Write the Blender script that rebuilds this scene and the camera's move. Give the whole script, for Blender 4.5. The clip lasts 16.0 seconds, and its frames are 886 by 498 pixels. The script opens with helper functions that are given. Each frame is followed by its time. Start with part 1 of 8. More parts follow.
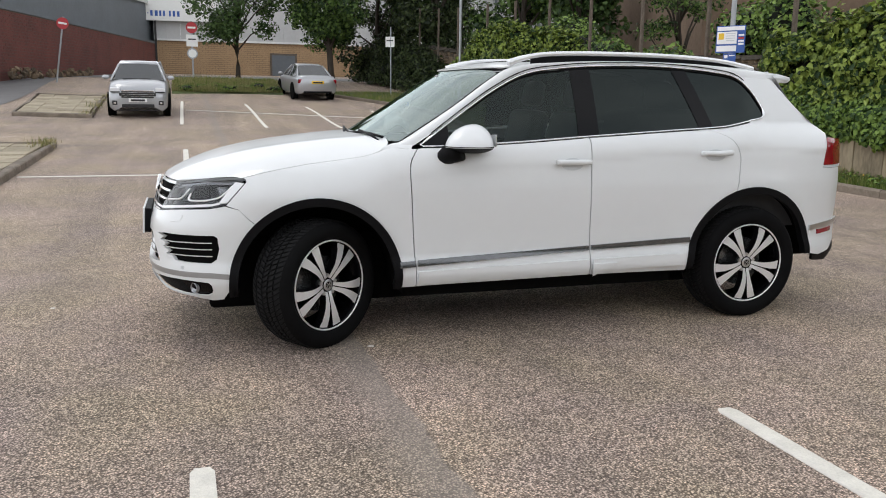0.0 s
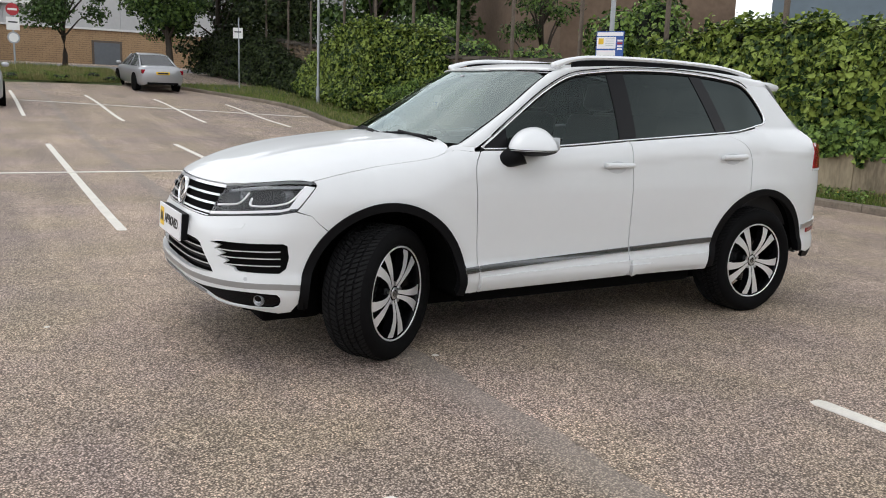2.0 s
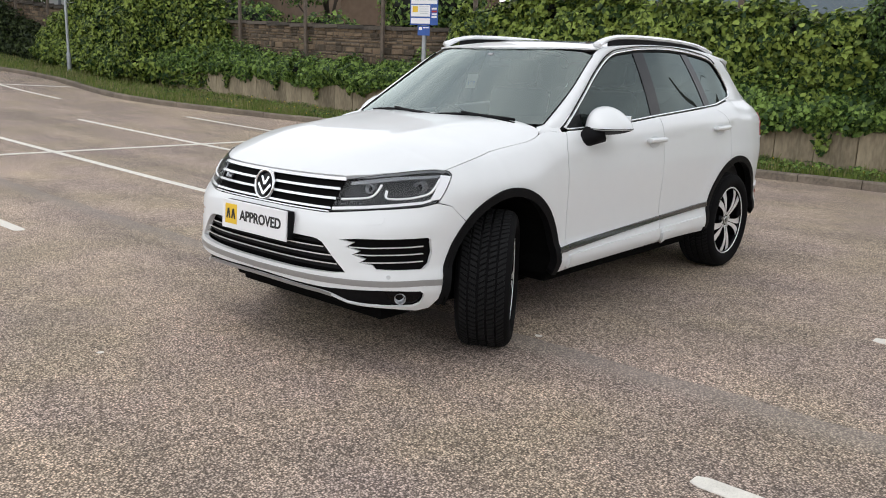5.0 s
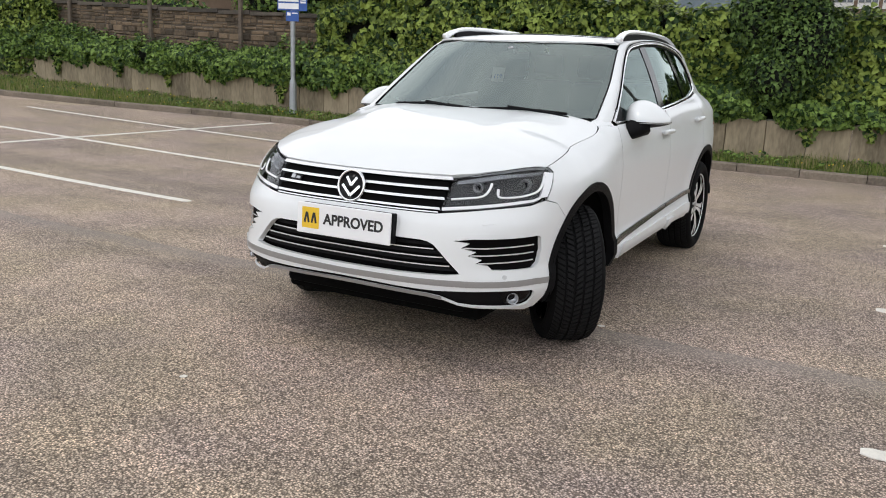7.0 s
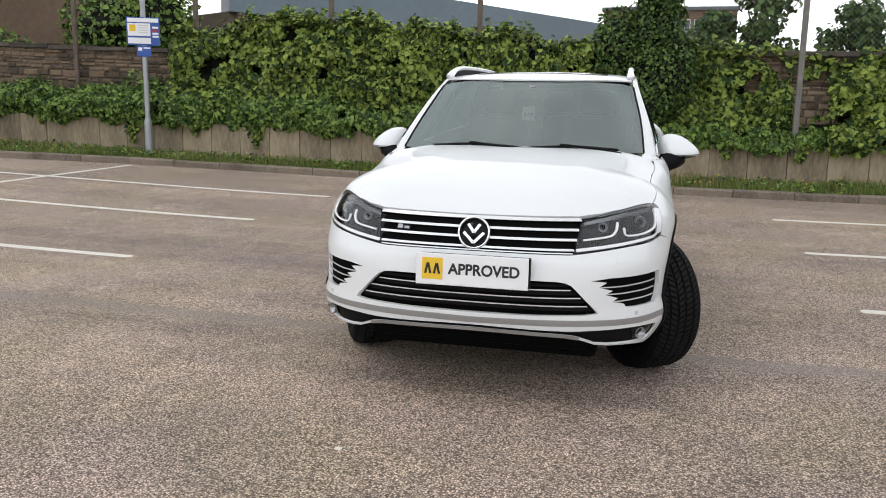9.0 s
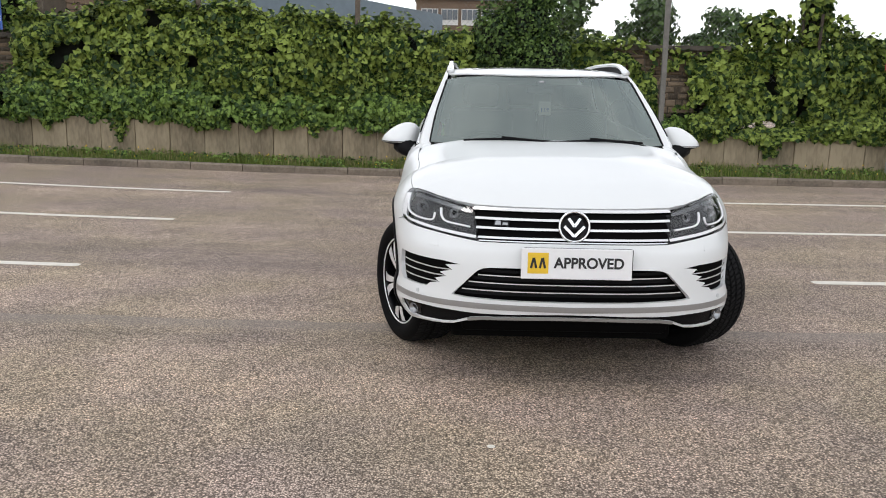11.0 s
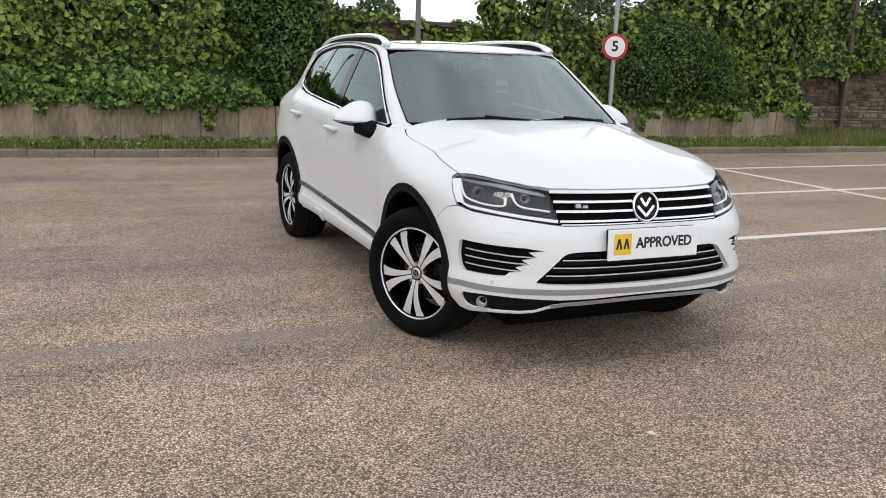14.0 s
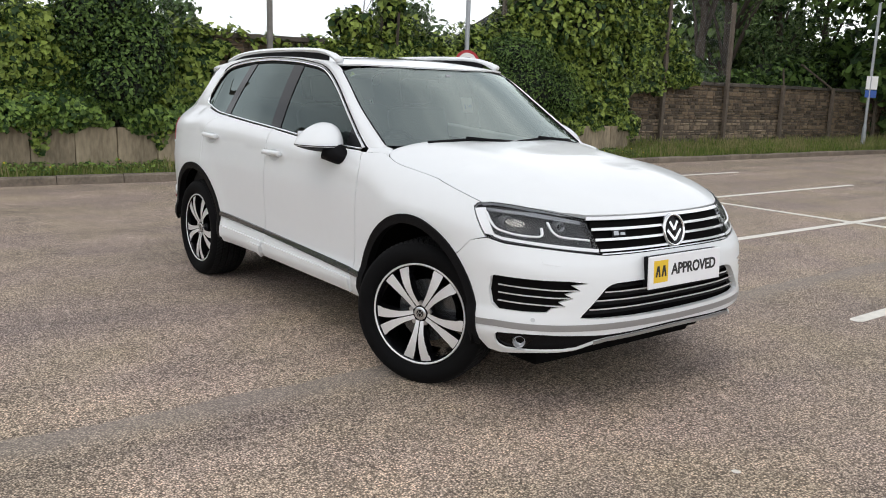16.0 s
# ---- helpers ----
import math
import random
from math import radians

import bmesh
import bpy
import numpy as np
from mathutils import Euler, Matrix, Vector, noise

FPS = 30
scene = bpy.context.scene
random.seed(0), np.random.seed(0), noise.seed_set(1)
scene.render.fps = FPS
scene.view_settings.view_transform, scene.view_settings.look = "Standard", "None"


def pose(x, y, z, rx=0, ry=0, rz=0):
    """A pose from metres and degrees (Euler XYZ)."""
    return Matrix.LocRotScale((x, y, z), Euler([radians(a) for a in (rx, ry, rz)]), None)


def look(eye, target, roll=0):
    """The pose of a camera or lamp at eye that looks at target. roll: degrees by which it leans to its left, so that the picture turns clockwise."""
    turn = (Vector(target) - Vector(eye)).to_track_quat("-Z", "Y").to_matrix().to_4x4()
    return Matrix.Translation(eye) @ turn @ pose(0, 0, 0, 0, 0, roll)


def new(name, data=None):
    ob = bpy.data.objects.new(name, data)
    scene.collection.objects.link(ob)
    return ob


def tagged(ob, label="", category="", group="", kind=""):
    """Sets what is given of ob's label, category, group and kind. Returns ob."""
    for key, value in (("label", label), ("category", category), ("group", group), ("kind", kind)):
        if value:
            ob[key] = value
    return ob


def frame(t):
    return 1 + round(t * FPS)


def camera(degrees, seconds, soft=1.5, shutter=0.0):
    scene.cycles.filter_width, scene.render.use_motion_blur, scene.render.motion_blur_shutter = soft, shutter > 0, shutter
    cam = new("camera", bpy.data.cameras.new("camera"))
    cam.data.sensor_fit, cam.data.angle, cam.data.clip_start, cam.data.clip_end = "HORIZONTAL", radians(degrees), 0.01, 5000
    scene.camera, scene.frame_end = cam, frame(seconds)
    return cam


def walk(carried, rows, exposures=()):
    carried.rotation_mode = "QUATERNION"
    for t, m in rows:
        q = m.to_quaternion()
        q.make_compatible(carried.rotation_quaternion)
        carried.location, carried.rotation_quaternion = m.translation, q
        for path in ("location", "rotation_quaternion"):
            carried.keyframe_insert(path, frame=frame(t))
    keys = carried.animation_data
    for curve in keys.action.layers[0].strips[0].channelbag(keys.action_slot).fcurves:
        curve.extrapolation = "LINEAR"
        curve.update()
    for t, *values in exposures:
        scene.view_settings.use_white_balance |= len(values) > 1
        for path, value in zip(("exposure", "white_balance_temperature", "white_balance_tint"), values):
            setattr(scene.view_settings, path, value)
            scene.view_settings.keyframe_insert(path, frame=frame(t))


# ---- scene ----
cam = camera(56.3, 16.0, soft=1.0)
PATH = [
    (0, (2.161, 5.584, 1.454), (1.576, 3.706, 1.092), 0.7),
    (0.5, (2.461, 5.437, 1.457), (1.781, 3.59, 1.105), 1.0),
    (1, (2.791, 5.301, 1.454), (1.994, 3.504, 1.082), 1.5),
    (1.5, (3.071, 5.106, 1.451), (2.169, 3.361, 1.071), 1.8),
    (2, (3.382, 4.927, 1.453), (2.411, 3.217, 1.091), 2.0),
    (2.5, (3.656, 4.739, 1.447), (2.621, 3.072, 1.064), 1.8),
    (3, (3.922, 4.487, 1.433), (2.795, 2.883, 1.034), 1.8),
    (3.2, (4.071, 4.444, 1.461), (2.903, 2.87, 1.063), 1.9),
    (5.3, (5.074, 3.397, 1.5), (3.573, 2.147, 1.069), 1.9),
    (5.5, (5.16, 3.289, 1.51), (3.638, 2.065, 1.077), 2.1),
    (6, (5.33, 2.975, 1.497), (3.772, 1.797, 1.069), 2.7),
    (6.5, (5.547, 2.649, 1.49), (3.922, 1.566, 1.059), 2.7),
    (7, (5.722, 2.329, 1.488), (4.0, 1.413, 1.045), 2.2),
    (7.5, (5.865, 1.96, 1.475), (4.07, 1.187, 1.049), 2.0),
    (8, (6.09, 1.589, 1.519), (4.234, 0.964, 1.11), 0.9),
    (8.5, (6.16, 1.205, 1.514), (4.272, 0.677, 1.121), 0.7),
    (8.7, (6.196, 1.051, 1.519), (4.3, 0.542, 1.137), 0.8),
    (10.8, (6.494, -0.5, 1.581), (4.531, -0.569, 1.203), 0.8),
    (11, (6.48, -0.632, 1.564), (4.518, -0.647, 1.174), 1.0),
    (11.5, (6.423, -1.028, 1.56), (4.47, -0.946, 1.136), 1.4),
    (12, (6.423, -1.433, 1.566), (4.481, -1.233, 1.13), 1.2),
    (12.5, (6.29, -1.763, 1.55), (4.374, -1.4, 1.104), 1.3),
    (13, (6.142, -2.095, 1.552), (4.256, -1.59, 1.12), 1.6),
    (13.5, (6.007, -2.434, 1.56), (4.164, -1.785, 1.134), 1.8),
    (14, (5.752, -2.664, 1.538), (3.971, -1.864, 1.105), 2.0),
    (14.5, (5.515, -2.905, 1.526), (3.79, -1.985, 1.107), 2.2),
    (15, (5.302, -3.123, 1.534), (3.651, -2.068, 1.128), 2.1),
    (15.5, (5.045, -3.248, 1.52), (3.45, -2.107, 1.128), 2.2),
    (16, (4.828, -3.359, 1.516), (3.276, -2.157, 1.134), 1.9),
]
walk(cam, [(t, look(eye, target, roll)) for t, eye, target, roll in PATH], exposures=[(0, 0.60), (6.5, 0.62), (8.5, 0.59), (13, 0.565), (16, 0.54)])

# ---- world, sun, exposure ----
SUN_EL, SUN_AZ = 58.0, 150.0
world = bpy.data.worlds.new("world")
scene.world = world
world.use_nodes = True
wn, wl = world.node_tree.nodes, world.node_tree.links
wn.clear()
w_out = wn.new("ShaderNodeOutputWorld")
w_bg = wn.new("ShaderNodeBackground")
w_sky = wn.new("ShaderNodeTexSky")
w_sky.sky_type = "NISHITA"
w_sky.sun_disc = False
w_sky.sun_elevation, w_sky.sun_rotation = radians(SUN_EL), radians(SUN_AZ)
w_co = wn.new("ShaderNodeTexCoord")
w_map = wn.new("ShaderNodeMapping")
w_map.inputs["Scale"].default_value = (1.0, 1.0, 2.6)
w_n = wn.new("ShaderNodeTexNoise")
w_n.inputs["Scale"].default_value = 2.6
w_n.inputs["Detail"].default_value = 6.0
w_n.inputs["Roughness"].default_value = 0.55
w_ramp = wn.new("ShaderNodeValToRGB")
w_ramp.color_ramp.elements[0].position, w_ramp.color_ramp.elements[0].color = 0.28, (5.6, 5.9, 6.4, 1)
w_ramp.color_ramp.elements[1].position, w_ramp.color_ramp.elements[1].color = 0.68, (10.4, 10.4, 10.5, 1)
w_mix = wn.new("ShaderNodeMixRGB")
w_mix.inputs[0].default_value = 0.88
wl.new(w_co.outputs["Generated"], w_map.inputs[0])
wl.new(w_map.outputs[0], w_n.inputs["Vector"])
wl.new(w_n.outputs["Fac"], w_ramp.inputs[0])
wl.new(w_sky.outputs[0], w_mix.inputs[1])
wl.new(w_ramp.outputs[0], w_mix.inputs[2])
w_sep = wn.new("ShaderNodeSeparateXYZ")
w_grad = wn.new("ShaderNodeMapRange")
w_grad.inputs["From Min"].default_value, w_grad.inputs["From Max"].default_value = 0.0, 0.9
w_grad.inputs["To Min"].default_value, w_grad.inputs["To Max"].default_value = 1.36, 0.68
w_mul = wn.new("ShaderNodeMixRGB")
w_mul.blend_type = "MULTIPLY"
w_mul.inputs[0].default_value = 1.0
wl.new(w_co.outputs["Generated"], w_sep.inputs[0])
wl.new(w_sep.outputs[2], w_grad.inputs[0])
wl.new(w_mix.outputs[0], w_mul.inputs[1])
wl.new(w_grad.outputs[0], w_mul.inputs[2])
wl.new(w_mul.outputs[0], w_bg.inputs[0])
w_bg.inputs[1].default_value = 0.112
wl.new(w_bg.outputs[0], w_out.inputs[0])

sun = new("sun", bpy.data.lights.new("sun", "SUN"))
sun.data.energy, sun.data.angle, sun.data.color = 0.25, radians(14), (1.0, 0.96, 0.9)
_az, _el = radians(SUN_AZ), radians(SUN_EL)
sun.matrix_world = look((0, 0, 20), Vector((0, 0, 20)) - Vector((math.sin(_az) * math.cos(_el), math.cos(_az) * math.cos(_el), math.sin(_el))))


# ---- materials ----
def mat(name, color, rough=0.6, metal=0.0, var=0.15, scale=6.0, bump=0.0, bscale=60.0, coat=0.0, color2=None, spec=0.5, island=0.0, objr=0.0, stretch=(1, 1, 1)):
    """A principled surface: two scales of noise between two colours, fine bump, optional variation by piece."""
    m = bpy.data.materials.new(name)
    m.use_nodes = True
    n, l = m.node_tree.nodes, m.node_tree.links
    b = n["Principled BSDF"]
    b.inputs["Roughness"].default_value = rough
    b.inputs["Metallic"].default_value = metal
    b.inputs["Coat Weight"].default_value = coat
    b.inputs["Coat Roughness"].default_value = 0.03
    b.inputs["Specular IOR Level"].default_value = spec
    c1 = (*color, 1)
    c2 = (*(color2 or [c * (1 - var) for c in color]), 1)
    tc = n.new("ShaderNodeTexCoord")
    mp = n.new("ShaderNodeMapping")
    mp.inputs["Scale"].default_value = stretch
    l.new(tc.outputs["Object"], mp.inputs[0])
    if var or color2:
        t1, t2 = n.new("ShaderNodeTexNoise"), n.new("ShaderNodeTexNoise")
        t1.inputs["Scale"].default_value, t1.inputs["Detail"].default_value = scale, 5
        t2.inputs["Scale"].default_value, t2.inputs["Detail"].default_value = scale * 9, 3
        l.new(mp.outputs[0], t1.inputs["Vector"])
        l.new(mp.outputs[0], t2.inputs["Vector"])
        mx = n.new("ShaderNodeMath")
        mx.operation = "MULTIPLY_ADD"
        mx.inputs[1].default_value = 0.45
        l.new(t2.outputs["Fac"], mx.inputs[0])
        sc = n.new("ShaderNodeMath")
        sc.operation = "MULTIPLY"
        sc.inputs[1].default_value = 0.55
        l.new(t1.outputs["Fac"], sc.inputs[0])
        l.new(sc.outputs[0], mx.inputs[2])
        fac = mx.outputs[0]
        if island or objr:
            src = n.new("ShaderNodeNewGeometry").outputs["Random Per Island"] if island else n.new("ShaderNodeObjectInfo").outputs["Random"]
            ad = n.new("ShaderNodeMath")
            ad.operation = "MULTIPLY_ADD"
            ad.inputs[1].default_value = island or objr
            l.new(src, ad.inputs[0])
            sb = n.new("ShaderNodeMath")
            sb.operation = "SUBTRACT"
            sb.inputs[1].default_value = (island or objr) / 2
            l.new(fac, sb.inputs[0])
            l.new(sb.outputs[0], ad.inputs[2])
            fac = ad.outputs[0]
        rp = n.new("ShaderNodeValToRGB")
        rp.color_ramp.elements[0].position, rp.color_ramp.elements[0].color = 0.32, c2
        rp.color_ramp.elements[1].position, rp.color_ramp.elements[1].color = 0.66, c1
        l.new(fac, rp.inputs[0])
        l.new(rp.outputs[0], b.inputs["Base Color"])
    else:
        b.inputs["Base Color"].default_value = c1
    if bump:
        tb = n.new("ShaderNodeTexNoise")
        tb.inputs["Scale"].default_value, tb.inputs["Detail"].default_value = bscale, 4
        l.new(mp.outputs[0], tb.inputs["Vector"])
        bp = n.new("ShaderNodeBump")
        bp.inputs["Strength"].default_value = bump
        bp.inputs["Distance"].default_value = 0.01
        l.new(tb.outputs["Fac"], bp.inputs["Height"])
        l.new(bp.outputs[0], b.inputs["Normal"])
    return m


def leafmat(name, light, dark, trans=0.12, rough=0.5, spec=0.22):
    """Leaves: colour by leaf, a little light let through."""
    m = mat(name, light, rough, var=0.3, scale=1.3, color2=dark, island=0.75, spec=spec)
    n, l = m.node_tree.nodes, m.node_tree.links
    b = n["Principled BSDF"]
    tr = n.new("ShaderNodeBsdfTranslucent")
    mx = n.new("ShaderNodeMixShader")
    mx.inputs[0].default_value = trans
    for lk in list(l):
        if lk.to_node == b and lk.to_socket.name == "Base Color":
            l.new(lk.from_socket, tr.inputs[0])
    l.new(b.outputs[0], mx.inputs[1])
    l.new(tr.outputs[0], mx.inputs[2])
    l.new(mx.outputs[0], n["Material Output"].inputs[0])
    return m


def glassmat(name, tint, rough=0.0, through_amount=0.5, ior=1.5, gloss=(1, 1, 1)):
    """Thin glass: tinted see-through below a clear gloss."""
    m = bpy.data.materials.new(name)
    m.use_nodes = True
    n, l = m.node_tree.nodes, m.node_tree.links
    n.remove(n["Principled BSDF"])
    t, g, fr, mx = n.new("ShaderNodeBsdfTransparent"), n.new("ShaderNodeBsdfGlossy"), n.new("ShaderNodeFresnel"), n.new("ShaderNodeMixShader")
    t.inputs[0].default_value = (*[c * through_amount for c in tint], 1)
    g.inputs[0].default_value = (*gloss, 1)
    g.inputs["Roughness"].default_value = rough
    fr.inputs[0].default_value = ior
    l.new(fr.outputs[0], mx.inputs[0])
    l.new(t.outputs[0], mx.inputs[1])
    l.new(g.outputs[0], mx.inputs[2])
    l.new(mx.outputs[0], n["Material Output"].inputs[0])
    return m


def tarmac_mat():
    m = bpy.data.materials.new("tarmac")
    m.use_nodes = True
    n, l = m.node_tree.nodes, m.node_tree.links
    b = n["Principled BSDF"]
    tc = n.new("ShaderNodeTexCoord")

    def noise_tex(scale, detail=4, rough=0.5):
        t = n.new("ShaderNodeTexNoise")
        t.inputs["Scale"].default_value, t.inputs["Detail"].default_value, t.inputs["Roughness"].default_value = scale, detail, rough
        l.new(tc.outputs["Object"], t.inputs["Vector"])
        return t

    def ramp(src, p0, c0, p1, c1):
        r = n.new("ShaderNodeValToRGB")
        r.color_ramp.elements[0].position, r.color_ramp.elements[0].color = p0, (*c0, 1)
        r.color_ramp.elements[1].position, r.color_ramp.elements[1].color = p1, (*c1, 1)
        l.new(src, r.inputs[0])
        return r

    def mul(a, bb, f=1.0, mode="MULTIPLY"):
        x = n.new("ShaderNodeMixRGB")
        x.blend_type = mode
        x.inputs[0].default_value = f
        l.new(a, x.inputs[1])
        l.new(bb, x.inputs[2])
        return x.outputs[0]

    v = n.new("ShaderNodeTexVoronoi")
    v.inputs["Scale"].default_value = 112
    l.new(tc.outputs["Object"], v.inputs["Vector"])
    stones = ramp(v.outputs["Color"], 0.11, (0.205, 0.176, 0.15), 0.93, (0.89, 0.78, 0.67))
    gaps = ramp(v.outputs["Distance"], 0.30, (1, 1, 1), 0.62, (0.30, 0.285, 0.275))
    big = ramp(noise_tex(0.55, 6, 0.6).outputs["Fac"], 0.32, (0.86, 0.85, 0.86), 0.68, (1.24, 1.195, 1.15))
    mid = ramp(noise_tex(5.0, 6, 0.65).outputs["Fac"], 0.3, (0.84, 0.84, 0.84), 0.7, (1.12, 1.1, 1.08))
    c = mul(stones.outputs[0], gaps.outputs[0])
    c = mul(c, big.outputs[0])
    c = mul(c, mid.outputs[0])
    # long faint streaks along the aisle, left by traffic and damp
    stretch = n.new("ShaderNodeMapping")
    stretch.inputs["Scale"].default_value = (1.0, 0.07, 1.0)
    l.new(tc.outputs["Object"], stretch.inputs[0])
    st = noise_tex(1.5, 5, 0.6)
    l.new(stretch.outputs[0], st.inputs["Vector"])
    c = mul(c, ramp(st.outputs["Fac"], 0.34, (0.80, 0.80, 0.82), 0.66, (1.14, 1.12, 1.09)).outputs[0])
    hue = ramp(noise_tex(0.9, 3, 0.5).outputs["Fac"], 0.38, (1.02, 0.97, 0.99), 0.64, (1.03, 1.0, 0.90))
    c = mul(c, hue.outputs[0])
    # paving joint: a smoother pale band with a dark edge
    sep = n.new("ShaderNodeSeparateXYZ")
    l.new(tc.outputs["Object"], sep.inputs[0])
    wob = n.new("ShaderNodeMath")
    wob.operation = "MULTIPLY_ADD"
    wob.inputs[1].default_value = 0.16
    l.new(noise_tex(2.2, 5, 0.6).outputs["Fac"], wob.inputs[0])
    l.new(sep.outputs[0], wob.inputs[2])
    band = n.new("ShaderNodeValToRGB")
    cr = band.color_ramp
    cr.elements[0].position, cr.elements[0].color = 0.0, (0, 0, 0, 1)
    cr.elements[1].position, cr.elements[1].color = 1.0, (0, 0, 0, 1)
    for p_, v_ in ((0.424, 0.0), (0.430, 1.0), (0.470, 0.75), (0.52, 0.0)):
        el = cr.elements.new(p_)
        el.color = (v_, v_, v_, 1)
    mr = n.new("ShaderNodeMapRange")
    mr.inputs["From Min"].default_value, mr.inputs["From Max"].default_value = 0.0, 3.0
    l.new(wob.outputs[0], mr.inputs[0])
    l.new(mr.outputs[0], band.inputs[0])
    plain = ramp(noise_tex(60, 4, 0.6).outputs["Fac"], 0.3, (0.20, 0.175, 0.155), 0.7, (0.30, 0.265, 0.235))
    mixb = n.new("ShaderNodeMixRGB")
    mh = n.new("ShaderNodeMath")
    mh.operation = "MULTIPLY"
    mh.inputs[1].default_value = 0.6
    l.new(band.outputs[0], mh.inputs[0])
    l.new(mh.outputs[0], mixb.inputs[0])
    l.new(c, mixb.inputs[1])
    l.new(plain.outputs[0], mixb.inputs[2])
    c = mixb.outputs[0]
    l.new(c, b.inputs["Base Color"])
    b.inputs["Roughness"].default_value = 0.82
    b.inputs["Specular IOR Level"].default_value = 0.35
    bp = n.new("ShaderNodeBump")
    bp.inputs["Strength"].default_value, bp.inputs["Distance"].default_value = 0.7, 0.004
    bp.invert = True
    l.new(v.outputs["Distance"], bp.inputs["Height"])
    l.new(bp.outputs[0], b.inputs["Normal"])
    return m


TARMAC = tarmac_mat()
LINE = mat("road paint", (0.82, 0.785, 0.71), 0.7, var=0.22, scale=9, bump=0.5, bscale=120)
CONC = mat("concrete panel", (0.40, 0.325, 0.22), 0.9, var=0.5, scale=2.2, bump=0.35, bscale=35, color2=(0.16, 0.128, 0.085), objr=0.25, stretch=(1, 1, 0.28))
KERB = mat("kerb stone", (0.25, 0.205, 0.16), 0.9, var=0.45, scale=3.0, bump=0.4, bscale=50, color2=(0.11, 0.09, 0.07), objr=0.12)
SOIL = mat("verge soil", (0.10, 0.13, 0.04), 0.95, var=0.5, scale=3, bump=0.6, color2=(0.05, 0.06, 0.025))
STONE = mat("wall stone", (0.30, 0.225, 0.155), 0.92, var=0.5, scale=3.5, bump=0.7, bscale=25, color2=(0.085, 0.066, 0.048), objr=0.45, island=0.0)
STONEJ = mat("wall stone far", (0.20, 0.142, 0.09), 0.92, var=0.5, scale=2.5, bump=0.7, bscale=25, color2=(0.062, 0.047, 0.032), island=0.45)
COPING = mat("coping stone", (0.12, 0.10, 0.08), 0.9, var=0.5, scale=4, bump=0.5, bscale=30, color2=(0.05, 0.043, 0.035), objr=0.4)
MORTAR = mat("wall mortar", (0.13, 0.105, 0.08), 0.95, var=0.4, scale=5)
IVY = leafmat("ivy leaf", (0.265, 0.34, 0.07), (0.020, 0.048, 0.011))
SHRUB = leafmat("shrub leaf", (0.13, 0.21, 0.052), (0.016, 0.038, 0.011))
BRAMBLE = leafmat("bramble leaf", (0.20, 0.30, 0.065), (0.03, 0.065, 0.016))
DARKBUSH = leafmat("dark bush leaf", (0.07, 0.095, 0.035), (0.012, 0.022, 0.008))
TREE_LEAF = leafmat("tree leaf", (0.10, 0.165, 0.05), (0.03, 0.06, 0.018))
PINE_LEAF = leafmat("pine needle", (0.15, 0.22, 0.08), (0.04, 0.075, 0.028))
# near-black colour that stands in for shade between the leaves
HEDGE_SHADE = mat("hedge inside", (0.006, 0.009, 0.004), 0.95, var=0.5, scale=4)
GRASS = leafmat("grass blade", (0.22, 0.27, 0.065), (0.10, 0.155, 0.035), 0.3, 0.6)
DRYGRASS = leafmat("dry grass blade", (0.36, 0.31, 0.15), (0.18, 0.19, 0.07), 0.3, 0.7)
BARK = mat("bark", (0.07, 0.055, 0.042), 0.9, var=0.5, scale=8, bump=0.7, bscale=30, stretch=(1, 1, 0.3))
GALV = mat("galvanised steel", (0.42, 0.44, 0.46), 0.5, 0.6, var=0.2, scale=10)
OLDSTEEL = mat("rusty post", (0.17, 0.135, 0.105), 0.85, 0.1, var=0.5, scale=8, bump=0.3)
OLDPOST = mat("grey weathered post", (0.23, 0.22, 0.20), 0.85, 0.1, var=0.4, scale=8, bump=0.3)
WIRE = mat("fence wire", (0.33, 0.34, 0.34), 0.55, 0.7, var=0.2)
SIGNWHITE = mat("sign white", (0.80, 0.80, 0.78), 0.45, var=0.06)
SIGNRED = mat("sign red", (0.42, 0.022, 0.03), 0.45, var=0.1)
SIGNBLACK = mat("sign black", (0.015, 0.015, 0.016), 0.5, var=0.1)
SIGNBLUE = mat("sign blue", (0.03, 0.10, 0.38), 0.45, var=0.1)
CLADPALE = mat("pale grey print", (0.55, 0.57, 0.62), 0.5, var=0.05)
SIGNYELLOW = mat("sign yellow", (0.85, 0.55, 0.03), 0.45, var=0.06)


# ---- geometry helpers ----
def link_mesh(name, verts, faces, material, parent=None, label="", smooth=False):
    me = bpy.data.meshes.new(name)
    me.from_pydata([tuple(v) for v in verts], [], [tuple(f) for f in faces])
    me.validate()
    if smooth:
        me.polygons.foreach_set("use_smooth", [True] * len(me.polygons))
    for mm in (material if isinstance(material, (list, tuple)) else [material]):
        me.materials.append(mm)
    ob = new(name, me)
    if parent is not None:
        ob.parent = parent
    if label:
        tagged(ob, label)
    return ob


def part(name, bm, material, parent=None, label="", smooth=False):
    me = bpy.data.meshes.new(name)
    bm.normal_update()
    bm.to_mesh(me)
    bm.free()
    if smooth:
        me.polygons.foreach_set("use_smooth", [True] * len(me.polygons))
    me.materials.append(material)
    ob = new(name, me)
    if parent is not None:
        ob.parent = parent
    if label:
        tagged(ob, label)
    return ob


def thing(name, label, category, group="", m=None):
    ob = new(name)
    ob.empty_display_size = 0.2
    if m is not None:
        ob.matrix_world = m
    return tagged(ob, label, category, group)


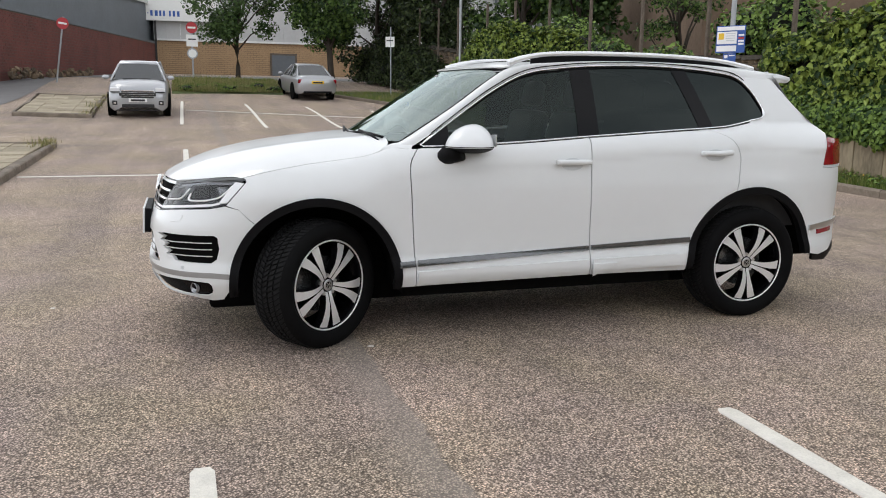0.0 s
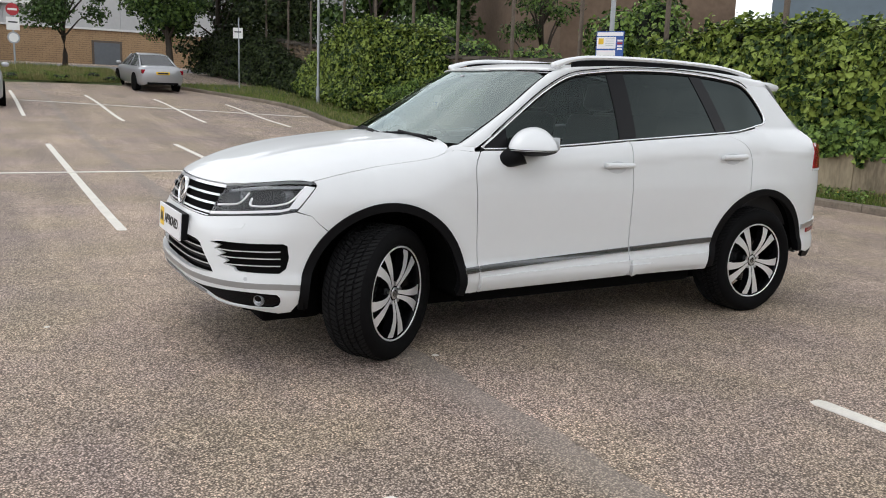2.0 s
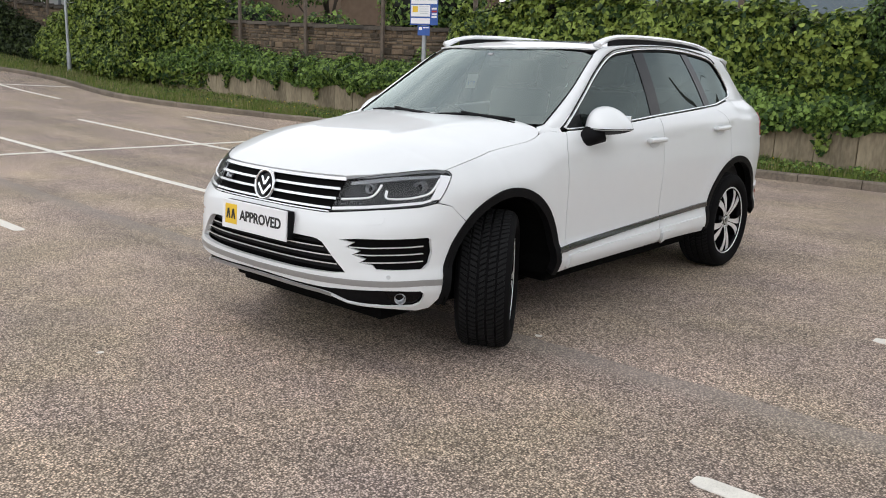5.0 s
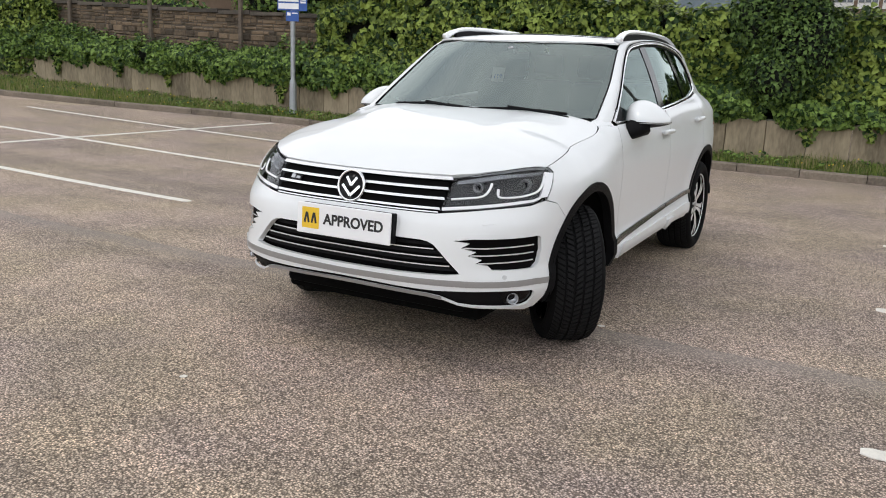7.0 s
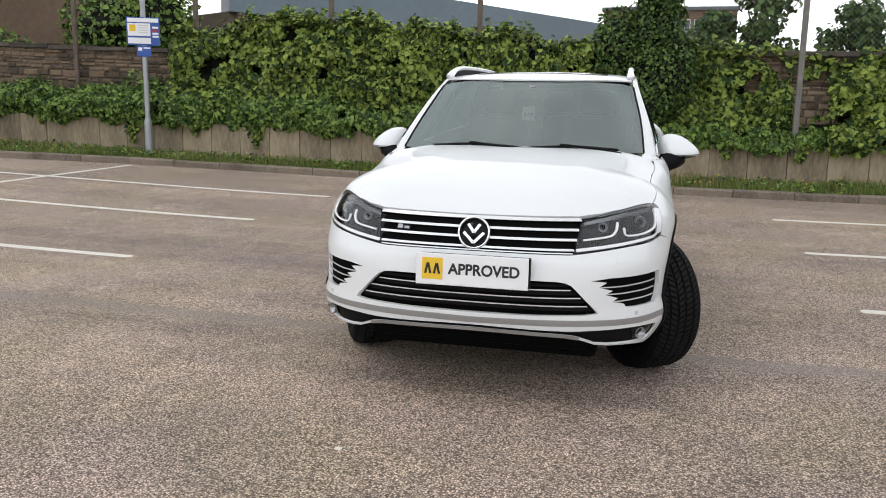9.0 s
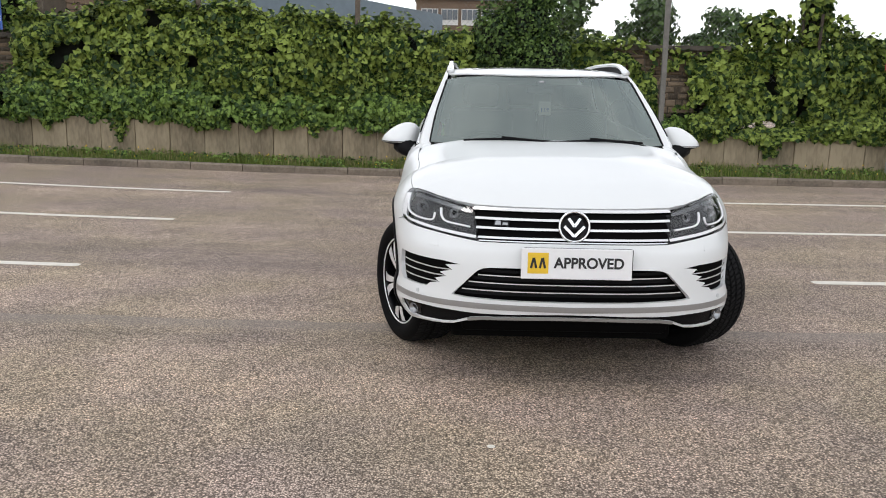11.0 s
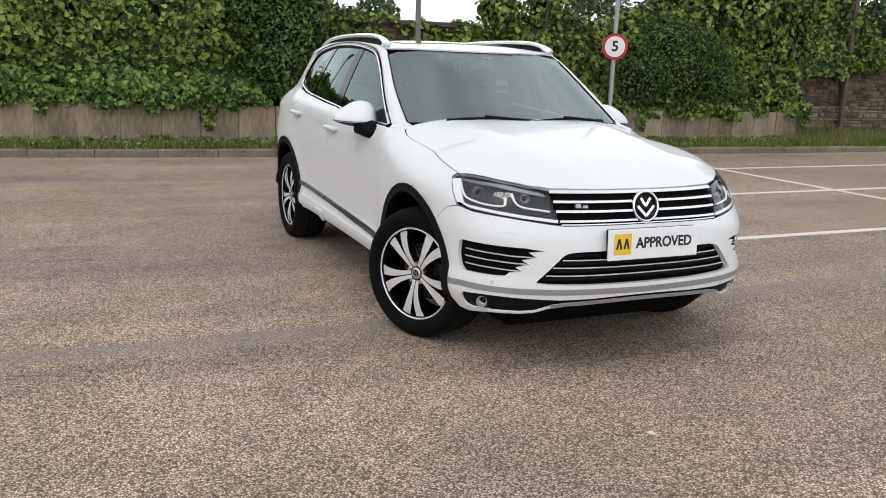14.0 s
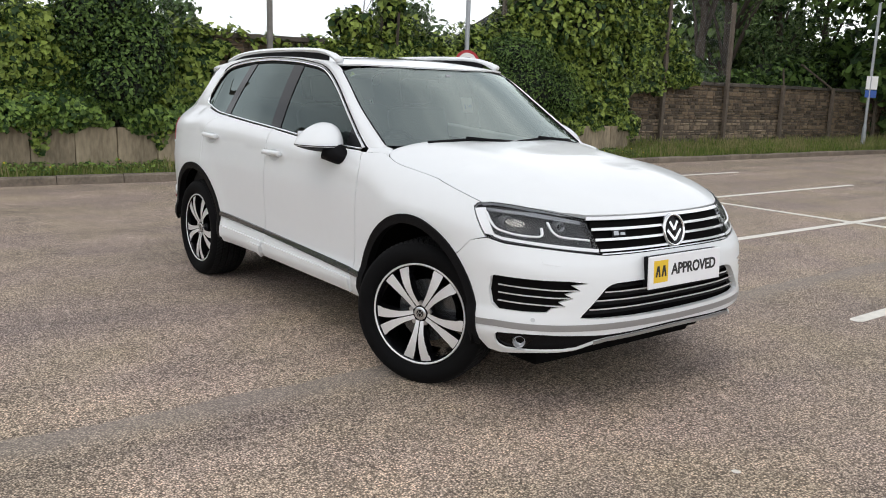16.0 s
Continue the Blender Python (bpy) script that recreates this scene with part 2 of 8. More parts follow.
def box(bm, lo, hi, bevel=0.0, m=None):
    c = [(a + b) / 2 for a, b in zip(lo, hi)]
    s = [max(b - a, 1e-5) for a, b in zip(lo, hi)]
    t = Matrix.Translation(c) @ Matrix.Diagonal((*s, 1))
    r = bmesh.ops.create_cube(bm, size=1, matrix=(m @ t) if m is not None else t)
    if bevel:
        bmesh.ops.bevel(bm, geom=list({e for v in r["verts"] for e in v.link_edges}), offset=bevel, segments=2, profile=0.5, affect="EDGES")
    return r["verts"]


def cyl(bm, p0, p1, r0, r1=None, seg=16, caps=True):
    p0, p1 = Vector(p0), Vector(p1)
    d = p1 - p0
    q = Vector((0, 0, 1)).rotation_difference(d).to_matrix().to_4x4()
    bmesh.ops.create_cone(bm, cap_ends=caps, segments=seg, radius1=r0, radius2=r0 if r1 is None else r1, depth=d.length, matrix=Matrix.Translation((p0 + p1) / 2) @ q)


def tube(bm, pts, r, seg=8, closed=False, radii=None, flat=1.0):
    """A pipe along points."""
    pts = [Vector(p) for p in pts]
    n = len(pts)
    rings = []
    up = Vector((0, 0, 1))
    for i, p in enumerate(pts):
        a = pts[(i - 1) % n] if closed or i > 0 else p
        b = pts[(i + 1) % n] if closed or i < n - 1 else p
        d = (b - a).normalized()
        s = d.cross(up)
        if s.length < 1e-4:
            s = d.cross(Vector((1, 0, 0)))
        s.normalize()
        u = s.cross(d).normalized()
        rr = radii[i] if radii else r
        rings.append([bm.verts.new(p + s * (rr * math.cos(2 * math.pi * k / seg)) + u * (rr * flat * math.sin(2 * math.pi * k / seg))) for k in range(seg)])
    for i in range(n if closed else n - 1):
        A, B = rings[i], rings[(i + 1) % n]
        for k in range(seg):
            bm.faces.new((A[k], A[(k + 1) % seg], B[(k + 1) % seg], B[k]))
    if not closed:
        bm.faces.new(rings[0])
        bm.faces.new(rings[-1][::-1])
    bmesh.ops.recalc_face_normals(bm, faces=bm.faces)


def lerp(x, xs, ys):
    return float(np.interp(x, xs, ys))


def spline(x, xs, ys):
    """A smooth curve through the knots (monotone cubic)."""
    if x <= xs[0]:
        return ys[0]
    if x >= xs[-1]:
        return ys[-1]
    i = 0
    while x > xs[i + 1]:
        i += 1
    h = [xs[k + 1] - xs[k] for k in range(len(xs) - 1)]
    d = [(ys[k + 1] - ys[k]) / h[k] for k in range(len(h))]

    def slope(k):
        if k == 0:
            return d[0]
        if k == len(xs) - 1:
            return d[-1]
        if d[k - 1] * d[k] <= 0:
            return 0.0
        return 2 * d[k - 1] * d[k] / (d[k - 1] + d[k])

    t = (x - xs[i]) / h[i]
    m0, m1 = slope(i), slope(i + 1)
    return (2 * t**3 - 3 * t**2 + 1) * ys[i] + (t**3 - 2 * t**2 + t) * h[i] * m0 + (-2 * t**3 + 3 * t**2) * ys[i + 1] + (t**3 - t**2) * h[i] * m1


def text_mesh(name, body, size, material, m, parent, label="", depth=0.001):
    cu = bpy.data.curves.new(name, "FONT")
    cu.body, cu.size, cu.extrude, cu.align_x, cu.align_y = body, size, depth, "CENTER", "CENTER"
    cu.offset = size * 0.028
    tmp = new(name, cu)
    dg = bpy.context.evaluated_depsgraph_get()
    me = bpy.data.meshes.new_from_object(tmp.evaluated_get(dg))
    bpy.data.objects.remove(tmp)
    me.materials.clear()
    me.materials.append(material)
    ob = new(name, me)
    if parent is not None:
        ob.parent = parent
    ob.matrix_basis = m
    if label:
        tagged(ob, label)
    return ob


# ---- ground ----
GY = [-400, -80, -62, -50, -40, -36, -32, -29, -24, -19.3, -13.25, -8.5, -3.7, 0, 50, 400]
GZ = [3.4, 3.2, 2.9, 2.5, 2.1, 1.8, 1.42, 1.18, 0.90, 0.57, 0.30, 0.15, 0.03, 0, 0, 0]


def ground_z(y):
    return spline(y, GY, GZ)


xs = sorted(set([-900, -300, -120] + list(np.arange(-60, 61, 3.0)) + [120, 300, 900]))
ys = sorted(set([-900, -400, -200, -120] + list(np.arange(-80, 60, 1.0)) + [90, 150, 300, 900]))
gv = [(x, y, ground_z(y)) for y in ys for x in xs]
nx = len(xs)
gf = [(j * nx + i, j * nx + i + 1, (j + 1) * nx + i + 1, (j + 1) * nx + i) for j in range(len(ys) - 1) for i in range(nx - 1)]
tagged(link_mesh("ground", gv, gf, TARMAC, smooth=True), "worn grey-brown tarmac car park surface with coarse aggregate", "ground", kind="structure")


def ribbon(name, path, width, material, lift=0.004, thick=0.004):
    """A strip of paint on the ground along a path of (x, y)."""
    pts = []
    for (x0, y0), (x1, y1) in zip(path, path[1:]):
        k = max(1, int(math.hypot(x1 - x0, y1 - y0) / 0.6))
        pts += [(x0 + (x1 - x0) * i / k, y0 + (y1 - y0) * i / k) for i in range(k)]
    pts.append(path[-1])
    for at in (1, len(pts)):
        (xa, ya), (xb, yb) = (pts[0], pts[1]) if at == 1 else (pts[-1], pts[-2])
        t = 0.04 / math.hypot(xb - xa, yb - ya)
        pts.insert(at if at == 1 else len(pts) - 1, (xa + (xb - xa) * t, ya + (yb - ya) * t))
    v, f = [], []
    for i, (x, y) in enumerate(pts):
        a, b = pts[max(i - 1, 0)], pts[min(i + 1, len(pts) - 1)]
        d = Vector((b[0] - a[0], b[1] - a[1])).normalized()
        s = Vector((-d.y, d.x)) * width / 2
        rag = (1 + 0.06 * noise.noise((x * 3, y * 3, 1))) * (0.6 if i in (0, len(pts) - 1) else 1.0)
        for q, dz in ((1, lift), (-1, lift), (-1, lift - thick - 0.002), (1, lift - thick - 0.002)):
            px, py = x + s.x * q * rag, y + s.y * q * rag
            v.append((px, py, ground_z(py) + dz))
    for i in range(len(pts) - 1):
        a, b = i * 4, i * 4 + 4
        f += [(a, a + 1, b + 1, b), (a + 1, a + 2, b + 2, b + 1), (a + 3, a, b, b + 3)]
    f += [(0, 3, 2, 1), (len(v) - 4, len(v) - 3, len(v) - 2, len(v) - 1)]
    return link_mesh(name, v, f, material)


def bay_line(path, width=0.1, lift=0.004):
    tagged(ribbon("bay_line", path, width, LINE, lift), "worn white painted parking bay line on tarmac", "road marking", "parking bay lines", "structure")


for bx in (2.15, -0.25, -2.65, -5.05):
    bay_line([(bx, 2.39), (bx, 11.95)])
    bay_line([(bx, -3.72), (bx, -12.9)])
bay_line([(-7.2, 7.15), (9.5, 7.15)], lift=0.008)
bay_line([(-7.3, -8.52), (4.65, -8.52)], lift=0.008)
for bx, b0, b1 in ((2.22, -19.5, -28.5), (-0.08, -18.5, -27.2), (-2.2, -18.4, -26.0), (-4.3, -17.4, -24.3)):
    bay_line([(bx, b0), (bx - 0.02, b1)])
bay_line([(2.1, -24.0), (-6.0, -20.6)], lift=0.008)

# ---- kerb, verge, concrete retaining panels ----
KY = [-36, -33, -30, -27, -22.5, -17, -14, -11.2, -8.2, -5, -1, 3, 8, 16, 26, 45]
KX = [0.5, -3.0, -4.9, -5.8, -6.3, -5.8, -6.25, -6.92, -7.48, -7.68, -7.62, -7.36, -7.22, -7.05, -6.9, -6.7]


def kerb_x(y):
    return spline(y, KY, KX)


def wall_x(y):
    return spline(y, [-40, -16, -8, 0, 12, 40], [-8.9, -8.55, -8.6, -8.62, -8.45, -8.4])


verge = []
for i, y in enumerate(np.arange(-33, 45, 0.5)):
    kx = kerb_x(y) - 0.11
    wx = wall_x(y) - (0.3 if -20 < y < 12.4 else 4.0)
    for k in range(6):
        t = k / 5
        verge.append((kx + (wx - kx) * t, y, ground_z(y) + 0.085 + 0.05 * t + 0.02 * noise.noise((y * 2, t * 5, 3)) * (k > 0)))
nv = len(verge) // 6
tagged(link_mesh("verge", verge, [(i * 6 + k, i * 6 + 6 + k, i * 6 + 7 + k, i * 6 + 1 + k) for i in range(nv - 1) for k in range(5)], SOIL, smooth=True), "strip of rough grassy earth behind the kerb", "verge", kind="structure")

kerb = tagged(new("kerb"), "weathered concrete kerb stones edging the verge", "kerb", kind="structure")
y = -33.0
while y < 40:
    ln = 0.9 if -20 < y < 20 else 1.8
    y2 = y + ln
    a, b = Vector((kerb_x(y), y, 0)), Vector((kerb_x(y2), y2, 0))
    d = (b - a).normalized()
    s = Vector((-d.y, d.x, 0))
    if s.x > 0:
        s = -s
    g = 0.006
    v = []
    rise = 0.12 + random.uniform(-0.008, 0.008)
    for p, e in ((a + d * g, 0), (b - d * g, 1)):
        z = ground_z(p.y)
        for off, h in ((0.0, -0.08), (0.0, rise - 0.025), (0.022, rise), (0.125, rise), (0.125, -0.08)):
            q = p + s * off
            v.append((q.x, q.y, z + h))
    f = [(k, k + 5, (k + 1) % 5 + 5, (k + 1) % 5) for k in range(5)] + [(0, 1, 2, 3, 4), (9, 8, 7, 6, 5)]
    link_mesh("kerb_stone", v, f, KERB, kerb)
    y = y2

retaining = tagged(new("wall_concrete"), "low retaining wall of stained upright concrete panels", "wall", kind="structure")
bm = bmesh.new()
box(bm, (-0.05, -0.308, 0), (0.05, 0.308, 0.70), 0.012)
p0 = part("concrete_panel", bm, CONC, retaining)
yy = -20.1
first = True
while yy < 12.3:
    o = p0 if first else new("concrete_panel", p0.data)
    first = False
    o.parent = retaining
    ang = math.degrees(math.atan2(wall_x(yy) - wall_x(yy + 0.625), 0.625))
    o.matrix_basis = pose(wall_x(yy + 0.3125), yy + 0.3125, ground_z(yy) + 0.06 + random.uniform(-0.015, 0.015), 0, random.uniform(-1.5, 1.5), ang)
    yy += 0.625
tagged(link_mesh("bank_soil", [(wall_x(q) - 0.04 - 3 * k, q, ground_z(q) + 0.70) for q in (-20.1, -14, -8, 0, 6, 12.4) for k in (0, 1)], [(i * 2, i * 2 + 1, i * 2 + 3, i * 2 + 2) for i in range(5)], SOIL), "raised dark soil bank behind the concrete panels", "soil", kind="structure")


# ---- leaves ----
def leaf_cloud(name, pts, nrm, size, material, label, category="hedge", parent=None, droop=0.8, narrow=1.0, kind="stuff", seed=1, spread=1.15):
    """Many small folded leaves at the points, turned roughly along the normals."""
    rng = np.random.default_rng(seed)
    n = len(pts)
    pts, nrm = np.asarray(pts, float), np.asarray(nrm, float)
    nn = nrm + rng.normal(0, spread * 0.5, (n, 3))
    nn[:, 2] += 0.42
    nn /= np.linalg.norm(nn, axis=1)[:, None]
    d = rng.normal(0, 0.6, (n, 3))
    d[:, 2] -= droop
    d -= nn * (d * nn).sum(1)[:, None]
    d /= np.linalg.norm(d, axis=1)[:, None] + 1e-9
    s = np.cross(nn, d)
    sz = size * rng.uniform(0.45, 1.3, n)
    shape = [(0.0, -0.42, 0.0), (-0.46 * narrow, -0.22, 0.10), (-0.30 * narrow, 0.22, 0.07), (0.0, 0.58, -0.06), (0.30 * narrow, 0.22, 0.07), (0.46 * narrow, -0.22, 0.10)]
    V = np.empty((n, 6, 3))
    for k, (a, b, c) in enumerate(shape):
        V[:, k] = pts + (s * a + d * b + nn * c) * sz[:, None]
    idx = np.arange(n)[:, None] * 6
    F = np.concatenate([idx + np.array([0, 1, 2, 3]), idx + np.array([0, 3, 4, 5])])
    me = bpy.data.meshes.new(name)
    me.vertices.add(n * 6)
    me.vertices.foreach_set("co", V.ravel())
    me.loops.add(len(F) * 4)
    me.loops.foreach_set("vertex_index", F.ravel().astype(np.int32))
    me.polygons.add(len(F))
    me.polygons.foreach_set("loop_start", np.arange(0, len(F) * 4, 4, dtype=np.int32))
    me.update(calc_edges=True)
    me.materials.append(material)
    ob = new(name, me)
    if parent is not None:
        ob.parent = parent
        return ob
    return tagged(ob, label, category, kind=kind)


def bulge(y, z, k=0.0):
    return 0.26 * noise.noise((y * 0.9 + k, z * 1.1, 7)) + 0.24 * noise.noise((y * 2.6 + k, z * 2.6, 3)) + 0.08 * noise.noise((y * 7, z * 7, k))


def hedge(name, label, y0, y1, zb, zt, xf, lean, count, size, material, core_back=0.36, seed=1, droop=0.8, narrow=1.0, gaps=-0.9, hole=None, foot=0.22):
    """A wall of leaves: zb(y), zt(y) its lower and upper edge, xf(y) its face, lean: how far it leans back per metre of height."""
    rng = np.random.default_rng(seed)
    pts, nrm = [], []
    while len(pts) < count:
        y = rng.uniform(y0, y1)
        zr = rng.random()
        if noise.noise((y * 2.6, (zb(y) + (zt(y) - zb(y)) * zr) * 2.6, seed + 20.3)) < gaps:
            continue
        a, b = zb(y) + 0.18 * noise.noise((y * 1.7, 0, seed)) + 0.1 * noise.noise((y * 5, 2, seed)), zt(y) + 0.16 * noise.noise((y * 1.3, 5, seed)) + 0.12 * noise.noise((y * 4.5, 9, seed))
        if rng.random() < 0.2:
            t = rng.uniform(0, 0.9)
            z = b + rng.normal(0, 0.06)
            x = xf(y) - lean * (b - a) - t
            pts.append((x, y, z + bulge(y, t, 4)))
            nrm.append((0.35, 0, 0.9))
        else:
            z = a + (b - a) * zr
            dz = 0.02
            gx = (bulge(y, z + dz, seed) - bulge(y, z - dz, seed)) / (2 * dz)
            gy = (bulge(y + dz, z, seed) - bulge(y - dz, z, seed)) / (2 * dz)
            top = max(0.0, (z - b + 0.35) / 0.35)
            x = xf(y) - lean * (z - a) + bulge(y, z, seed) - 0.3 * top**2 - abs(rng.normal(0, 0.15)) + foot * math.exp(-(((z - a - 0.35) / 0.3) ** 2))
            if hole and hole[0] < y < hole[1] and hole[2] < z < hole[3] + 0.15 * math.sin(9 * y):
                continue
            pts.append((x, y, z))
            nrm.append((1, -gy * 0.8, -gx * 0.8 + 0.3 * top))
    # sheet behind the leaves, its near-black colour painting the shade inside
    ys_ = np.arange(y0, y1 + 0.01, 0.2)
    v, f = [], []
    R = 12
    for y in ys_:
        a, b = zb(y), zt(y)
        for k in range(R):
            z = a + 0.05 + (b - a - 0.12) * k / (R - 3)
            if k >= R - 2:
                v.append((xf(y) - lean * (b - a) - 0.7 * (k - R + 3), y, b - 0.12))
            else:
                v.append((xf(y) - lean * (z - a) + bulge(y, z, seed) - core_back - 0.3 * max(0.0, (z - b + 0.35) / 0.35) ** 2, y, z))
    for i in range(len(ys_) - 1):
        for k in range(R - 1):
            if hole and hole[0] - 0.1 < ys_[i] < hole[1] and hole[2] - 0.2 < v[i * R + k][2] < hole[3]:
                continue
            f.append((i * R + k, i * R + R + k, i * R + R + k + 1, i * R + k + 1))
    ob = tagged(new(name), label, "hedge", kind="stuff")
    link_mesh("core", v, f, HEDGE_SHADE, ob, "near-black core standing in for shade among the leaves", smooth=True)
    leaf_cloud("leaves", pts, nrm, size, material, "", parent=ob, seed=seed, droop=droop, narrow=narrow)
    return ob


H3Y = [-8, -6.5, -4, -2, -0.5, 0.6, 1.6, 2.4, 3.2, 4.2, 5.5, 6.5, 7.4, 8.2, 9.2, 10.5, 12, 13.4]
H3Z = [2.5, 2.8, 2.75, 2.55, 2.45, 2.45, 2.4, 2.3, 2.15, 2.2, 2.35, 2.45, 2.5, 2.7, 3.2, 3.8, 3.9, 3.3]
hedge("ivy_hedge", "tall dense hedge of glossy green ivy above the concrete panels", -8.6, 13.3, lambda y: 0.95 + ground_z(y) + (1.2 if y > 12.6 else 0), lambda y: spline(y, H3Y, H3Z) + ground_z(y), lambda y: wall_x(y) - 0.06, 0.13, 64000, 0.108, IVY, seed=2, gaps=-0.42, hole=(3.02, 3.62, 1.25, 2.0), foot=0.05)
hedge("bramble_bank", "low spilling bank of brambles and young ivy above the concrete panels", -20.1, 4.4, lambda y: 0.70 + ground_z(y), lambda y: lerp(y, [-20.1, -17, -14, -11, -8, -4, 0, 2.5, 4.4], [1.5, 1.45, 1.3, 1.35, 1.5, 1.45, 1.3, 1.05, 0.9]) + ground_z(y), lambda y: wall_x(y) + 0.14, 0.32, 46000, 0.082, BRAMBLE, seed=3, gaps=-0.42)
hedge("ivy_fringe", "bright fringe of ivy spilling over the top of the concrete panels", 3.6, 12.7, lambda y: 0.66 + ground_z(y), lambda y: 1.0 + 0.12 * math.sin(y * 2.1), lambda y: wall_x(y) + 0.13, 0.2, 11000, 0.085, IVY, seed=9, gaps=-0.6)
hedge("ivy_bush", "tall ivy-smothered thicket along the fence", -28.0, -17.3, lambda y: 0.25 + ground_z(y), lambda y: lerp(y, [-28, -26, -24, -21, -18.5, -17.3], [1.2, 2.2, 2.9, 3.1, 2.9, 2.0]) + ground_z(y), lambda y: lerp(y, [-28, -21, -19.5, -17.3], [-8.2, -7.7, -8.3, -8.6]), 0.16, 26000, 0.11, IVY, seed=5, gaps=-0.6)
hedge("ivy_over_wall", "ivy tumbling over the end of the stone wall", 12.3, 16.8, lambda y: lerp(y, [12.3, 12.9, 13.6, 15.0, 16.8], [0.75, 1.2, 1.55, 1.6, 1.85]), lambda y: lerp(y, [12.3, 15.0, 15.6, 16.8], [4.6, 4.8, 3.4, 2.15]), lambda y: lerp(y, [12.3, 13.0, 14.0, 16.8], [-8.7, -9.2, -9.6, -9.75]), 0.06, 15000, 0.115, IVY, seed=10, gaps=-0.55, foot=0.0)
hedge("thicket", "dark overgrown thicket below the trees by the far fence", -42, -28, lambda y: 0.1 + ground_z(y), lambda y: lerp(y, [-42, -36, -31, -28], [2.0, 2.3, 1.5, 0.9]) + ground_z(y), lambda y: lerp(y, [-42, -34, -28], [-7.0, -8.2, -8.9]), 0.3, 12000, 0.12, DARKBUSH, seed=6)

# trailing strands hanging from the hedge over the concrete panels
rng_s = np.random.default_rng(17)
sp_, sn_ = [], []
for y_s in (-16.4, -14.2, -12.6, -11.4, -9.3, -7.9, -6.6, -5.2, -3.1, -0.6, 1.15, 2.05, 3.2, 5.0, 5.15, 8.1, 10.3, 12.45, 12.6):
    drop = rng_s.uniform(0.15, 0.5)
    for k in range(int(70 * drop / 0.3)):
        q = rng_s.random()
        y_k = y_s + rng_s.normal(0, 0.09 * (1.2 - q))
        sp_.append((wall_x(y_k) + 0.08 + rng_s.uniform(0, 0.06), y_k, ground_z(y_k) + 0.80 - drop * q))
        sn_.append((1, 0, 0.3))
leaf_cloud("trailing_ivy", sp_, sn_, 0.085, IVY, "short strands of ivy trailing down the concrete panels", "ivy", seed=18)


# ---- the white car: materials ----
def paint_mat(name, color):
    m = mat(name, color, 0.42, var=0.02, scale=1.5, coat=0.6, spec=0.35)
    return m


WHITE = paint_mat("white car paint", (0.775, 0.79, 0.795))
BLACKP = mat("black plastic", (0.007, 0.007, 0.008), 0.55, spec=0.10, var=0.25, scale=20, bump=0.15, bscale=300)
GLOSSB = mat("gloss black", (0.005, 0.005, 0.006), 0.1, var=0.1, spec=0.16)
CHROME = mat("chrome", (0.88, 0.89, 0.90), 0.16, 1.0, var=0.05)
SATIN = mat("satin aluminium", (0.66, 0.67, 0.68), 0.28, 1.0, var=0.06)
ALLOY = mat("machined alloy", (0.88, 0.885, 0.89), 0.3, 0.45, var=0.06, scale=30)
# paler copy of the rubber for block tops; darker grooves below read as shade
TREAD = mat("tyre tread", (0.013, 0.013, 0.0135), 0.75, spec=0.14, var=0.35, scale=12, bump=0.12, bscale=150)
RUBBER = mat("tyre rubber", (0.006, 0.006, 0.0065), 0.8, spec=0.10, var=0.35, scale=12, bump=0.12, bscale=150)
DARK = mat("dark liner", (0.005, 0.005, 0.005), 0.9, var=0.2, spec=0.04)
CABIN = mat("cabin trim", (0.035, 0.035, 0.037), 0.75, var=0.2)
SEAT = mat("seat leather", (0.05, 0.05, 0.052), 0.55, var=0.2, bump=0.2)
TRIM = mat("bright trim", (0.88, 0.89, 0.90), 0.2, 0.5, var=0.05)
DARKSATIN = mat("dark satin trim", (0.16, 0.165, 0.17), 0.22, 0.75, var=0.08)
REDLENS = mat("red lamp lens", (0.27, 0.004, 0.014), 0.15, var=0.15, coat=0.4)
WARMLENS = mat("lamp reflector", (0.75, 0.76, 0.78), 0.08, 0.95, var=0.1)
LAMPBODY = mat("lamp housing", (0.04, 0.041, 0.044), 0.22, 0.0, var=0.3, scale=14, spec=0.22)
LAMPSTEEL = mat("lamp steel", (0.42, 0.43, 0.45), 0.25, 0.7, var=0.15)
SENSOR = mat("sensor paint", (0.62, 0.64, 0.65), 0.4, var=0.05)
DRL = mat("daytime lamp strip", (0.85, 0.86, 0.88), 0.25, var=0.05, coat=0.5)
SCREEN = glassmat("windscreen glass", (0.84, 0.92, 0.90), 0.0, 0.62, 3.0, (0.86, 0.98, 0.94))
PRIVACY = glassmat("tinted window glass", (0.55, 0.62, 0.60), 0.0, 0.05, 1.41, (0.85, 1.0, 0.97))
SIDEGLASS = glassmat("side window glass", (0.72, 0.82, 0.79), 0.0, 0.40, 1.40, (0.85, 1.0, 0.97))
LAMPGLASS = glassmat("lamp glass", (0.95, 0.96, 0.97), 0.0, 0.95, 1.5)
BUMPERSATIN = mat("satin grey strip", (0.34, 0.335, 0.33), 0.35, 0.35, var=0.08, scale=8)
CARD = mat("printed card", (0.86, 0.86, 0.87), 0.4, var=0.03)
ROOFGLASS = mat("sunroof glass", (0.012, 0.013, 0.014), 0.05, var=0.1, coat=0.4)

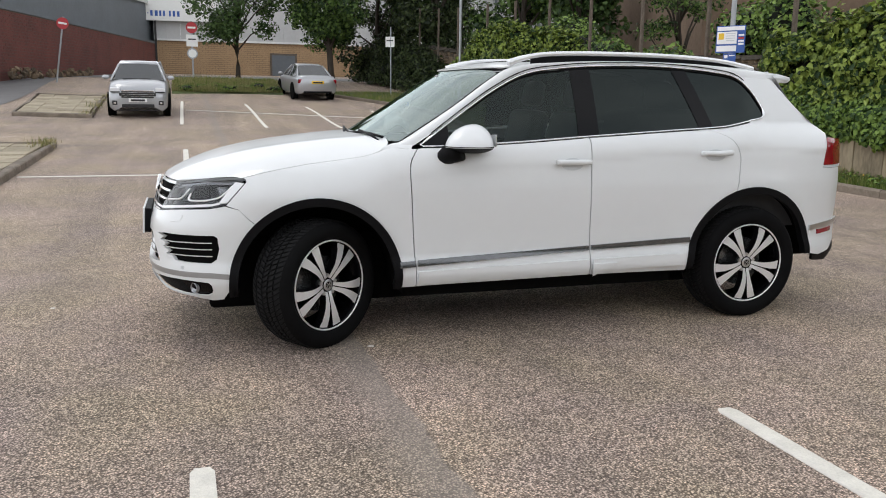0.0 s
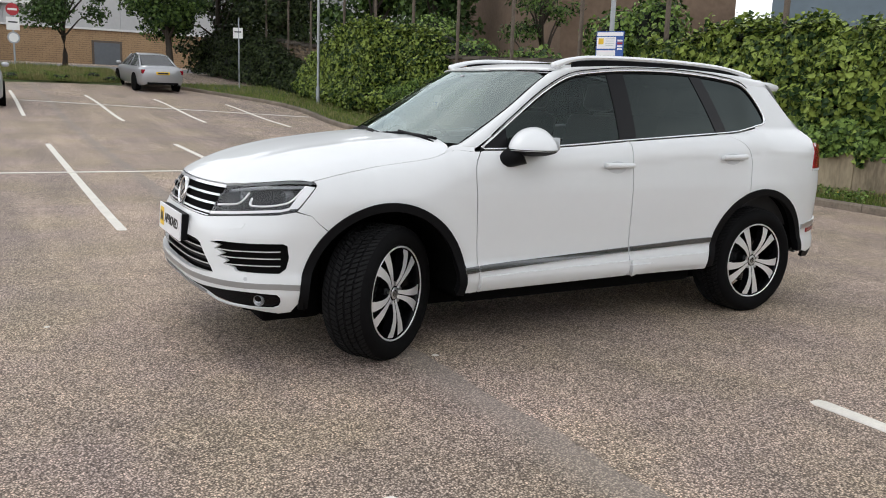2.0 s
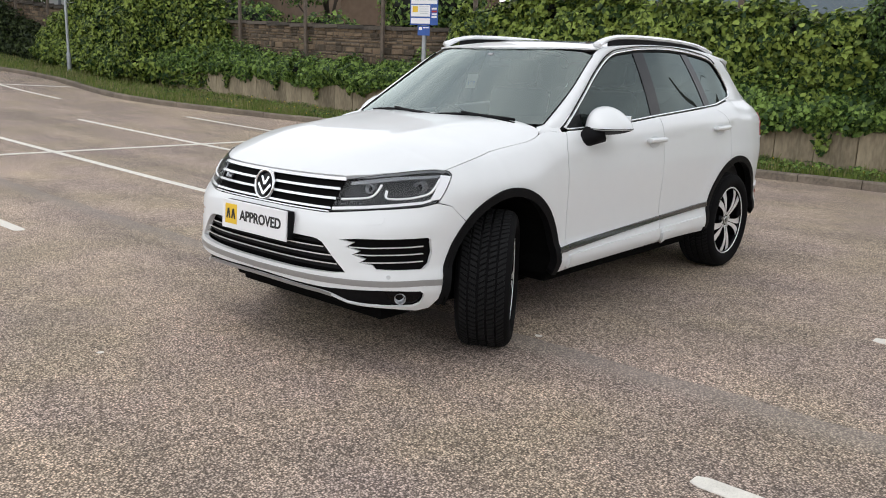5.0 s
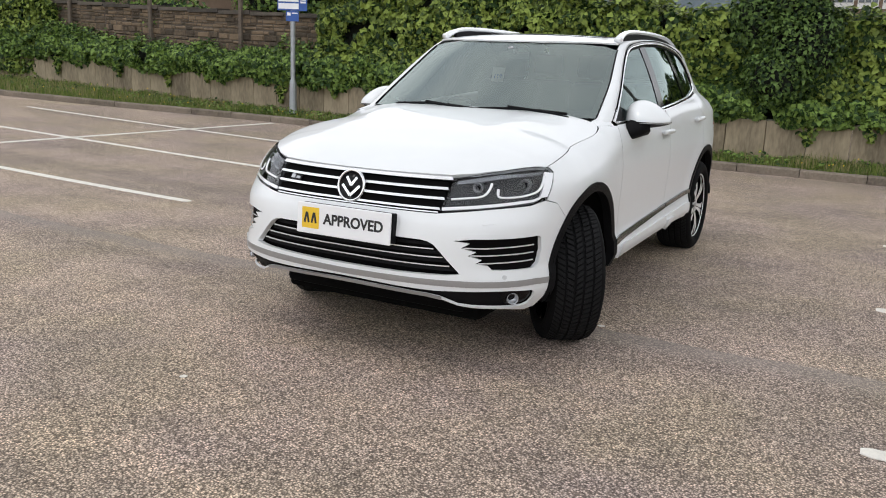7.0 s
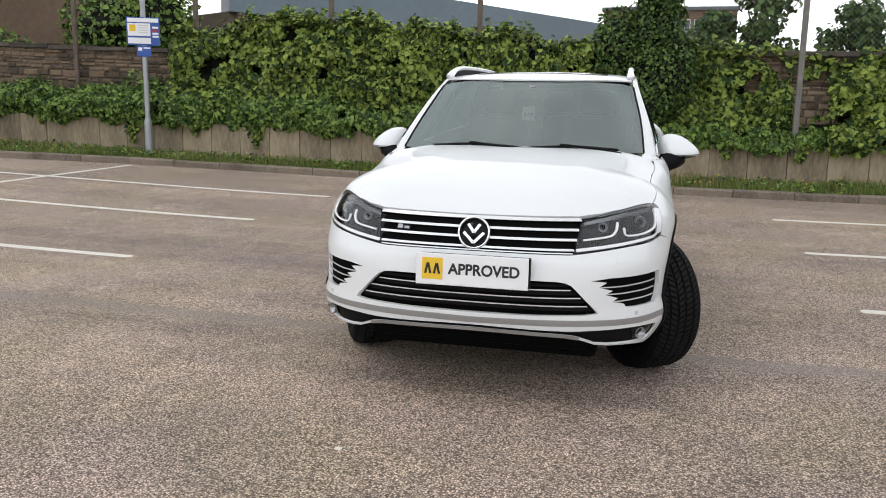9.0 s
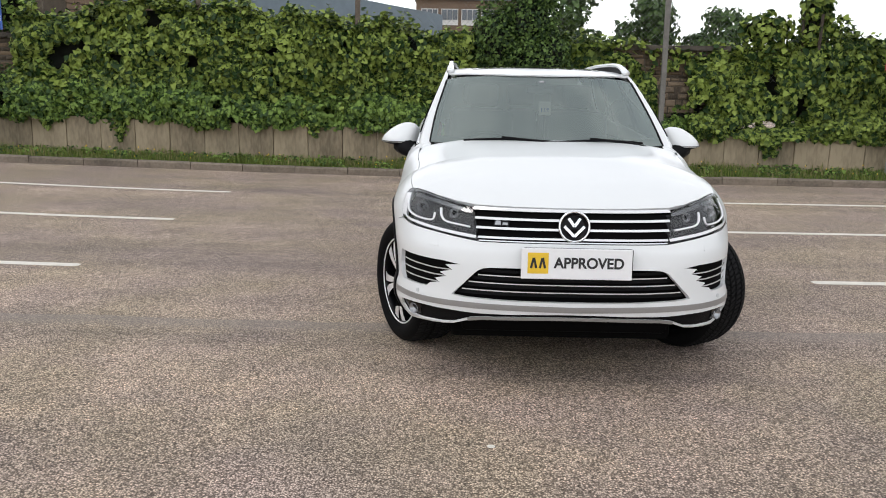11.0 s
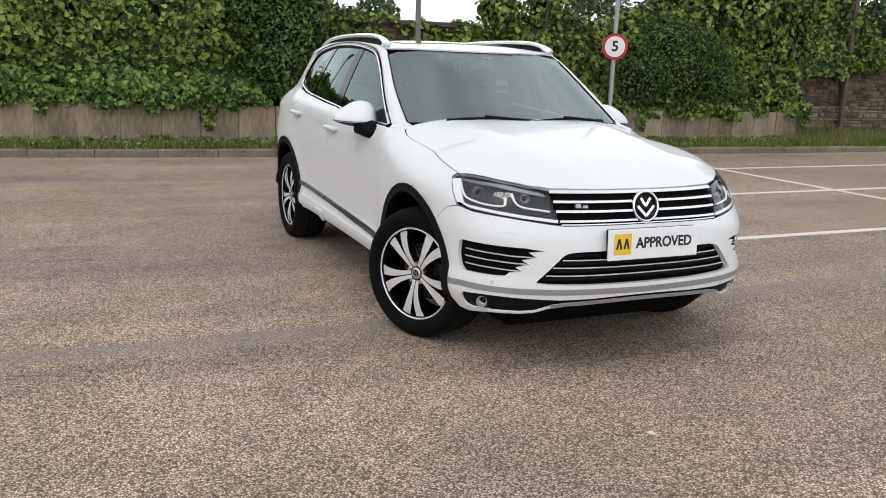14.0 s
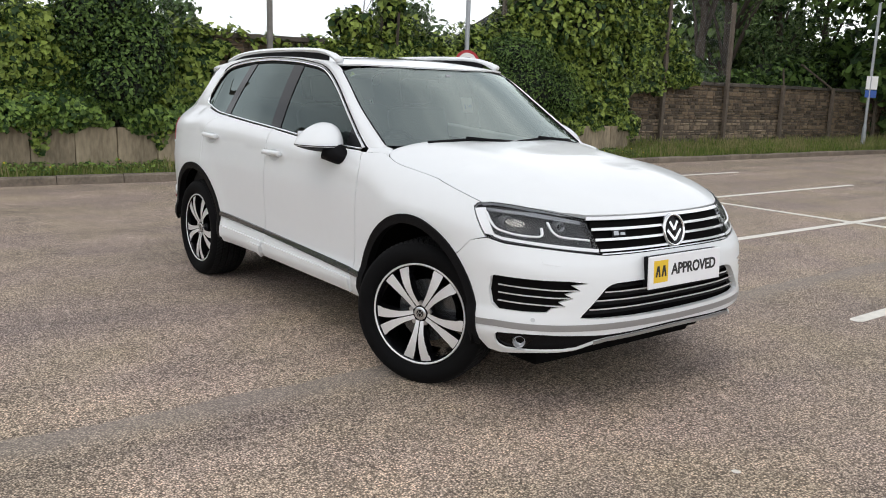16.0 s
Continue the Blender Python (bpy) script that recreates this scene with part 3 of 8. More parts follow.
# ---- the white car: surfaces (x forward, y to its own left side) ----
XF_Z = [0.20, 0.28, 0.34, 0.40, 0.47, 0.60, 0.72, 0.77, 0.82, 0.90, 0.96, 1.02, 1.10]
XF_X = [2.24, 2.32, 2.365, 2.39, 2.40, 2.395, 2.38, 2.362, 2.345, 2.318, 2.285, 2.24, 2.17]
ZT_X = [-2.4, -1.54, -1.28, -0.85, -0.26, 0.3, 0.85, 1.0, 1.1, 1.3, 1.5]
ZT_Z = [1.318, 1.315, 1.275, 1.25, 1.215, 1.178, 1.158, 1.160, 1.138, 1.100, 1.072]


def nose_x(z):
    return spline(z, XF_Z, XF_X)


def corner_n(z):
    return spline(z, [0.3, 0.7, 0.85, 1.0], [3.3, 3.25, 2.68, 2.32])


def top_z(x):
    return spline(x, ZT_X, ZT_Z)


def top_y(x):
    return spline(x, [-2.4, -2.0, -1.65, -1.3, -0.9, -0.5, 0.5, 0.85, 1.0, 1.2, 1.5], [0.745, 0.768, 0.792, 0.822, 0.853, 0.875, 0.89, 0.875, 0.83, 0.805, 0.80])


def plan(x):
    return spline(x, [-2.44, -2.36, -2.26, -2.12, -1.95, -1.75, -1.4, -0.9, 0.0, 0.9, 1.5], [0.60, 0.72, 0.82, 0.91, 0.962, 0.988, 1.0, 0.996, 0.99, 0.988, 0.99])


def side_y(x, z):
    yb = spline(z, [0.20, 0.30, 0.36, 0.42, 0.47, 0.53, 0.62, 0.76, 0.90, 1.0, 1.1, 1.2, 1.3], [0.86, 0.915, 0.948, 0.968, 0.966, 0.950, 0.952, 0.962, 0.968, 0.958, 0.944, 0.92, 0.89])
    zt, yt = top_z(x), top_y(x)
    zr = spline(x, [-2.0, 0.5, 0.9, 1.2, 1.5], [0.16, 0.15, 0.18, 0.22, 0.22])
    t = (z - (zt - zr)) / zr
    if t > 0:
        yz = spline(zt - zr, [0.20, 0.30, 0.36, 0.42, 0.47, 0.53, 0.62, 0.76, 0.90, 1.0, 1.1, 1.2, 1.3], [0.86, 0.915, 0.948, 0.968, 0.966, 0.950, 0.952, 0.962, 0.968, 0.958, 0.944, 0.92, 0.89])
        t = min(t, 1.0)
        w = min(max((x + 1.65) / 0.30, 0.0), 1.0)
        w = w * w * (3 - 2 * w)
        yb = w * (yt + (yz - yt) * max(0.0, 1 - t**2.0) ** 0.62) + (1 - w) * yb
    # swollen arches
    for ax in (1.46, -1.4465):
        r = math.hypot(x - ax, z - 0.39)
        yb += 0.012 * math.exp(-((r - 0.50) / 0.10) ** 2) * (1 if z > 0.3 else 0)
    return yb * plan(x)


def belt(u, z):
    """Sides and nose in one sheet: u is x along the side up to 1.5, then goes round the corner to 2.5 on the centre line."""
    if u <= 1.5:
        return Vector((u, side_y(u, z), z))
    th = min(max((u - 1.5) * math.pi / 2, 0.0), math.pi / 2)
    n = corner_n(z)
    return Vector((1.5 + (nose_x(z) - 1.5) * math.sin(th) ** (2 / n), side_y(1.5, z) * max(math.cos(th), 0.0) ** (2 / n), z))


def bx(x, z):
    """Sheet place of a point given by x."""
    if x <= 1.5:
        return (x, z)
    f = min(1.0, (x - 1.5) / (nose_x(z) - 1.5))
    return (1.5 + math.asin(f ** (corner_n(z) / 2)) / (math.pi / 2), z)


def by(y, z):
    """Sheet place of a point of the nose given by y."""
    f = min(1.0, max(y, 0.0) / side_y(1.5, z))
    return (1.5 + math.acos(f ** (corner_n(z) / 2)) / (math.pi / 2), z)


def taper(x):
    """How far the roof draws in towards the tail, on each side."""
    return 0.055 * min(max((-0.3 - x) / 1.45, 0.0), 1.1) ** 1.5


def glass_side(x, z):
    b = top_z(x)
    d = z - b
    return Vector((x, (top_y(x) - 0.008) * plan(x) - 0.33 * d - 0.25 * d * abs(d) - 0.4 * taper(x) * max(d, 0.0) / 0.33, z))


def rear_skin(x, z):
    """Rear quarter and pillar in one sheet: the full side rolls over a soft shoulder into the inset glass line."""
    zt = top_z(x)
    a, b = side_y(x, z), glass_side(x, max(z, zt)).y + 1.3 * max(zt - z, 0.0)
    h = min(max(0.5 + 0.5 * (b - a) / 0.10, 0.0), 1.0)
    soft = b + (a - b) * h - 0.05 * h * (1 - h)
    w = min(max((x + 1.62) / 0.28, 0.0), 1.0)
    w = w * w * (3 - 2 * w)
    hard = a if z < top_z(x) else b
    return Vector((x, w * hard + (1 - w) * soft, z))


def roof_z(x, y):
    return spline(x, [-1.95, -1.8, -1.5, -0.97, -0.36, 0.0, 0.2, 0.36, 0.46], [1.63, 1.665, 1.70, 1.717, 1.715, 1.70, 1.682, 1.655, 1.632]) - 0.034 * (abs(y) / 0.66) ** 2.2


def roof(x, y):
    return Vector((x, y, roof_z(x, y)))


def screen(y, z):
    t = (z - 1.19) / (1.63 - 1.19)
    xc = spline(z, [1.15, 1.21, 1.38, 1.56, 1.65], [1.165, 1.08, 0.815, 0.54, 0.385])
    return Vector((xc - (0.165 + 0.085 * t) * (abs(y) / 0.76) ** 2.3, y, z))


def nose_bow(y):
    n = 2.4
    f = min(0.999, abs(y) / 0.94)
    return 0.80 * (1 - (1 - f**n) ** (1 / n)) * 0.86


SHUT_X = [0.92, 0.99, 1.04, 1.10, 1.18, 1.308, 1.45, 1.633, 1.75, 1.868]
SHUT_Z = [1.152, 1.156, 1.148, 1.126, 1.106, 1.088, 1.070, 1.043, 1.020, 0.990]


def shut_y(x):
    return belt(*bx(x, spline(x, SHUT_X, SHUT_Z))).y


def hood_raw(x, y):
    xx = x + nose_bow(y)
    zc = spline(xx, [0.85, 1.0, 1.124, 1.353, 1.723, 2.011, 2.153, 2.24, 2.30, 2.36], [1.225, 1.222, 1.214, 1.192, 1.140, 1.072, 1.022, 0.982, 0.945, 0.90])
    crown = spline(x, [0.9, 1.0, 1.1, 1.5, 1.7, 1.9], [0.02, 0.035, 0.055, 0.05, 0.03, 0.0])
    ridge = 0.007 * math.exp(-(((abs(y) - (0.50 - 0.10 * (x - 1.0))) / 0.10) ** 2)) * spline(x, [0.9, 1.3, 2.0, 2.2], [0.5, 1, 0.7, 0])
    return zc - crown * (abs(y) / 0.8) ** 3 + ridge


HOOD_X = np.linspace(0.92, 1.868, 40)
HOOD_YE = [shut_y(x) for x in HOOD_X]
HOOD_DZ = [spline(x, SHUT_X, SHUT_Z) - hood_raw(x, ye) for x, ye in zip(HOOD_X, HOOD_YE)]


def hood(x, y):
    """The bonnet, drawn at its sides to the height of the wings."""
    ye, fix = lerp(x, HOOD_X, HOOD_YE), lerp(x, HOOD_X, HOOD_DZ)
    t = min(max((abs(y) - 0.40) / (ye - 0.40), 0.0), 1.1)
    return Vector((x, y, hood_raw(x, y) + fix * t * t * (3 - 2 * min(t, 1.0))))


# ---- panel builder ----
from mathutils.geometry import delaunay_2d_cdt

def clip(poly, axis, val, keep_less):
    out = []
    n = len(poly)
    for i in range(n):
        a, b = poly[i], poly[(i + 1) % n]
        ia, ib = (a[axis] <= val) == keep_less or a[axis] == val, (b[axis] <= val) == keep_less or b[axis] == val
        if ia:
            out.append(a)
        if ia != ib:
            t = (val - a[axis]) / (b[axis] - a[axis])
            q = [a[0] + (b[0] - a[0]) * t, a[1] + (b[1] - a[1]) * t]
            q[axis] = val
            out.append(tuple(q))
    return out


def inside(p, poly):
    c = False
    n = len(poly)
    for i in range(n):
        a, b = poly[i], poly[i - 1]
        if (a[1] > p[1]) != (b[1] > p[1]) and p[0] < (b[0] - a[0]) * (p[1] - a[1]) / (b[1] - a[1]) + a[0]:
            c = not c
    return c


def panel(name, outline, fn, material, parent, su=0.035, sv=0.035, off=0.0, thick=0.012, label="", mirror="both", sign=1, centre=None, hole=None):
    """A curved sheet cut to an outline in the surface's own two coordinates, with its edge folded inwards.
    mirror: 'both' sides of the car in one mesh, 'left', or 'right' alone. centre: coordinate value on the car's middle, whose edge is not folded."""
    if fn in (belt, glass_side, rear_skin):
        sign = -sign
    us, vs = [p[0] for p in outline], [p[1] for p in outline]
    u0, v0 = math.floor(min(us) / su) * su, math.floor(min(vs) / sv) * sv
    verts, index, faces = [], {}, []

    def vid(p):
        k = (round(p[0], 5), round(p[1], 5))
        if k not in index:
            index[k] = len(verts)
            verts.append(k)
        return index[k]

    cu = u0
    while cu < max(us):
        col = clip(clip(outline, 0, cu, False), 0, cu + su, True)
        if len(col) > 2:
            cv = v0
            while cv < max(vs):
                cell = clip(clip(col, 1, cv, False), 1, cv + sv, True)
                if len(cell) > 2:
                    ids = []
                    for p in cell:
                        k = vid(p)
                        if not ids or ids[-1] != k:
                            ids.append(k)
                    if len(ids) > 1 and ids[0] == ids[-1]:
                        ids.pop()
                    hc = clip(clip(clip(clip(hole, 0, cu, False), 0, cu + su, True), 1, cv, False), 1, cv + sv, True) if hole else []
                    full = len(ids) == 4 and abs(abs(sum(verts[ids[i]][0] * verts[ids[(i + 1) % 4]][1] - verts[ids[(i + 1) % 4]][0] * verts[ids[i]][1] for i in range(4))) / 2 - su * sv) < 1e-7
                    if len(hc) > 2 or not full:
                        loops = [[Vector(p) for p in cell]] + ([[Vector(p) for p in hc]] if len(hc) > 2 else [])
                        pv = [p for lp in loops for p in lp]
                        pe, o = [], 0
                        for lp in loops:
                            pe += [(o + i, o + (i + 1) % len(lp)) for i in range(len(lp)) if (lp[i] - lp[(i + 1) % len(lp)]).length > 1e-7]
                            o += len(lp)
                        cdt = delaunay_2d_cdt(pv, pe, [], 0, 1e-6)
                        for tri in cdt[2]:
                            q = [cdt[0][k] for k in tri]
                            g = ((q[0].x + q[1].x + q[2].x) / 3, (q[0].y + q[1].y + q[2].y) / 3)
                            ar = (q[1].x - q[0].x) * (q[2].y - q[0].y) - (q[2].x - q[0].x) * (q[1].y - q[0].y)
                            if abs(ar) > 1e-9 and inside(g, outline) and not (hole and inside(g, hole)):
                                t3 = [vid((p.x, p.y)) for p in q]
                                if len(set(t3)) == 3:
                                    faces.append(t3 if ar > 0 else t3[::-1])
                    elif len(ids) > 2:
                        ar = sum(verts[ids[i]][0] * verts[ids[(i + 1) % len(ids)]][1] - verts[ids[(i + 1) % len(ids)]][0] * verts[ids[i]][1] for i in range(len(ids)))
                        if abs(ar) > 1e-8:
                            faces.append(ids if ar > 0 else ids[::-1])
                cv += sv
        cu += su
    P, N = [], []
    e = 0.003
    for u, v in verts:
        du = fn(u + e, v) - fn(u - e, v)
        dv = fn(u, v + e) - fn(u, v - e)
        nn = du.cross(dv)
        nn = nn.normalized() * sign if nn.length > 1e-12 else Vector((0, 0, 1))
        P.append(fn(u, v) + nn * off)
        N.append(nn)
    if sign < 0:
        faces = [f[::-1] for f in faces]
    edges = {}
    for f in faces:
        for i in range(len(f)):
            a, b = f[i], f[(i + 1) % len(f)]
            edges.setdefault((min(a, b), max(a, b)), []).append((a, b))
    allv, alln, allf = [], [], []
    for s in ((1, -1) if mirror == "both" else (1,) if mirror == "left" else (-1,)):
        o = len(allv)
        allv += [(p.x, p.y * s, p.z) for p in P]
        alln += [(q.x, q.y * s, q.z) for q in N]
        allf += [tuple(o + k for k in (f if s > 0 else f[::-1])) for f in faces]
        if thick:
            ring = {}

            def low(k):
                if k not in ring:
                    q = P[k] - N[k] * thick
                    ring[k] = (len(allv), len(allv) + 1)
                    allv.append((P[k].x, P[k].y * s, P[k].z))
                    allv.append((q.x, q.y * s, q.z))
                    alln.extend([(0, 0, 0), (0, 0, 0)])
                return ring[k]

            for pairs in edges.values():
                if len(pairs) == 1:
                    a, b = pairs[0]
                    if centre is not None and abs(verts[a][centre[0]] - centre[1]) < 1e-4 and abs(verts[b][centre[0]] - centre[1]) < 1e-4:
                        continue
                    ta, la = low(a)
                    tb, lb = low(b)
                    allf.append((tb, ta, la, lb) if s > 0 else (ta, tb, lb, la))
    me = bpy.data.meshes.new(name)
    me.from_pydata(allv, [], allf)
    me.polygons.foreach_set("use_smooth", [True] * len(me.polygons))
    me.materials.append(material)
    me.normals_split_custom_set_from_vertices(alln)
    ob = new(name, me)
    ob.parent = parent
    if label:
        tagged(ob, label)
    return ob


def rounded(poly, r, k=4):
    """The outline with its corners rounded."""
    out = []
    n = len(poly)
    for i in range(n):
        p, a, b = Vector(poly[i]), Vector(poly[i - 1]), Vector(poly[(i + 1) % n])
        da, db = a - p, b - p
        ra, rb = min(r, da.length * 0.45), min(r, db.length * 0.45)
        q0, q1 = p + da.normalized() * ra, p + db.normalized() * rb
        for j in range(k + 1):
            t = j / k
            q = q0 * (1 - t) ** 2 + p * 2 * t * (1 - t) + q1 * t * t
            out.append((q.x, q.y))
    return out


def dense(pts, conv=None, k=6):
    """Points between the given ones, each put through conv."""
    out = []
    for a, b in zip(pts, pts[1:]):
        for i in range(k):
            t = i / k
            q = (a[0] + (b[0] - a[0]) * t, a[1] + (b[1] - a[1]) * t)
            out.append(conv(*q) if conv else q)
    out.append(conv(*pts[-1]) if conv else tuple(pts[-1]))
    return out


def curve2(pts, k=6):
    """A smooth line through the points."""
    out = []
    n = len(pts)
    for i in range(n - 1):
        p0, p1, p2, p3 = (Vector(pts[max(0, min(n - 1, i + j))]) for j in (-1, 0, 1, 2))
        for j in range(k):
            t = j / k
            q = 0.5 * ((2 * p1) + (p2 - p0) * t + (2 * p0 - 5 * p1 + 4 * p2 - p3) * t * t + (3 * p1 - p0 - 3 * p2 + p3) * t**3)
            out.append(tuple(q))
    out.append(tuple(pts[-1]))
    return out


def arc(cx, cz, r, z0, a_from, a_to, k=28):
    """Arch line: angles in degrees, 0 forward, 90 up."""
    return [(cx + r * math.cos(radians(a_from + (a_to - a_from) * i / k)), cz + r * math.sin(radians(a_from + (a_to - a_from) * i / k))) for i in range(k + 1)]


def strip(name, line, fn, width, material, parent, off=0.0, thick=0.01, label="", mirror="both", sign=1, centre=None, su=0.04, sv=0.02):
    """A narrow band along a line on a surface; width in the second coordinate."""
    up = [(u, v + width / 2) for u, v in line]
    dn = [(u, v - width / 2) for u, v in line]
    return panel(name, dn + up[::-1], fn, material, parent, su, sv, off, thick, label, mirror, sign, centre)


def surf_tube(name, line, fn, r, material, parent, off=0.0, closed=False, label="", flat=0.7, sides=(1, -1), seg=8):
    """A round moulding along a line on a surface, on each side of the car a mesh of its own."""
    e = 0.003
    pts = []
    for u, v in line:
        nn = (fn(u + e, v) - fn(u - e, v)).cross(fn(u, v + e) - fn(u, v - e)).normalized()
        if nn.y < 0:
            nn = -nn
        pts.append(fn(u, v) + nn * off)
    obs = []
    for s in sides:
        bm = bmesh.new()
        tube(bm, [(p.x, p.y * s, p.z) for p in pts], r, seg, closed, flat=flat)
        obs.append(part(name, bm, material, parent, label, smooth=True))
    return obs


CAR = thing("suv", "white five-door sport utility car parked with front wheels turned", "car")
FA, RA, AR = (1.462, 0.39), (-1.4465, 0.395), 0.493
SIDES = (("left", 1), ("right", -1))

def ring_mesh(bm, r0, r1, y0, y1, seg=48, axis="x"):
    """A flat ring round the axis between two radii and two depths, with a soft outer edge."""
    prof = [(r0, y0), (r0, y1), (r0 + (r1 - r0) * 0.3, y1 + (y1 - y0) * 0.35), (r0 + (r1 - r0) * 0.7, y1 + (y1 - y0) * 0.35), (r1, y1), (r1, y0)]
    lathe(bm, prof, seg, axis, True)


def lathe(bm, prof, seg=48, axis="y", closed=False):
    rings = []
    for r, h in prof:
        ring = []
        for k in range(seg):
            a = 2 * math.pi * k / seg
            c, s = r * math.cos(a), r * math.sin(a)
            ring.append(bm.verts.new((h, c, s) if axis == "x" else (c, h, s) if axis == "y" else (c, s, h)))
        rings.append(ring)
    m = len(rings)
    for i in range(m if closed else m - 1):
        A, B = rings[i], rings[(i + 1) % m]
        for k in range(seg):
            bm.faces.new((A[k], A[(k + 1) % seg], B[(k + 1) % seg], B[k]))
    bmesh.ops.recalc_face_normals(bm, faces=bm.faces)


# front bumper
arch_front = [bx(x, z) for x, z in arc(*FA, AR, 0, 45.5, 9, 16)]
bumper = [by(0, 0.780), *[by(y, 0.780 - 0.002 * y) for y in (0.15, 0.3, 0.4, 0.47)]]
bumper += [by(y, z) for y, z in ((0.50, 0.782), (0.595, 0.794), (0.715, 0.809))] + [bx(2.048, 0.823), bx(1.964, 0.841), bx(1.89, 0.822)]
bumper += arch_front
bumper += [bx(1.98, 0.450), bx(2.05, 0.456), by(0.80, 0.456), by(0.6, 0.455), by(0.4, 0.450), by(0.2, 0.448), by(0, 0.447)]
bumper += [by(0, 0.482), by(0.3, 0.485), by(0.55, 0.494), by(0.616, 0.502), by(0.606, 0.515), by(0.55, 0.572), by(0.486, 0.637), by(0.455, 0.650), by(0.419, 0.655), by(0.2, 0.657), by(0, 0.658)]
side_intake = [by(0.574, 0.661), by(0.662, 0.673), bx(2.03, 0.679), bx(2.011, 0.668), bx(2.003, 0.603), bx(2.018, 0.545), bx(2.05, 0.522), by(0.80, 0.523), by(0.747, 0.526), by(0.731, 0.545), by(0.677, 0.556), by(0.704, 0.574), by(0.644, 0.593), by(0.679, 0.611), by(0.614, 0.629), by(0.65, 0.652)]
panel("front_bumper", bumper, belt, WHITE, CAR, 0.03, 0.03, thick=0.03, centre=(0, 2.5), hole=side_intake)
# openings behind it
panel("intake_backing", [by(0, 0.45), by(0.65, 0.46), by(0.66, 0.68), by(0, 0.68)], belt, DARK, CAR, 0.05, 0.05, -0.06, 0, "black recessed lower grille mesh", centre=(0, 2.5))
for z, dz, ymax in ((0.532, 0.004, 0.566), (0.571, 0.005, 0.533), (0.610, 0.004, 0.485)):
    strip("intake_bar", [by(ymax * t / 10, z + dz * (t / 10) ** 2) for t in range(10, -1, -1)], belt, 0.0055, TRIM, CAR, -0.012, 0.004, "thin chrome bar", centre=(0, 2.5))
for k, z in enumerate((0.513, 0.552, 0.590, 0.631)):
    strip("intake_slat", [by((0.60 - 0.04 * k) * t / 10, z + 0.004 * (t / 10) ** 2) for t in range(10, -1, -1)], belt, 0.014, BLACKP, CAR, -0.034, 0.02, "black grille slat", centre=(0, 2.5))
for nm, sd in SIDES:
    panel("side_intake_backing", [bx(1.985, 0.50), bx(1.985, 0.70), by(0.54, 0.69), by(0.62, 0.50)], belt, DARK, CAR, 0.04, 0.04, -0.022, 0, "black recessed side intake", mirror=nm)
    for zo, zi, yi in ((0.635, 0.628, 0.626), (0.598, 0.593, 0.656), (0.560, 0.556, 0.690)):
        strip("side_intake_bar", [bx(2.045, zo), bx(2.10, zo * 0.8 + zi * 0.2), by(0.78, (zo + zi) / 2), by(0.72, zi), by(yi, zi)], belt, 0.0055, TRIM, CAR, -0.010, 0.004, "satin bar", mirror=nm)
# lower trim: satin strip, white ledge running into corner blades and lip, black insert
strip("bumper_strip", [bx(1.952, 0.449), bx(2.05, 0.456), *[by(y, 0.446 + 0.010 * min(y / 0.6, 1.0)) for y in (0.80, 0.7, 0.6, 0.5, 0.4, 0.3, 0.2, 0.1, 0.0)]], belt, 0.030, BUMPERSATIN, CAR, 0.003, 0.012, "satin grey strip round the bumper", centre=(0, 2.5))
panel("bumper_insert", [by(0, 0.378), by(0.46, 0.372), by(0.56, 0.345), by(0.68, 0.322), by(0.78, 0.310), bx(2.02, 0.315), bx(2.0, 0.37), bx(2.01, 0.44), by(0.8, 0.445), by(0.4, 0.435), by(0, 0.432)], belt, BLACKP, CAR, 0.05, 0.05, -0.022, 0.0, "black lower bumper insert", centre=(0, 2.5))
lip = [bx(1.952, 0.441), bx(2.05, 0.447), by(0.80, 0.447), by(0.6, 0.446), by(0.4, 0.441), by(0.2, 0.439), by(0, 0.438), by(0, 0.419), by(0.3, 0.413), by(0.49, 0.412), by(0.6, 0.418), by(0.76, 0.423), by(0.83, 0.421)]
lip += [bx(2.068, 0.414), bx(2.050, 0.398), bx(2.043, 0.368), bx(2.050, 0.342), bx(2.074, 0.329), by(0.773, 0.330), by(0.66, 0.337), by(0.60, 0.346), by(0.555, 0.367), by(0.52, 0.381), by(0.46, 0.390), by(0.2, 0.398), by(0, 0.400)]
lip += [by(0, 0.389), by(0.2, 0.387), by(0.46, 0.379), by(0.52, 0.371), by(0.553, 0.359), by(0.6, 0.339), by(0.66, 0.329), by(0.773, 0.319), bx(2.04, 0.300), bx(1.985, 0.310), bx(1.958, 0.36)]
strip("lip_strip", [by(0.53, 0.373), by(0.46, 0.385), by(0.3, 0.390), by(0.2, 0.3925), by(0.1, 0.394), by(0, 0.3945)], belt, 0.015, BUMPERSATIN, CAR, 0.002, 0.006, "grey lower lip edge", centre=(0, 2.5))
panel("bumper_lip", lip, belt, WHITE, CAR, 0.03, 0.02, 0.0, 0.012, "white lower ledge, lip and corner blades", centre=(0, 2.5))
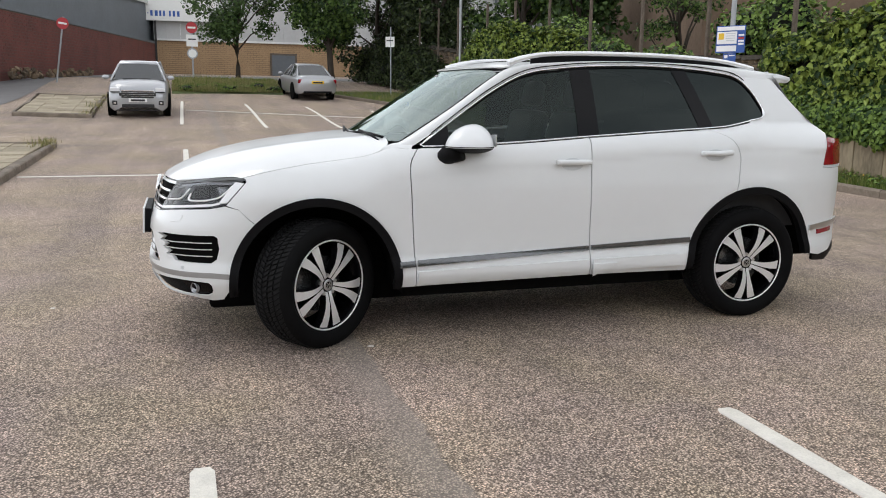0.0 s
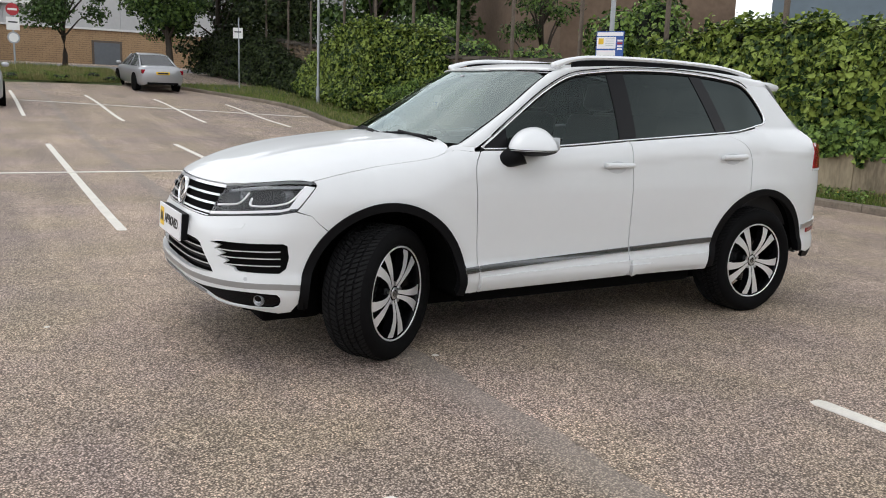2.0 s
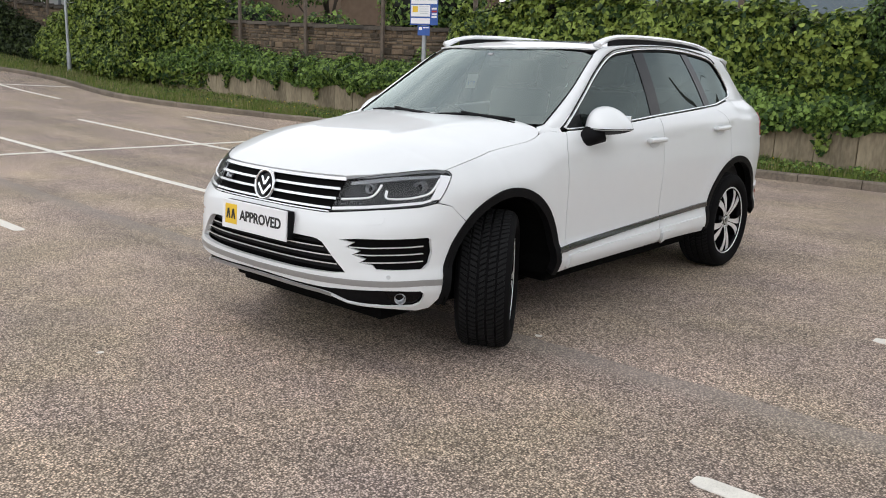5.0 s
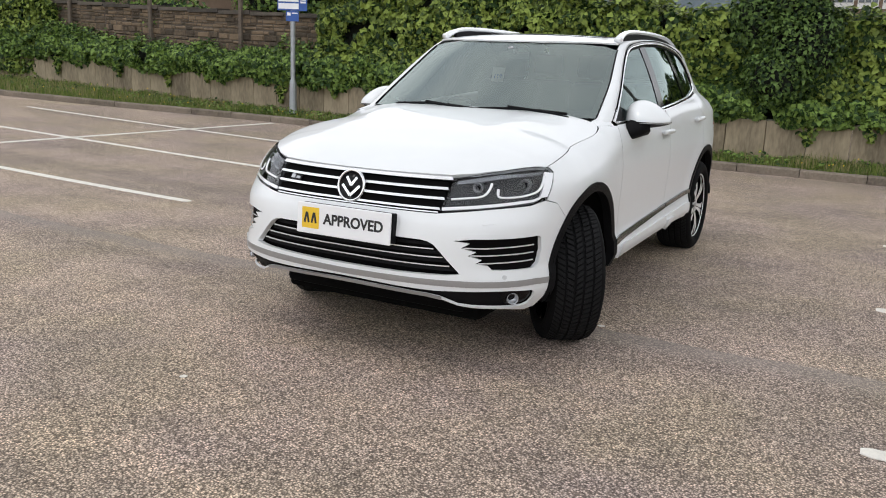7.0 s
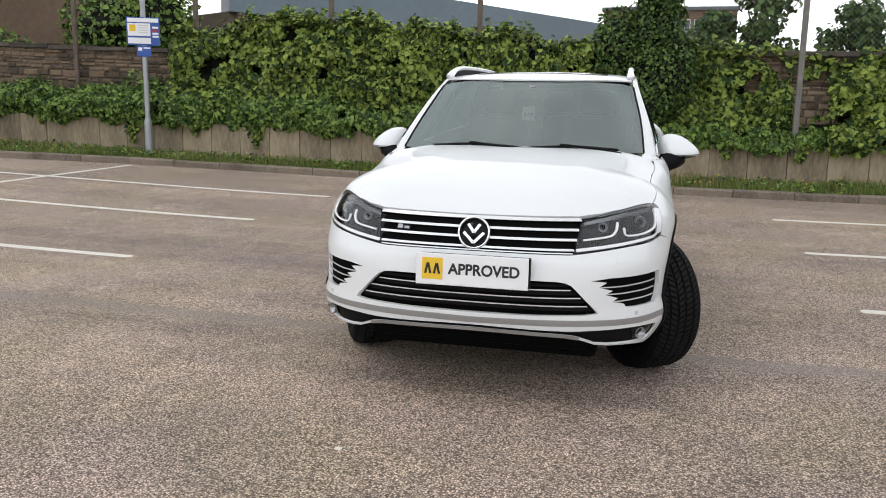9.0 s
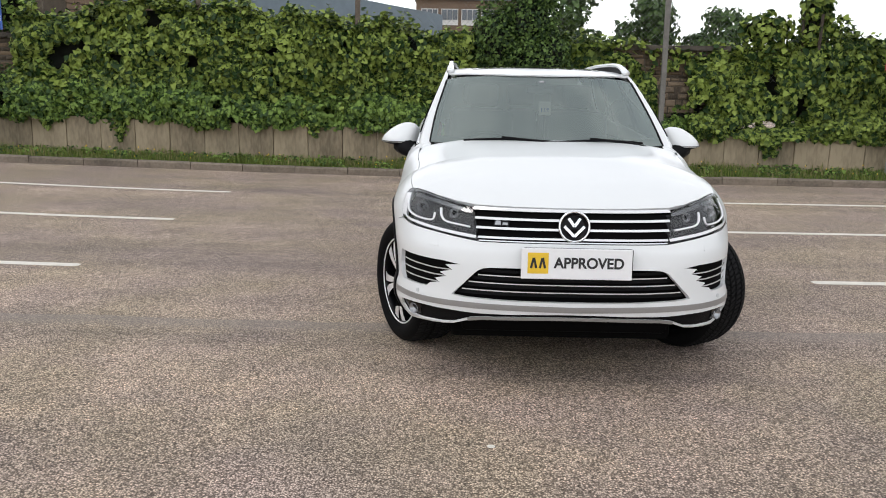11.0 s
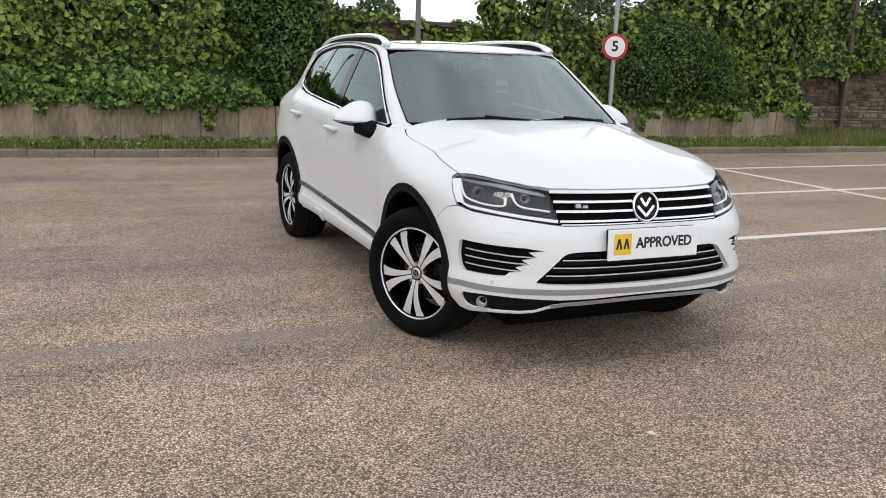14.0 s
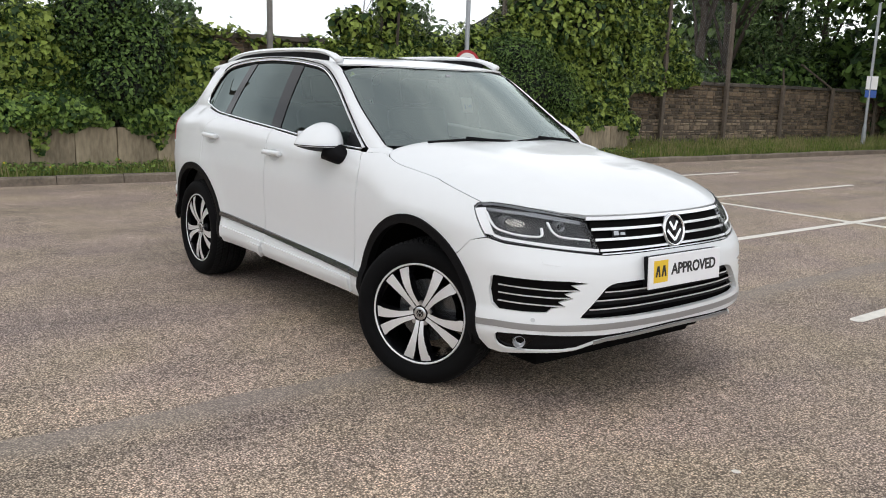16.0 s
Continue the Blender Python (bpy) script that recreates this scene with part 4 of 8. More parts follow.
for nm, sd in SIDES:
    fog = panel("fog_lamp", rounded([by(0.775, 0.418), bx(2.066, 0.412), bx(2.046, 0.368), bx(2.072, 0.334), by(0.79, 0.336)], 0.012), belt, GLOSSB, CAR, 0.02, 0.02, -0.016, 0.004, "clear glass fog lamp", mirror=nm)
    for yy_, zz_, rr_ in ((0.822, 0.375, 0.028),):
        c_ = belt(*by(yy_, zz_))
        bm = bmesh.new()
        lathe_prof = [(0.002, -0.024), (rr_ * 0.5, -0.02), (rr_ * 0.85, -0.008), (rr_, 0.0), (rr_ * 1.05, -0.004), (rr_ * 1.05, -0.02)]
        lathe(bm, lathe_prof, 24, "x")
        o = part("fog_reflector", bm, LAMPSTEEL, fog, "bright lamp reflector", smooth=True)
        o.matrix_basis = pose(c_.x - 0.002, c_.y * sd, c_.z, 0, 0, 35 * sd)
    bm = bmesh.new()
    c_ = belt(*by(0.795, 0.491))
    cyl(bm, (c_.x - 0.004, c_.y * sd - 0.004 * sd, c_.z), (c_.x + 0.0025, c_.y * sd + 0.0025 * sd, c_.z), 0.011, seg=16)
    part("parking_sensor", bm, SENSOR, CAR)
    panel("washer_cover", rounded([by(0.688, 0.738), by(0.756, 0.748), by(0.752, 0.782), by(0.690, 0.772)], 0.01), belt, WHITE, CAR, 0.03, 0.03, 0.002, 0.003, "body-coloured washer cover", mirror=nm)

# grille
panel("grille_backing", [by(0, 0.765), by(0.52, 0.775), by(0.54, 0.95), by(0, 0.965)], belt, DARK, CAR, 0.05, 0.05, -0.055, 0, "black grille backing", centre=(0, 2.5))
for k, (z0, w, y1) in enumerate(((0.787, 0.005, 0.482), (0.803, 0.010, 0.486), (0.849, 0.0115, 0.496), (0.895, 0.0115, 0.502), (0.941, 0.014, 0.508))):
    strip("grille_bar", [by(y1 * t / 12, z0) for t in range(12, -1, -1)], belt, w, TRIM, CAR, 0.0, 0.005, "chrome grille bar", centre=(0, 2.5))
for k, z0 in enumerate((0.826, 0.872, 0.918)):
    strip("grille_slat", [by(0.495 * t / 12, z0) for t in range(12, -1, -1)], belt, 0.026, DARK, CAR, -0.016, 0.012, "black grille slat", centre=(0, 2.5))
# trim letter plate shape on the grille
panel("grille_emblem", [by(0.41, 0.858), by(0.33, 0.858), by(0.325, 0.888), by(0.40, 0.888)], belt, GLOSSB, CAR, 0.02, 0.02, 0.004, 0.01, "small trim emblem of plain bars", mirror="right")
panel("grille_emblem", [by(0.40, 0.864), by(0.37, 0.864), by(0.37, 0.884), by(0.395, 0.884)], belt, LAMPSTEEL, CAR, 0.02, 0.02, 0.009, 0.01, "small chrome emblem bar", mirror="right")
panel("grille_emblem", [by(0.363, 0.864), by(0.335, 0.864), by(0.335, 0.876), by(0.36, 0.876)], belt, LAMPSTEEL, CAR, 0.02, 0.02, 0.009, 0.01, "small chrome emblem bar", mirror="right")


emb = new("badge")
emb.parent = CAR
emb.matrix_basis = pose(2.338, 0, 0.868, 0, -12, 0)
emb.empty_display_size = 0.1


def badge_parts(holder, r, thickn):
    bm = bmesh.new()
    lathe(bm, [(0.0, 0.0), (r * 0.9, 0.0), (r * 0.9, -thickn)], 40, "x")
    part("badge_disc", bm, GLOSSB, holder, "dark badge disc", smooth=True)
    bm = bmesh.new()
    ring_mesh(bm, r * 0.84, r, -thickn, thickn * 0.3, 48)
    part("badge_ring", bm, CHROME, holder, "chrome badge ring", smooth=True)
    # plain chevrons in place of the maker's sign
    for zc_, hgt, wid in ((0.26, 0.5, 0.36), (-0.30, 0.62, 0.62)):
        bm = bmesh.new()
        for s in (1, -1):
            a, b = Vector((0.004, 0.0, r * (zc_ - hgt * 0.5))), Vector((0.004, s * r * wid, r * (zc_ + hgt * 0.5)))
            d = (b - a).normalized()
            q = Vector((0, -d.z, d.y)) * r * 0.085
            vs_ = [bm.verts.new(p) for p in (a + q, a - q, b - q, b + q)]
            f_ = bm.faces.new(vs_)
            ex = bmesh.ops.extrude_face_region(bm, geom=[f_])
            bmesh.ops.translate(bm, vec=(-0.006, 0, 0), verts=[v for v in ex["geom"] if isinstance(v, bmesh.types.BMVert)])
        bmesh.ops.recalc_face_normals(bm, faces=bm.faces)
        part("badge_chevron", bm, CHROME, holder)


badge_parts(emb, 0.082, 0.012)

# number plate holder with the dealer's card
plate = new("plate")
plate.parent = CAR
plate.matrix_basis = pose(2.425, 0.008, 0.692, 0, -3, 0)
bm = bmesh.new()
box(bm, (-0.012, -0.278, -0.078), (0.0, 0.278, 0.078), 0.004)
part("plate_card", bm, CARD, plate, "white printed dealer card")
bm = bmesh.new()
box(bm, (-0.05, -0.262, -0.07), (-0.012, 0.284, 0.075), 0.004)
part("plate_holder", bm, BLACKP, plate, "black plate holder")
bm = bmesh.new()
box(bm, (0.0, -0.246, -0.05), (0.0015, -0.142, 0.056), 0.0)
part("plate_square", bm, SIGNYELLOW, plate, "yellow square sign with two black bars")
for s in (-0.022, 0.022):
    bm = bmesh.new()
    for q in (-1, 1):
        mm = pose(0.0022, -0.194 + s + q * 0.007, 0.004, q * 13, 0, 0)
        box(bm, (-0.0007, -0.0055, -0.027), (0.0007, 0.0055, 0.027), 0, mm)
    part("plate_sign_bar", bm, SIGNBLACK, plate)
tx = text_mesh("plate_word", "APPROVED", 0.0685, SIGNBLACK, Matrix.Translation((0.001, 0.062, 0.003)) @ Matrix(((0, 0, 1, 0), (1, 0, 0, 0), (0, 1, 0, 0), (0, 0, 0, 1))) @ Matrix.Diagonal((1.03, 1.08, 1, 1)), plate, "black printed word")

# headlamps
lamp_out = [by(0.491, 0.790), by(0.595, 0.800), by(0.715, 0.815), bx(2.048, 0.829), bx(1.975, 0.843), bx(1.960, 0.852), bx(1.927, 0.886), bx(1.886, 0.931), bx(1.846, 0.974), bx(1.849, 0.988), bx(1.866, 0.996), by(0.781, 0.994), by(0.70, 0.981), by(0.618, 0.963), by(0.515, 0.941)]
for nm, sd in SIDES:
    lamp = panel("headlamp", lamp_out, belt, LAMPBODY, CAR, 0.03, 0.03, -0.05, 0.0, "clear headlamp with two lenses and light strips", mirror=nm)
    panel("lamp_lens", lamp_out, belt, LAMPGLASS, lamp, 0.03, 0.03, -0.001, 0.0, mirror=nm).visible_shadow = False
    surf_tube("lamp_rim", lamp_out, belt, 0.002, BLACKP, lamp, -0.003, True, sides=(sd,))
    for yy_, zz_, rr_ in ((0.612, 0.898, 0.023), (0.785, 0.908, 0.028)):
        c_ = belt(*by(yy_, zz_))
        bm = bmesh.new()
        lathe(bm, [(rr_ * 0.55, -0.04), (rr_ * 0.6, -0.012), (rr_, 0.0), (rr_ * 1.1, -0.004), (rr_ * 1.1, -0.05)], 28, "x")
        o = part("lamp_bezel", bm, LAMPSTEEL, lamp, "bright lens bezel", smooth=True)
        o.matrix_basis = pose(c_.x - 0.040 - 0.03 * (yy_ > 0.7), c_.y * sd, c_.z, 0, 0, 12 * sd)
        bm = bmesh.new()
        bmesh.ops.create_uvsphere(bm, u_segments=20, v_segments=10, radius=rr_ * 0.64)
        o = part("lamp_projector", bm, GLOSSB, lamp, "dark projector lens", smooth=True)
        o.matrix_basis = pose(c_.x - 0.068 - 0.03 * (yy_ > 0.7), c_.y * sd, c_.z) @ Matrix.Diagonal((0.6, 1, 1, 1))
    # light strips in the shape of two cups, the chrome lower edge and the clear outer end
    for line in ([bx(1.915, 0.955), bx(1.955, 0.918), bx(1.995, 0.888), by(0.825, 0.872), by(0.80, 0.866), by(0.755, 0.862), by(0.722, 0.868), by(0.712, 0.90)], [by(0.679, 0.925), by(0.677, 0.892), by(0.662, 0.870), by(0.635, 0.861), by(0.585, 0.855), by(0.527, 0.848)]):
        surf_tube("lamp_strip", curve2(line, 4), belt, 0.0075, DRL, lamp, -0.003, label="white light strip", sides=(sd,))
    panel("lamp_strip", [bx(1.900, 0.972), bx(1.855, 0.966), bx(1.953, 0.860), bx(1.998, 0.856)], belt, DRL, lamp, 0.02, 0.02, 0.0005, 0.012, "clear upright lamp end", mirror=nm)
    # brow's grey stands in for the sky mirrored in the upper lens
    panel("lamp_brow", [by(0.53, 0.925), by(0.64, 0.944), by(0.74, 0.962), bx(1.91, 0.972), bx(1.88, 0.985), by(0.70, 0.975), by(0.60, 0.955), by(0.53, 0.940)], belt, LAMPSTEEL, lamp, 0.03, 0.02, -0.024, 0.006, "inner brow, toned grey for sky mirrored in the lens", mirror=nm)
    strip("lamp_chrome", [by(y, z) for y, z in ((0.497, 0.802), (0.56, 0.809), (0.66, 0.820), (0.784, 0.836))] + [bx(2.03, 0.846), bx(1.99, 0.858)], belt, 0.013, DRL, lamp, 0.0005, 0.006, "chrome lower edge", mirror=nm)

# bonnet
edge_line = [(x, shut_y(x) - 0.004) for x in (1.868, 1.80, 1.75, 1.69, 1.633, 1.57, 1.50, 1.45, 1.38, 1.308, 1.24, 1.18, 1.13)] + curve2([(1.09, shut_y(1.10) - 0.008), (1.055, 0.825), (1.025, 0.79), (1.005, 0.74), (0.995, 0.68)], 4)
front_line = [(belt(*by(y, z)).x - 0.004, y) for y, z in ((0.0, 0.952), (0.1, 0.952), (0.2, 0.952), (0.3, 0.951), (0.4, 0.950), (0.5, 0.949), (0.6, 0.967), (0.7, 0.988), (0.78, 0.999))]
panel("bonnet", front_line + edge_line + [(0.985, 0.6), (1.02, 0.4), (1.05, 0.2), (1.06, 0.0)], hood, WHITE, CAR, 0.03, 0.03, 0.0, 0.022, centre=(1, 0.0))
for nm, sd in SIDES:
    bm = bmesh.new()
    rows = []
    for (xo, zo), q in zip(((1.07, 1.1365), (1.04, 1.1475), (1.015, 1.1525), (0.99, 1.1555), (0.955, 1.155), (0.92, 1.151), (0.895, 1.150)), ((1.055, 0.822, 1.148), (1.028, 0.795, 1.160), (1.008, 0.77, 1.168), (0.985, 0.765, 1.176), (0.94, 0.768, 1.183), (0.89, 0.775, 1.189), (0.855, 0.782, 1.192))):
        a, b = belt(*bx(xo, zo)), Vector(q)
        rows.append([bm.verts.new(((a + (b - a) * t).x, (a + (b - a) * t).y * sd, (a + (b - a) * t).z + 0.012 * math.sin(math.pi * t))) for t in (0, 0.2, 0.4, 0.6, 0.8, 1.0)])
    for A, B in zip(rows, rows[1:]):
        for k in range(5):
            bm.faces.new((A[k], A[k + 1], B[k + 1], B[k]))
    bmesh.ops.recalc_face_normals(bm, faces=bm.faces)
    part("wing_corner", bm, WHITE, CAR, smooth=True)
# cowl below the screen
panel("cowl", [(0.80, 0.0), (0.80, 0.5), (0.78, 0.75), (0.90, 0.80), (1.02, 0.78), (1.04, 0.4), (1.10, 0.0)], lambda x, y: Vector((x, y, 1.185 - 0.02 * (abs(y) / 0.8) ** 2)), BLACKP, CAR, 0.08, 0.08, 0.0, 0.02, centre=(1, 0.0))

# wings, doors, rear quarters on each side
WIN_TOP = curve2([(0.835, 1.172), (0.615, 1.325), (0.36, 1.487), (0.12, 1.598), (-0.12, 1.637), (-0.37, 1.657), (-0.69, 1.666), (-0.98, 1.659), (-1.24, 1.640), (-1.43, 1.608), (-1.53, 1.53), (-1.60, 1.42), (-1.615, 1.365), (-1.58, 1.335), (-1.50, 1.322)], 5)
fd_edge = curve2([(0.862, 1.150), (0.905, 1.09), (0.918, 1.02), (0.910, 0.85), (0.896, 0.6), (0.885, 0.46), (0.878, 0.338)], 4)
md_edge = curve2([(-0.252, 1.213), (-0.246, 1.1), (-0.243, 0.92), (-0.248, 0.7), (-0.253, 0.55), (-0.262, 0.352)], 4)
rd_edge = curve2([(-1.10, 1.262), (-1.20, 1.238), (-1.285, 1.185), (-1.325, 1.10), (-1.318, 1.0), (-1.296, 0.872)], 4)
GAP = 0.003
shut = [(x, spline(x, SHUT_X, SHUT_Z)) for x in np.linspace(1.856, 1.04, 26)]
fender = [bx(x, z) for x, z in shut] + [(0.99, 1.156), (0.92, 1.150)] + [(x + GAP, z) for x, z in fd_edge] + [(0.975, 0.338)] + [bx(x, z) for x, z in arc(*FA, AR, 0, 186, 46, 30)] + [bx(1.891, 0.8245), bx(1.957, 0.8455), bx(1.923, 0.886), bx(1.882, 0.931), bx(1.842, 0.974), bx(1.846, 0.988)]
front_door = [(x - GAP, z) for x, z in fd_edge] + [(0.3, 0.345), (-0.1, 0.35)] + [(x + GAP, z) for x, z in md_edge[::-1]] + [(x, top_z(x) - 0.004) for x in np.linspace(-0.2, 0.83, 16)]
rear_door = [(x - GAP, z) for x, z in md_edge] + [(-0.5, 0.352), (-0.945, 0.35)] + [(x, z) for x, z in arc(*RA, AR + 0.003, 0, 5.5 - 10, 71, 18)] + [(x + GAP, z) for x, z in rd_edge[::-1]] + [(x, top_z(x) - 0.004) for x in np.linspace(-1.05, -0.30, 12)]
quarter = [(x - GAP, z) for x, z in rd_edge] + [(x, z) for x, z in arc(*RA, AR + 0.003, 0, 72, 166, 26)] + [(-1.935, 0.605), (-2.0, 0.612), (-2.15, 0.618), (-2.27, 0.62), (-2.29, 0.70), (-2.29, 0.998), (-2.05, 1.002), (-2.04, 1.02), (-2.10, 1.195), (-2.12, 1.235)] + curve2([(-2.03, 1.316), (-1.90, 1.435), (-1.80, 1.545), (-1.745, 1.60), (-1.60, 1.618), (-1.44, 1.624)], 4)
quarter += [(x, z) for x, z in WIN_TOP if x < -1.425 and z < 1.615] + [(x, top_z(x) - 0.003) for x in np.linspace(-1.46, -1.15, 6)]
for nm, sd in SIDES:
    panel("front_wing", fender, belt, WHITE, CAR, 0.03, 0.03, 0.0, 0.02, mirror=nm)
    d_f = panel("front_door", front_door, belt, WHITE, CAR, 0.03, 0.03, 0.0, 0.02, mirror=nm)
    d_r = panel("rear_door", rear_door, belt, WHITE, CAR, 0.03, 0.03, 0.0, 0.02, mirror=nm)
    panel("rear_quarter", quarter, rear_skin, WHITE, CAR, 0.03, 0.03, 0.0, 0.02, mirror=nm)
    # satin side mouldings and stepped sill skirts
    for own, xa, xb in ((CAR, 0.985, 0.890), (d_f, 0.876, -0.243), (d_r, -0.262, -0.965)):
        ln = [(xa + (xb - xa) * t / 8, 0.476 + 0.079 * (0.985 - (xa + (xb - xa) * t / 8)) / 1.95) for t in range(9)]
        strip("side_moulding", ln, belt, 0.032, DARKSATIN, own, 0.014, 0.018, "satin grey side moulding", mirror=nm)
    for own, xa, xb in ((d_f, 0.872, -0.246), (d_r, -0.272, -0.93)):
        ln = [(xa + (xb - xa) * t / 10, 0.395 + 0.02 * (0.9 - (xa + (xb - xa) * t / 10))) for t in range(11)]
        strip("sill_skirt", ln, belt, 0.075, WHITE, own, 0.016, 0.03, "white stepped sill skirt", mirror=nm)
    panel("sill_wedge", [(-0.266, 0.428), (-0.275, 0.36), (-0.44, 0.432)], belt, WHITE, d_r, 0.03, 0.03, 0.030, 0.03, "white wedge on the sill", mirror=nm)
    # black arch trims
    for (cx, cz), a0, a1 in ((FA, -7, 187), (RA, -3, 177)):
        outer = [bx(x, z) for x, z in arc(cx, cz, AR + 0.002, 0, a0, a1, 40)]
        inner = [bx(x, z) for x, z in arc(cx, cz, AR - 0.045, 0, a0, a1, 40)]
        panel("arch_trim", outer + inner[::-1], belt, BLACKP, CAR, 0.04, 0.04, 0.010, 0.05, "black plastic wheel arch trim", mirror=nm)
        bm = bmesh.new()
        prev = None
        for k in range(33):
            a = radians(-8 + (196 if cx > 0 else 184) * k / 32)
            ring = [bm.verts.new((cx + (AR - 0.02) * math.cos(a), sd * yv, cz + (AR - 0.02) * math.sin(a))) for yv in (0.93, 0.52)] + [bm.verts.new((cx, sd * 0.50, cz))]
            if prev:
                bm.faces.new((prev[0], prev[1], ring[1], ring[0]))
                bm.faces.new((prev[1], prev[2], ring[2], ring[1]))
            prev = ring
        part("arch_liner", bm, DARK, CAR, "dark wheel arch liner")
    # rear bumper end, strip, reflector, tail lamp
    panel("rear_bumper", [(-1.93, 0.604), (-1.935, 0.42), (-2.05, 0.40), (-2.18, 0.42), (-2.29, 0.50), (-2.33, 0.614), (-2.15, 0.612), (-2.0, 0.606)], belt, WHITE, CAR, 0.03, 0.03, 0.004, 0.02, mirror=nm)
    strip("rear_bumper_strip", [(-1.93, 0.595), (-2.05, 0.605), (-2.2, 0.615), (-2.325, 0.62)], belt, 0.034, SATIN, CAR, 0.012, 0.02, "satin strip", mirror=nm)
    panel("rear_reflector", [(-2.02, 0.545), (-2.02, 0.575), (-2.2, 0.585), (-2.2, 0.555)], belt, REDLENS, CAR, 0.04, 0.04, 0.012, 0.01, "red reflector", mirror=nm)
    panel("rear_valance", [(-2.0, 0.36), (-1.98, 0.40), (-2.1, 0.43), (-2.27, 0.50), (-2.33, 0.42), (-2.18, 0.34)], belt, BLACKP, CAR, 0.04, 0.04, 0.0, 0.02, mirror=nm)
    panel("tail_lamp", rounded([(-2.035, 1.022), (-2.295, 1.022), (-2.295, 1.19), (-2.10, 1.205)], 0.012), rear_skin, REDLENS, CAR, 0.03, 0.03, 0.006, 0.02, "red tail lamp", mirror=nm)
    panel("lamp_foot", [(-2.028, 1.004), (-2.295, 1.004), (-2.295, 1.020), (-2.034, 1.020)], rear_skin, SENSOR, CAR, 0.03, 0.03, 0.005, 0.02, "pale strip below the tail lamp", mirror=nm)
    # handles
    for own, hx, hz in ((d_f, -0.113, 1.066), (d_r, -1.134, 1.112)):
        c_ = belt(hx, hz)
        cup = [(hx + 0.075 * math.cos(a), hz - 0.012 + 0.038 * math.sin(a)) for a in np.linspace(0, 2 * math.pi, 25)[:-1]]
        h_ = surf_tube("handle", [(hx + 0.115 - 0.23 * t / 12, hz) for t in range(13)], belt, 0.017, WHITE, own, 0.026, sides=(sd,), flat=1.0, label="body-coloured door handle")[0]
        # flat oval, its grey stands in for shade in the handle recess
        panel("handle_cup", cup, belt, SENSOR, own, 0.02, 0.02, 0.002, 0.004, "flat grey oval painted as the handle recess's shade", mirror=nm)
        for hx2 in (hx + 0.098, hx - 0.098):
            bm = bmesh.new()
            p_ = belt(hx2, hz)
            cyl(bm, (p_.x, p_.y * sd, p_.z), (p_.x, (p_.y + 0.024) * sd, p_.z), 0.013, seg=12)
            part("handle_foot", bm, WHITE, own)

# greenhouse
BELT_LINE = [(x, top_z(x) + 0.004) for x in np.linspace(-1.47, 0.82, 28)]
DLO = WIN_TOP + BELT_LINE


def cut(poly, xa, xb, sa=0.0, sb=0.0):
    """Part of the window band between two slanted uprights at xa > xb (slants per metre of height above 1.2)."""
    sh = [(x - 0.0, z) for x, z in poly]
    a = [(x + sa * (z - 1.2) - xa, z) for x, z in sh]
    a = clip(a, 0, 0.0, True)
    a = [(x + xa - sa * (z - 1.2), z) for x, z in a]
    b = [(x + sb * (z - 1.2) - xb, z) for x, z in a]
    b = clip(b, 0, 0.0, False)
    return [(x + xb - sb * (z - 1.2), z) for x, z in b]


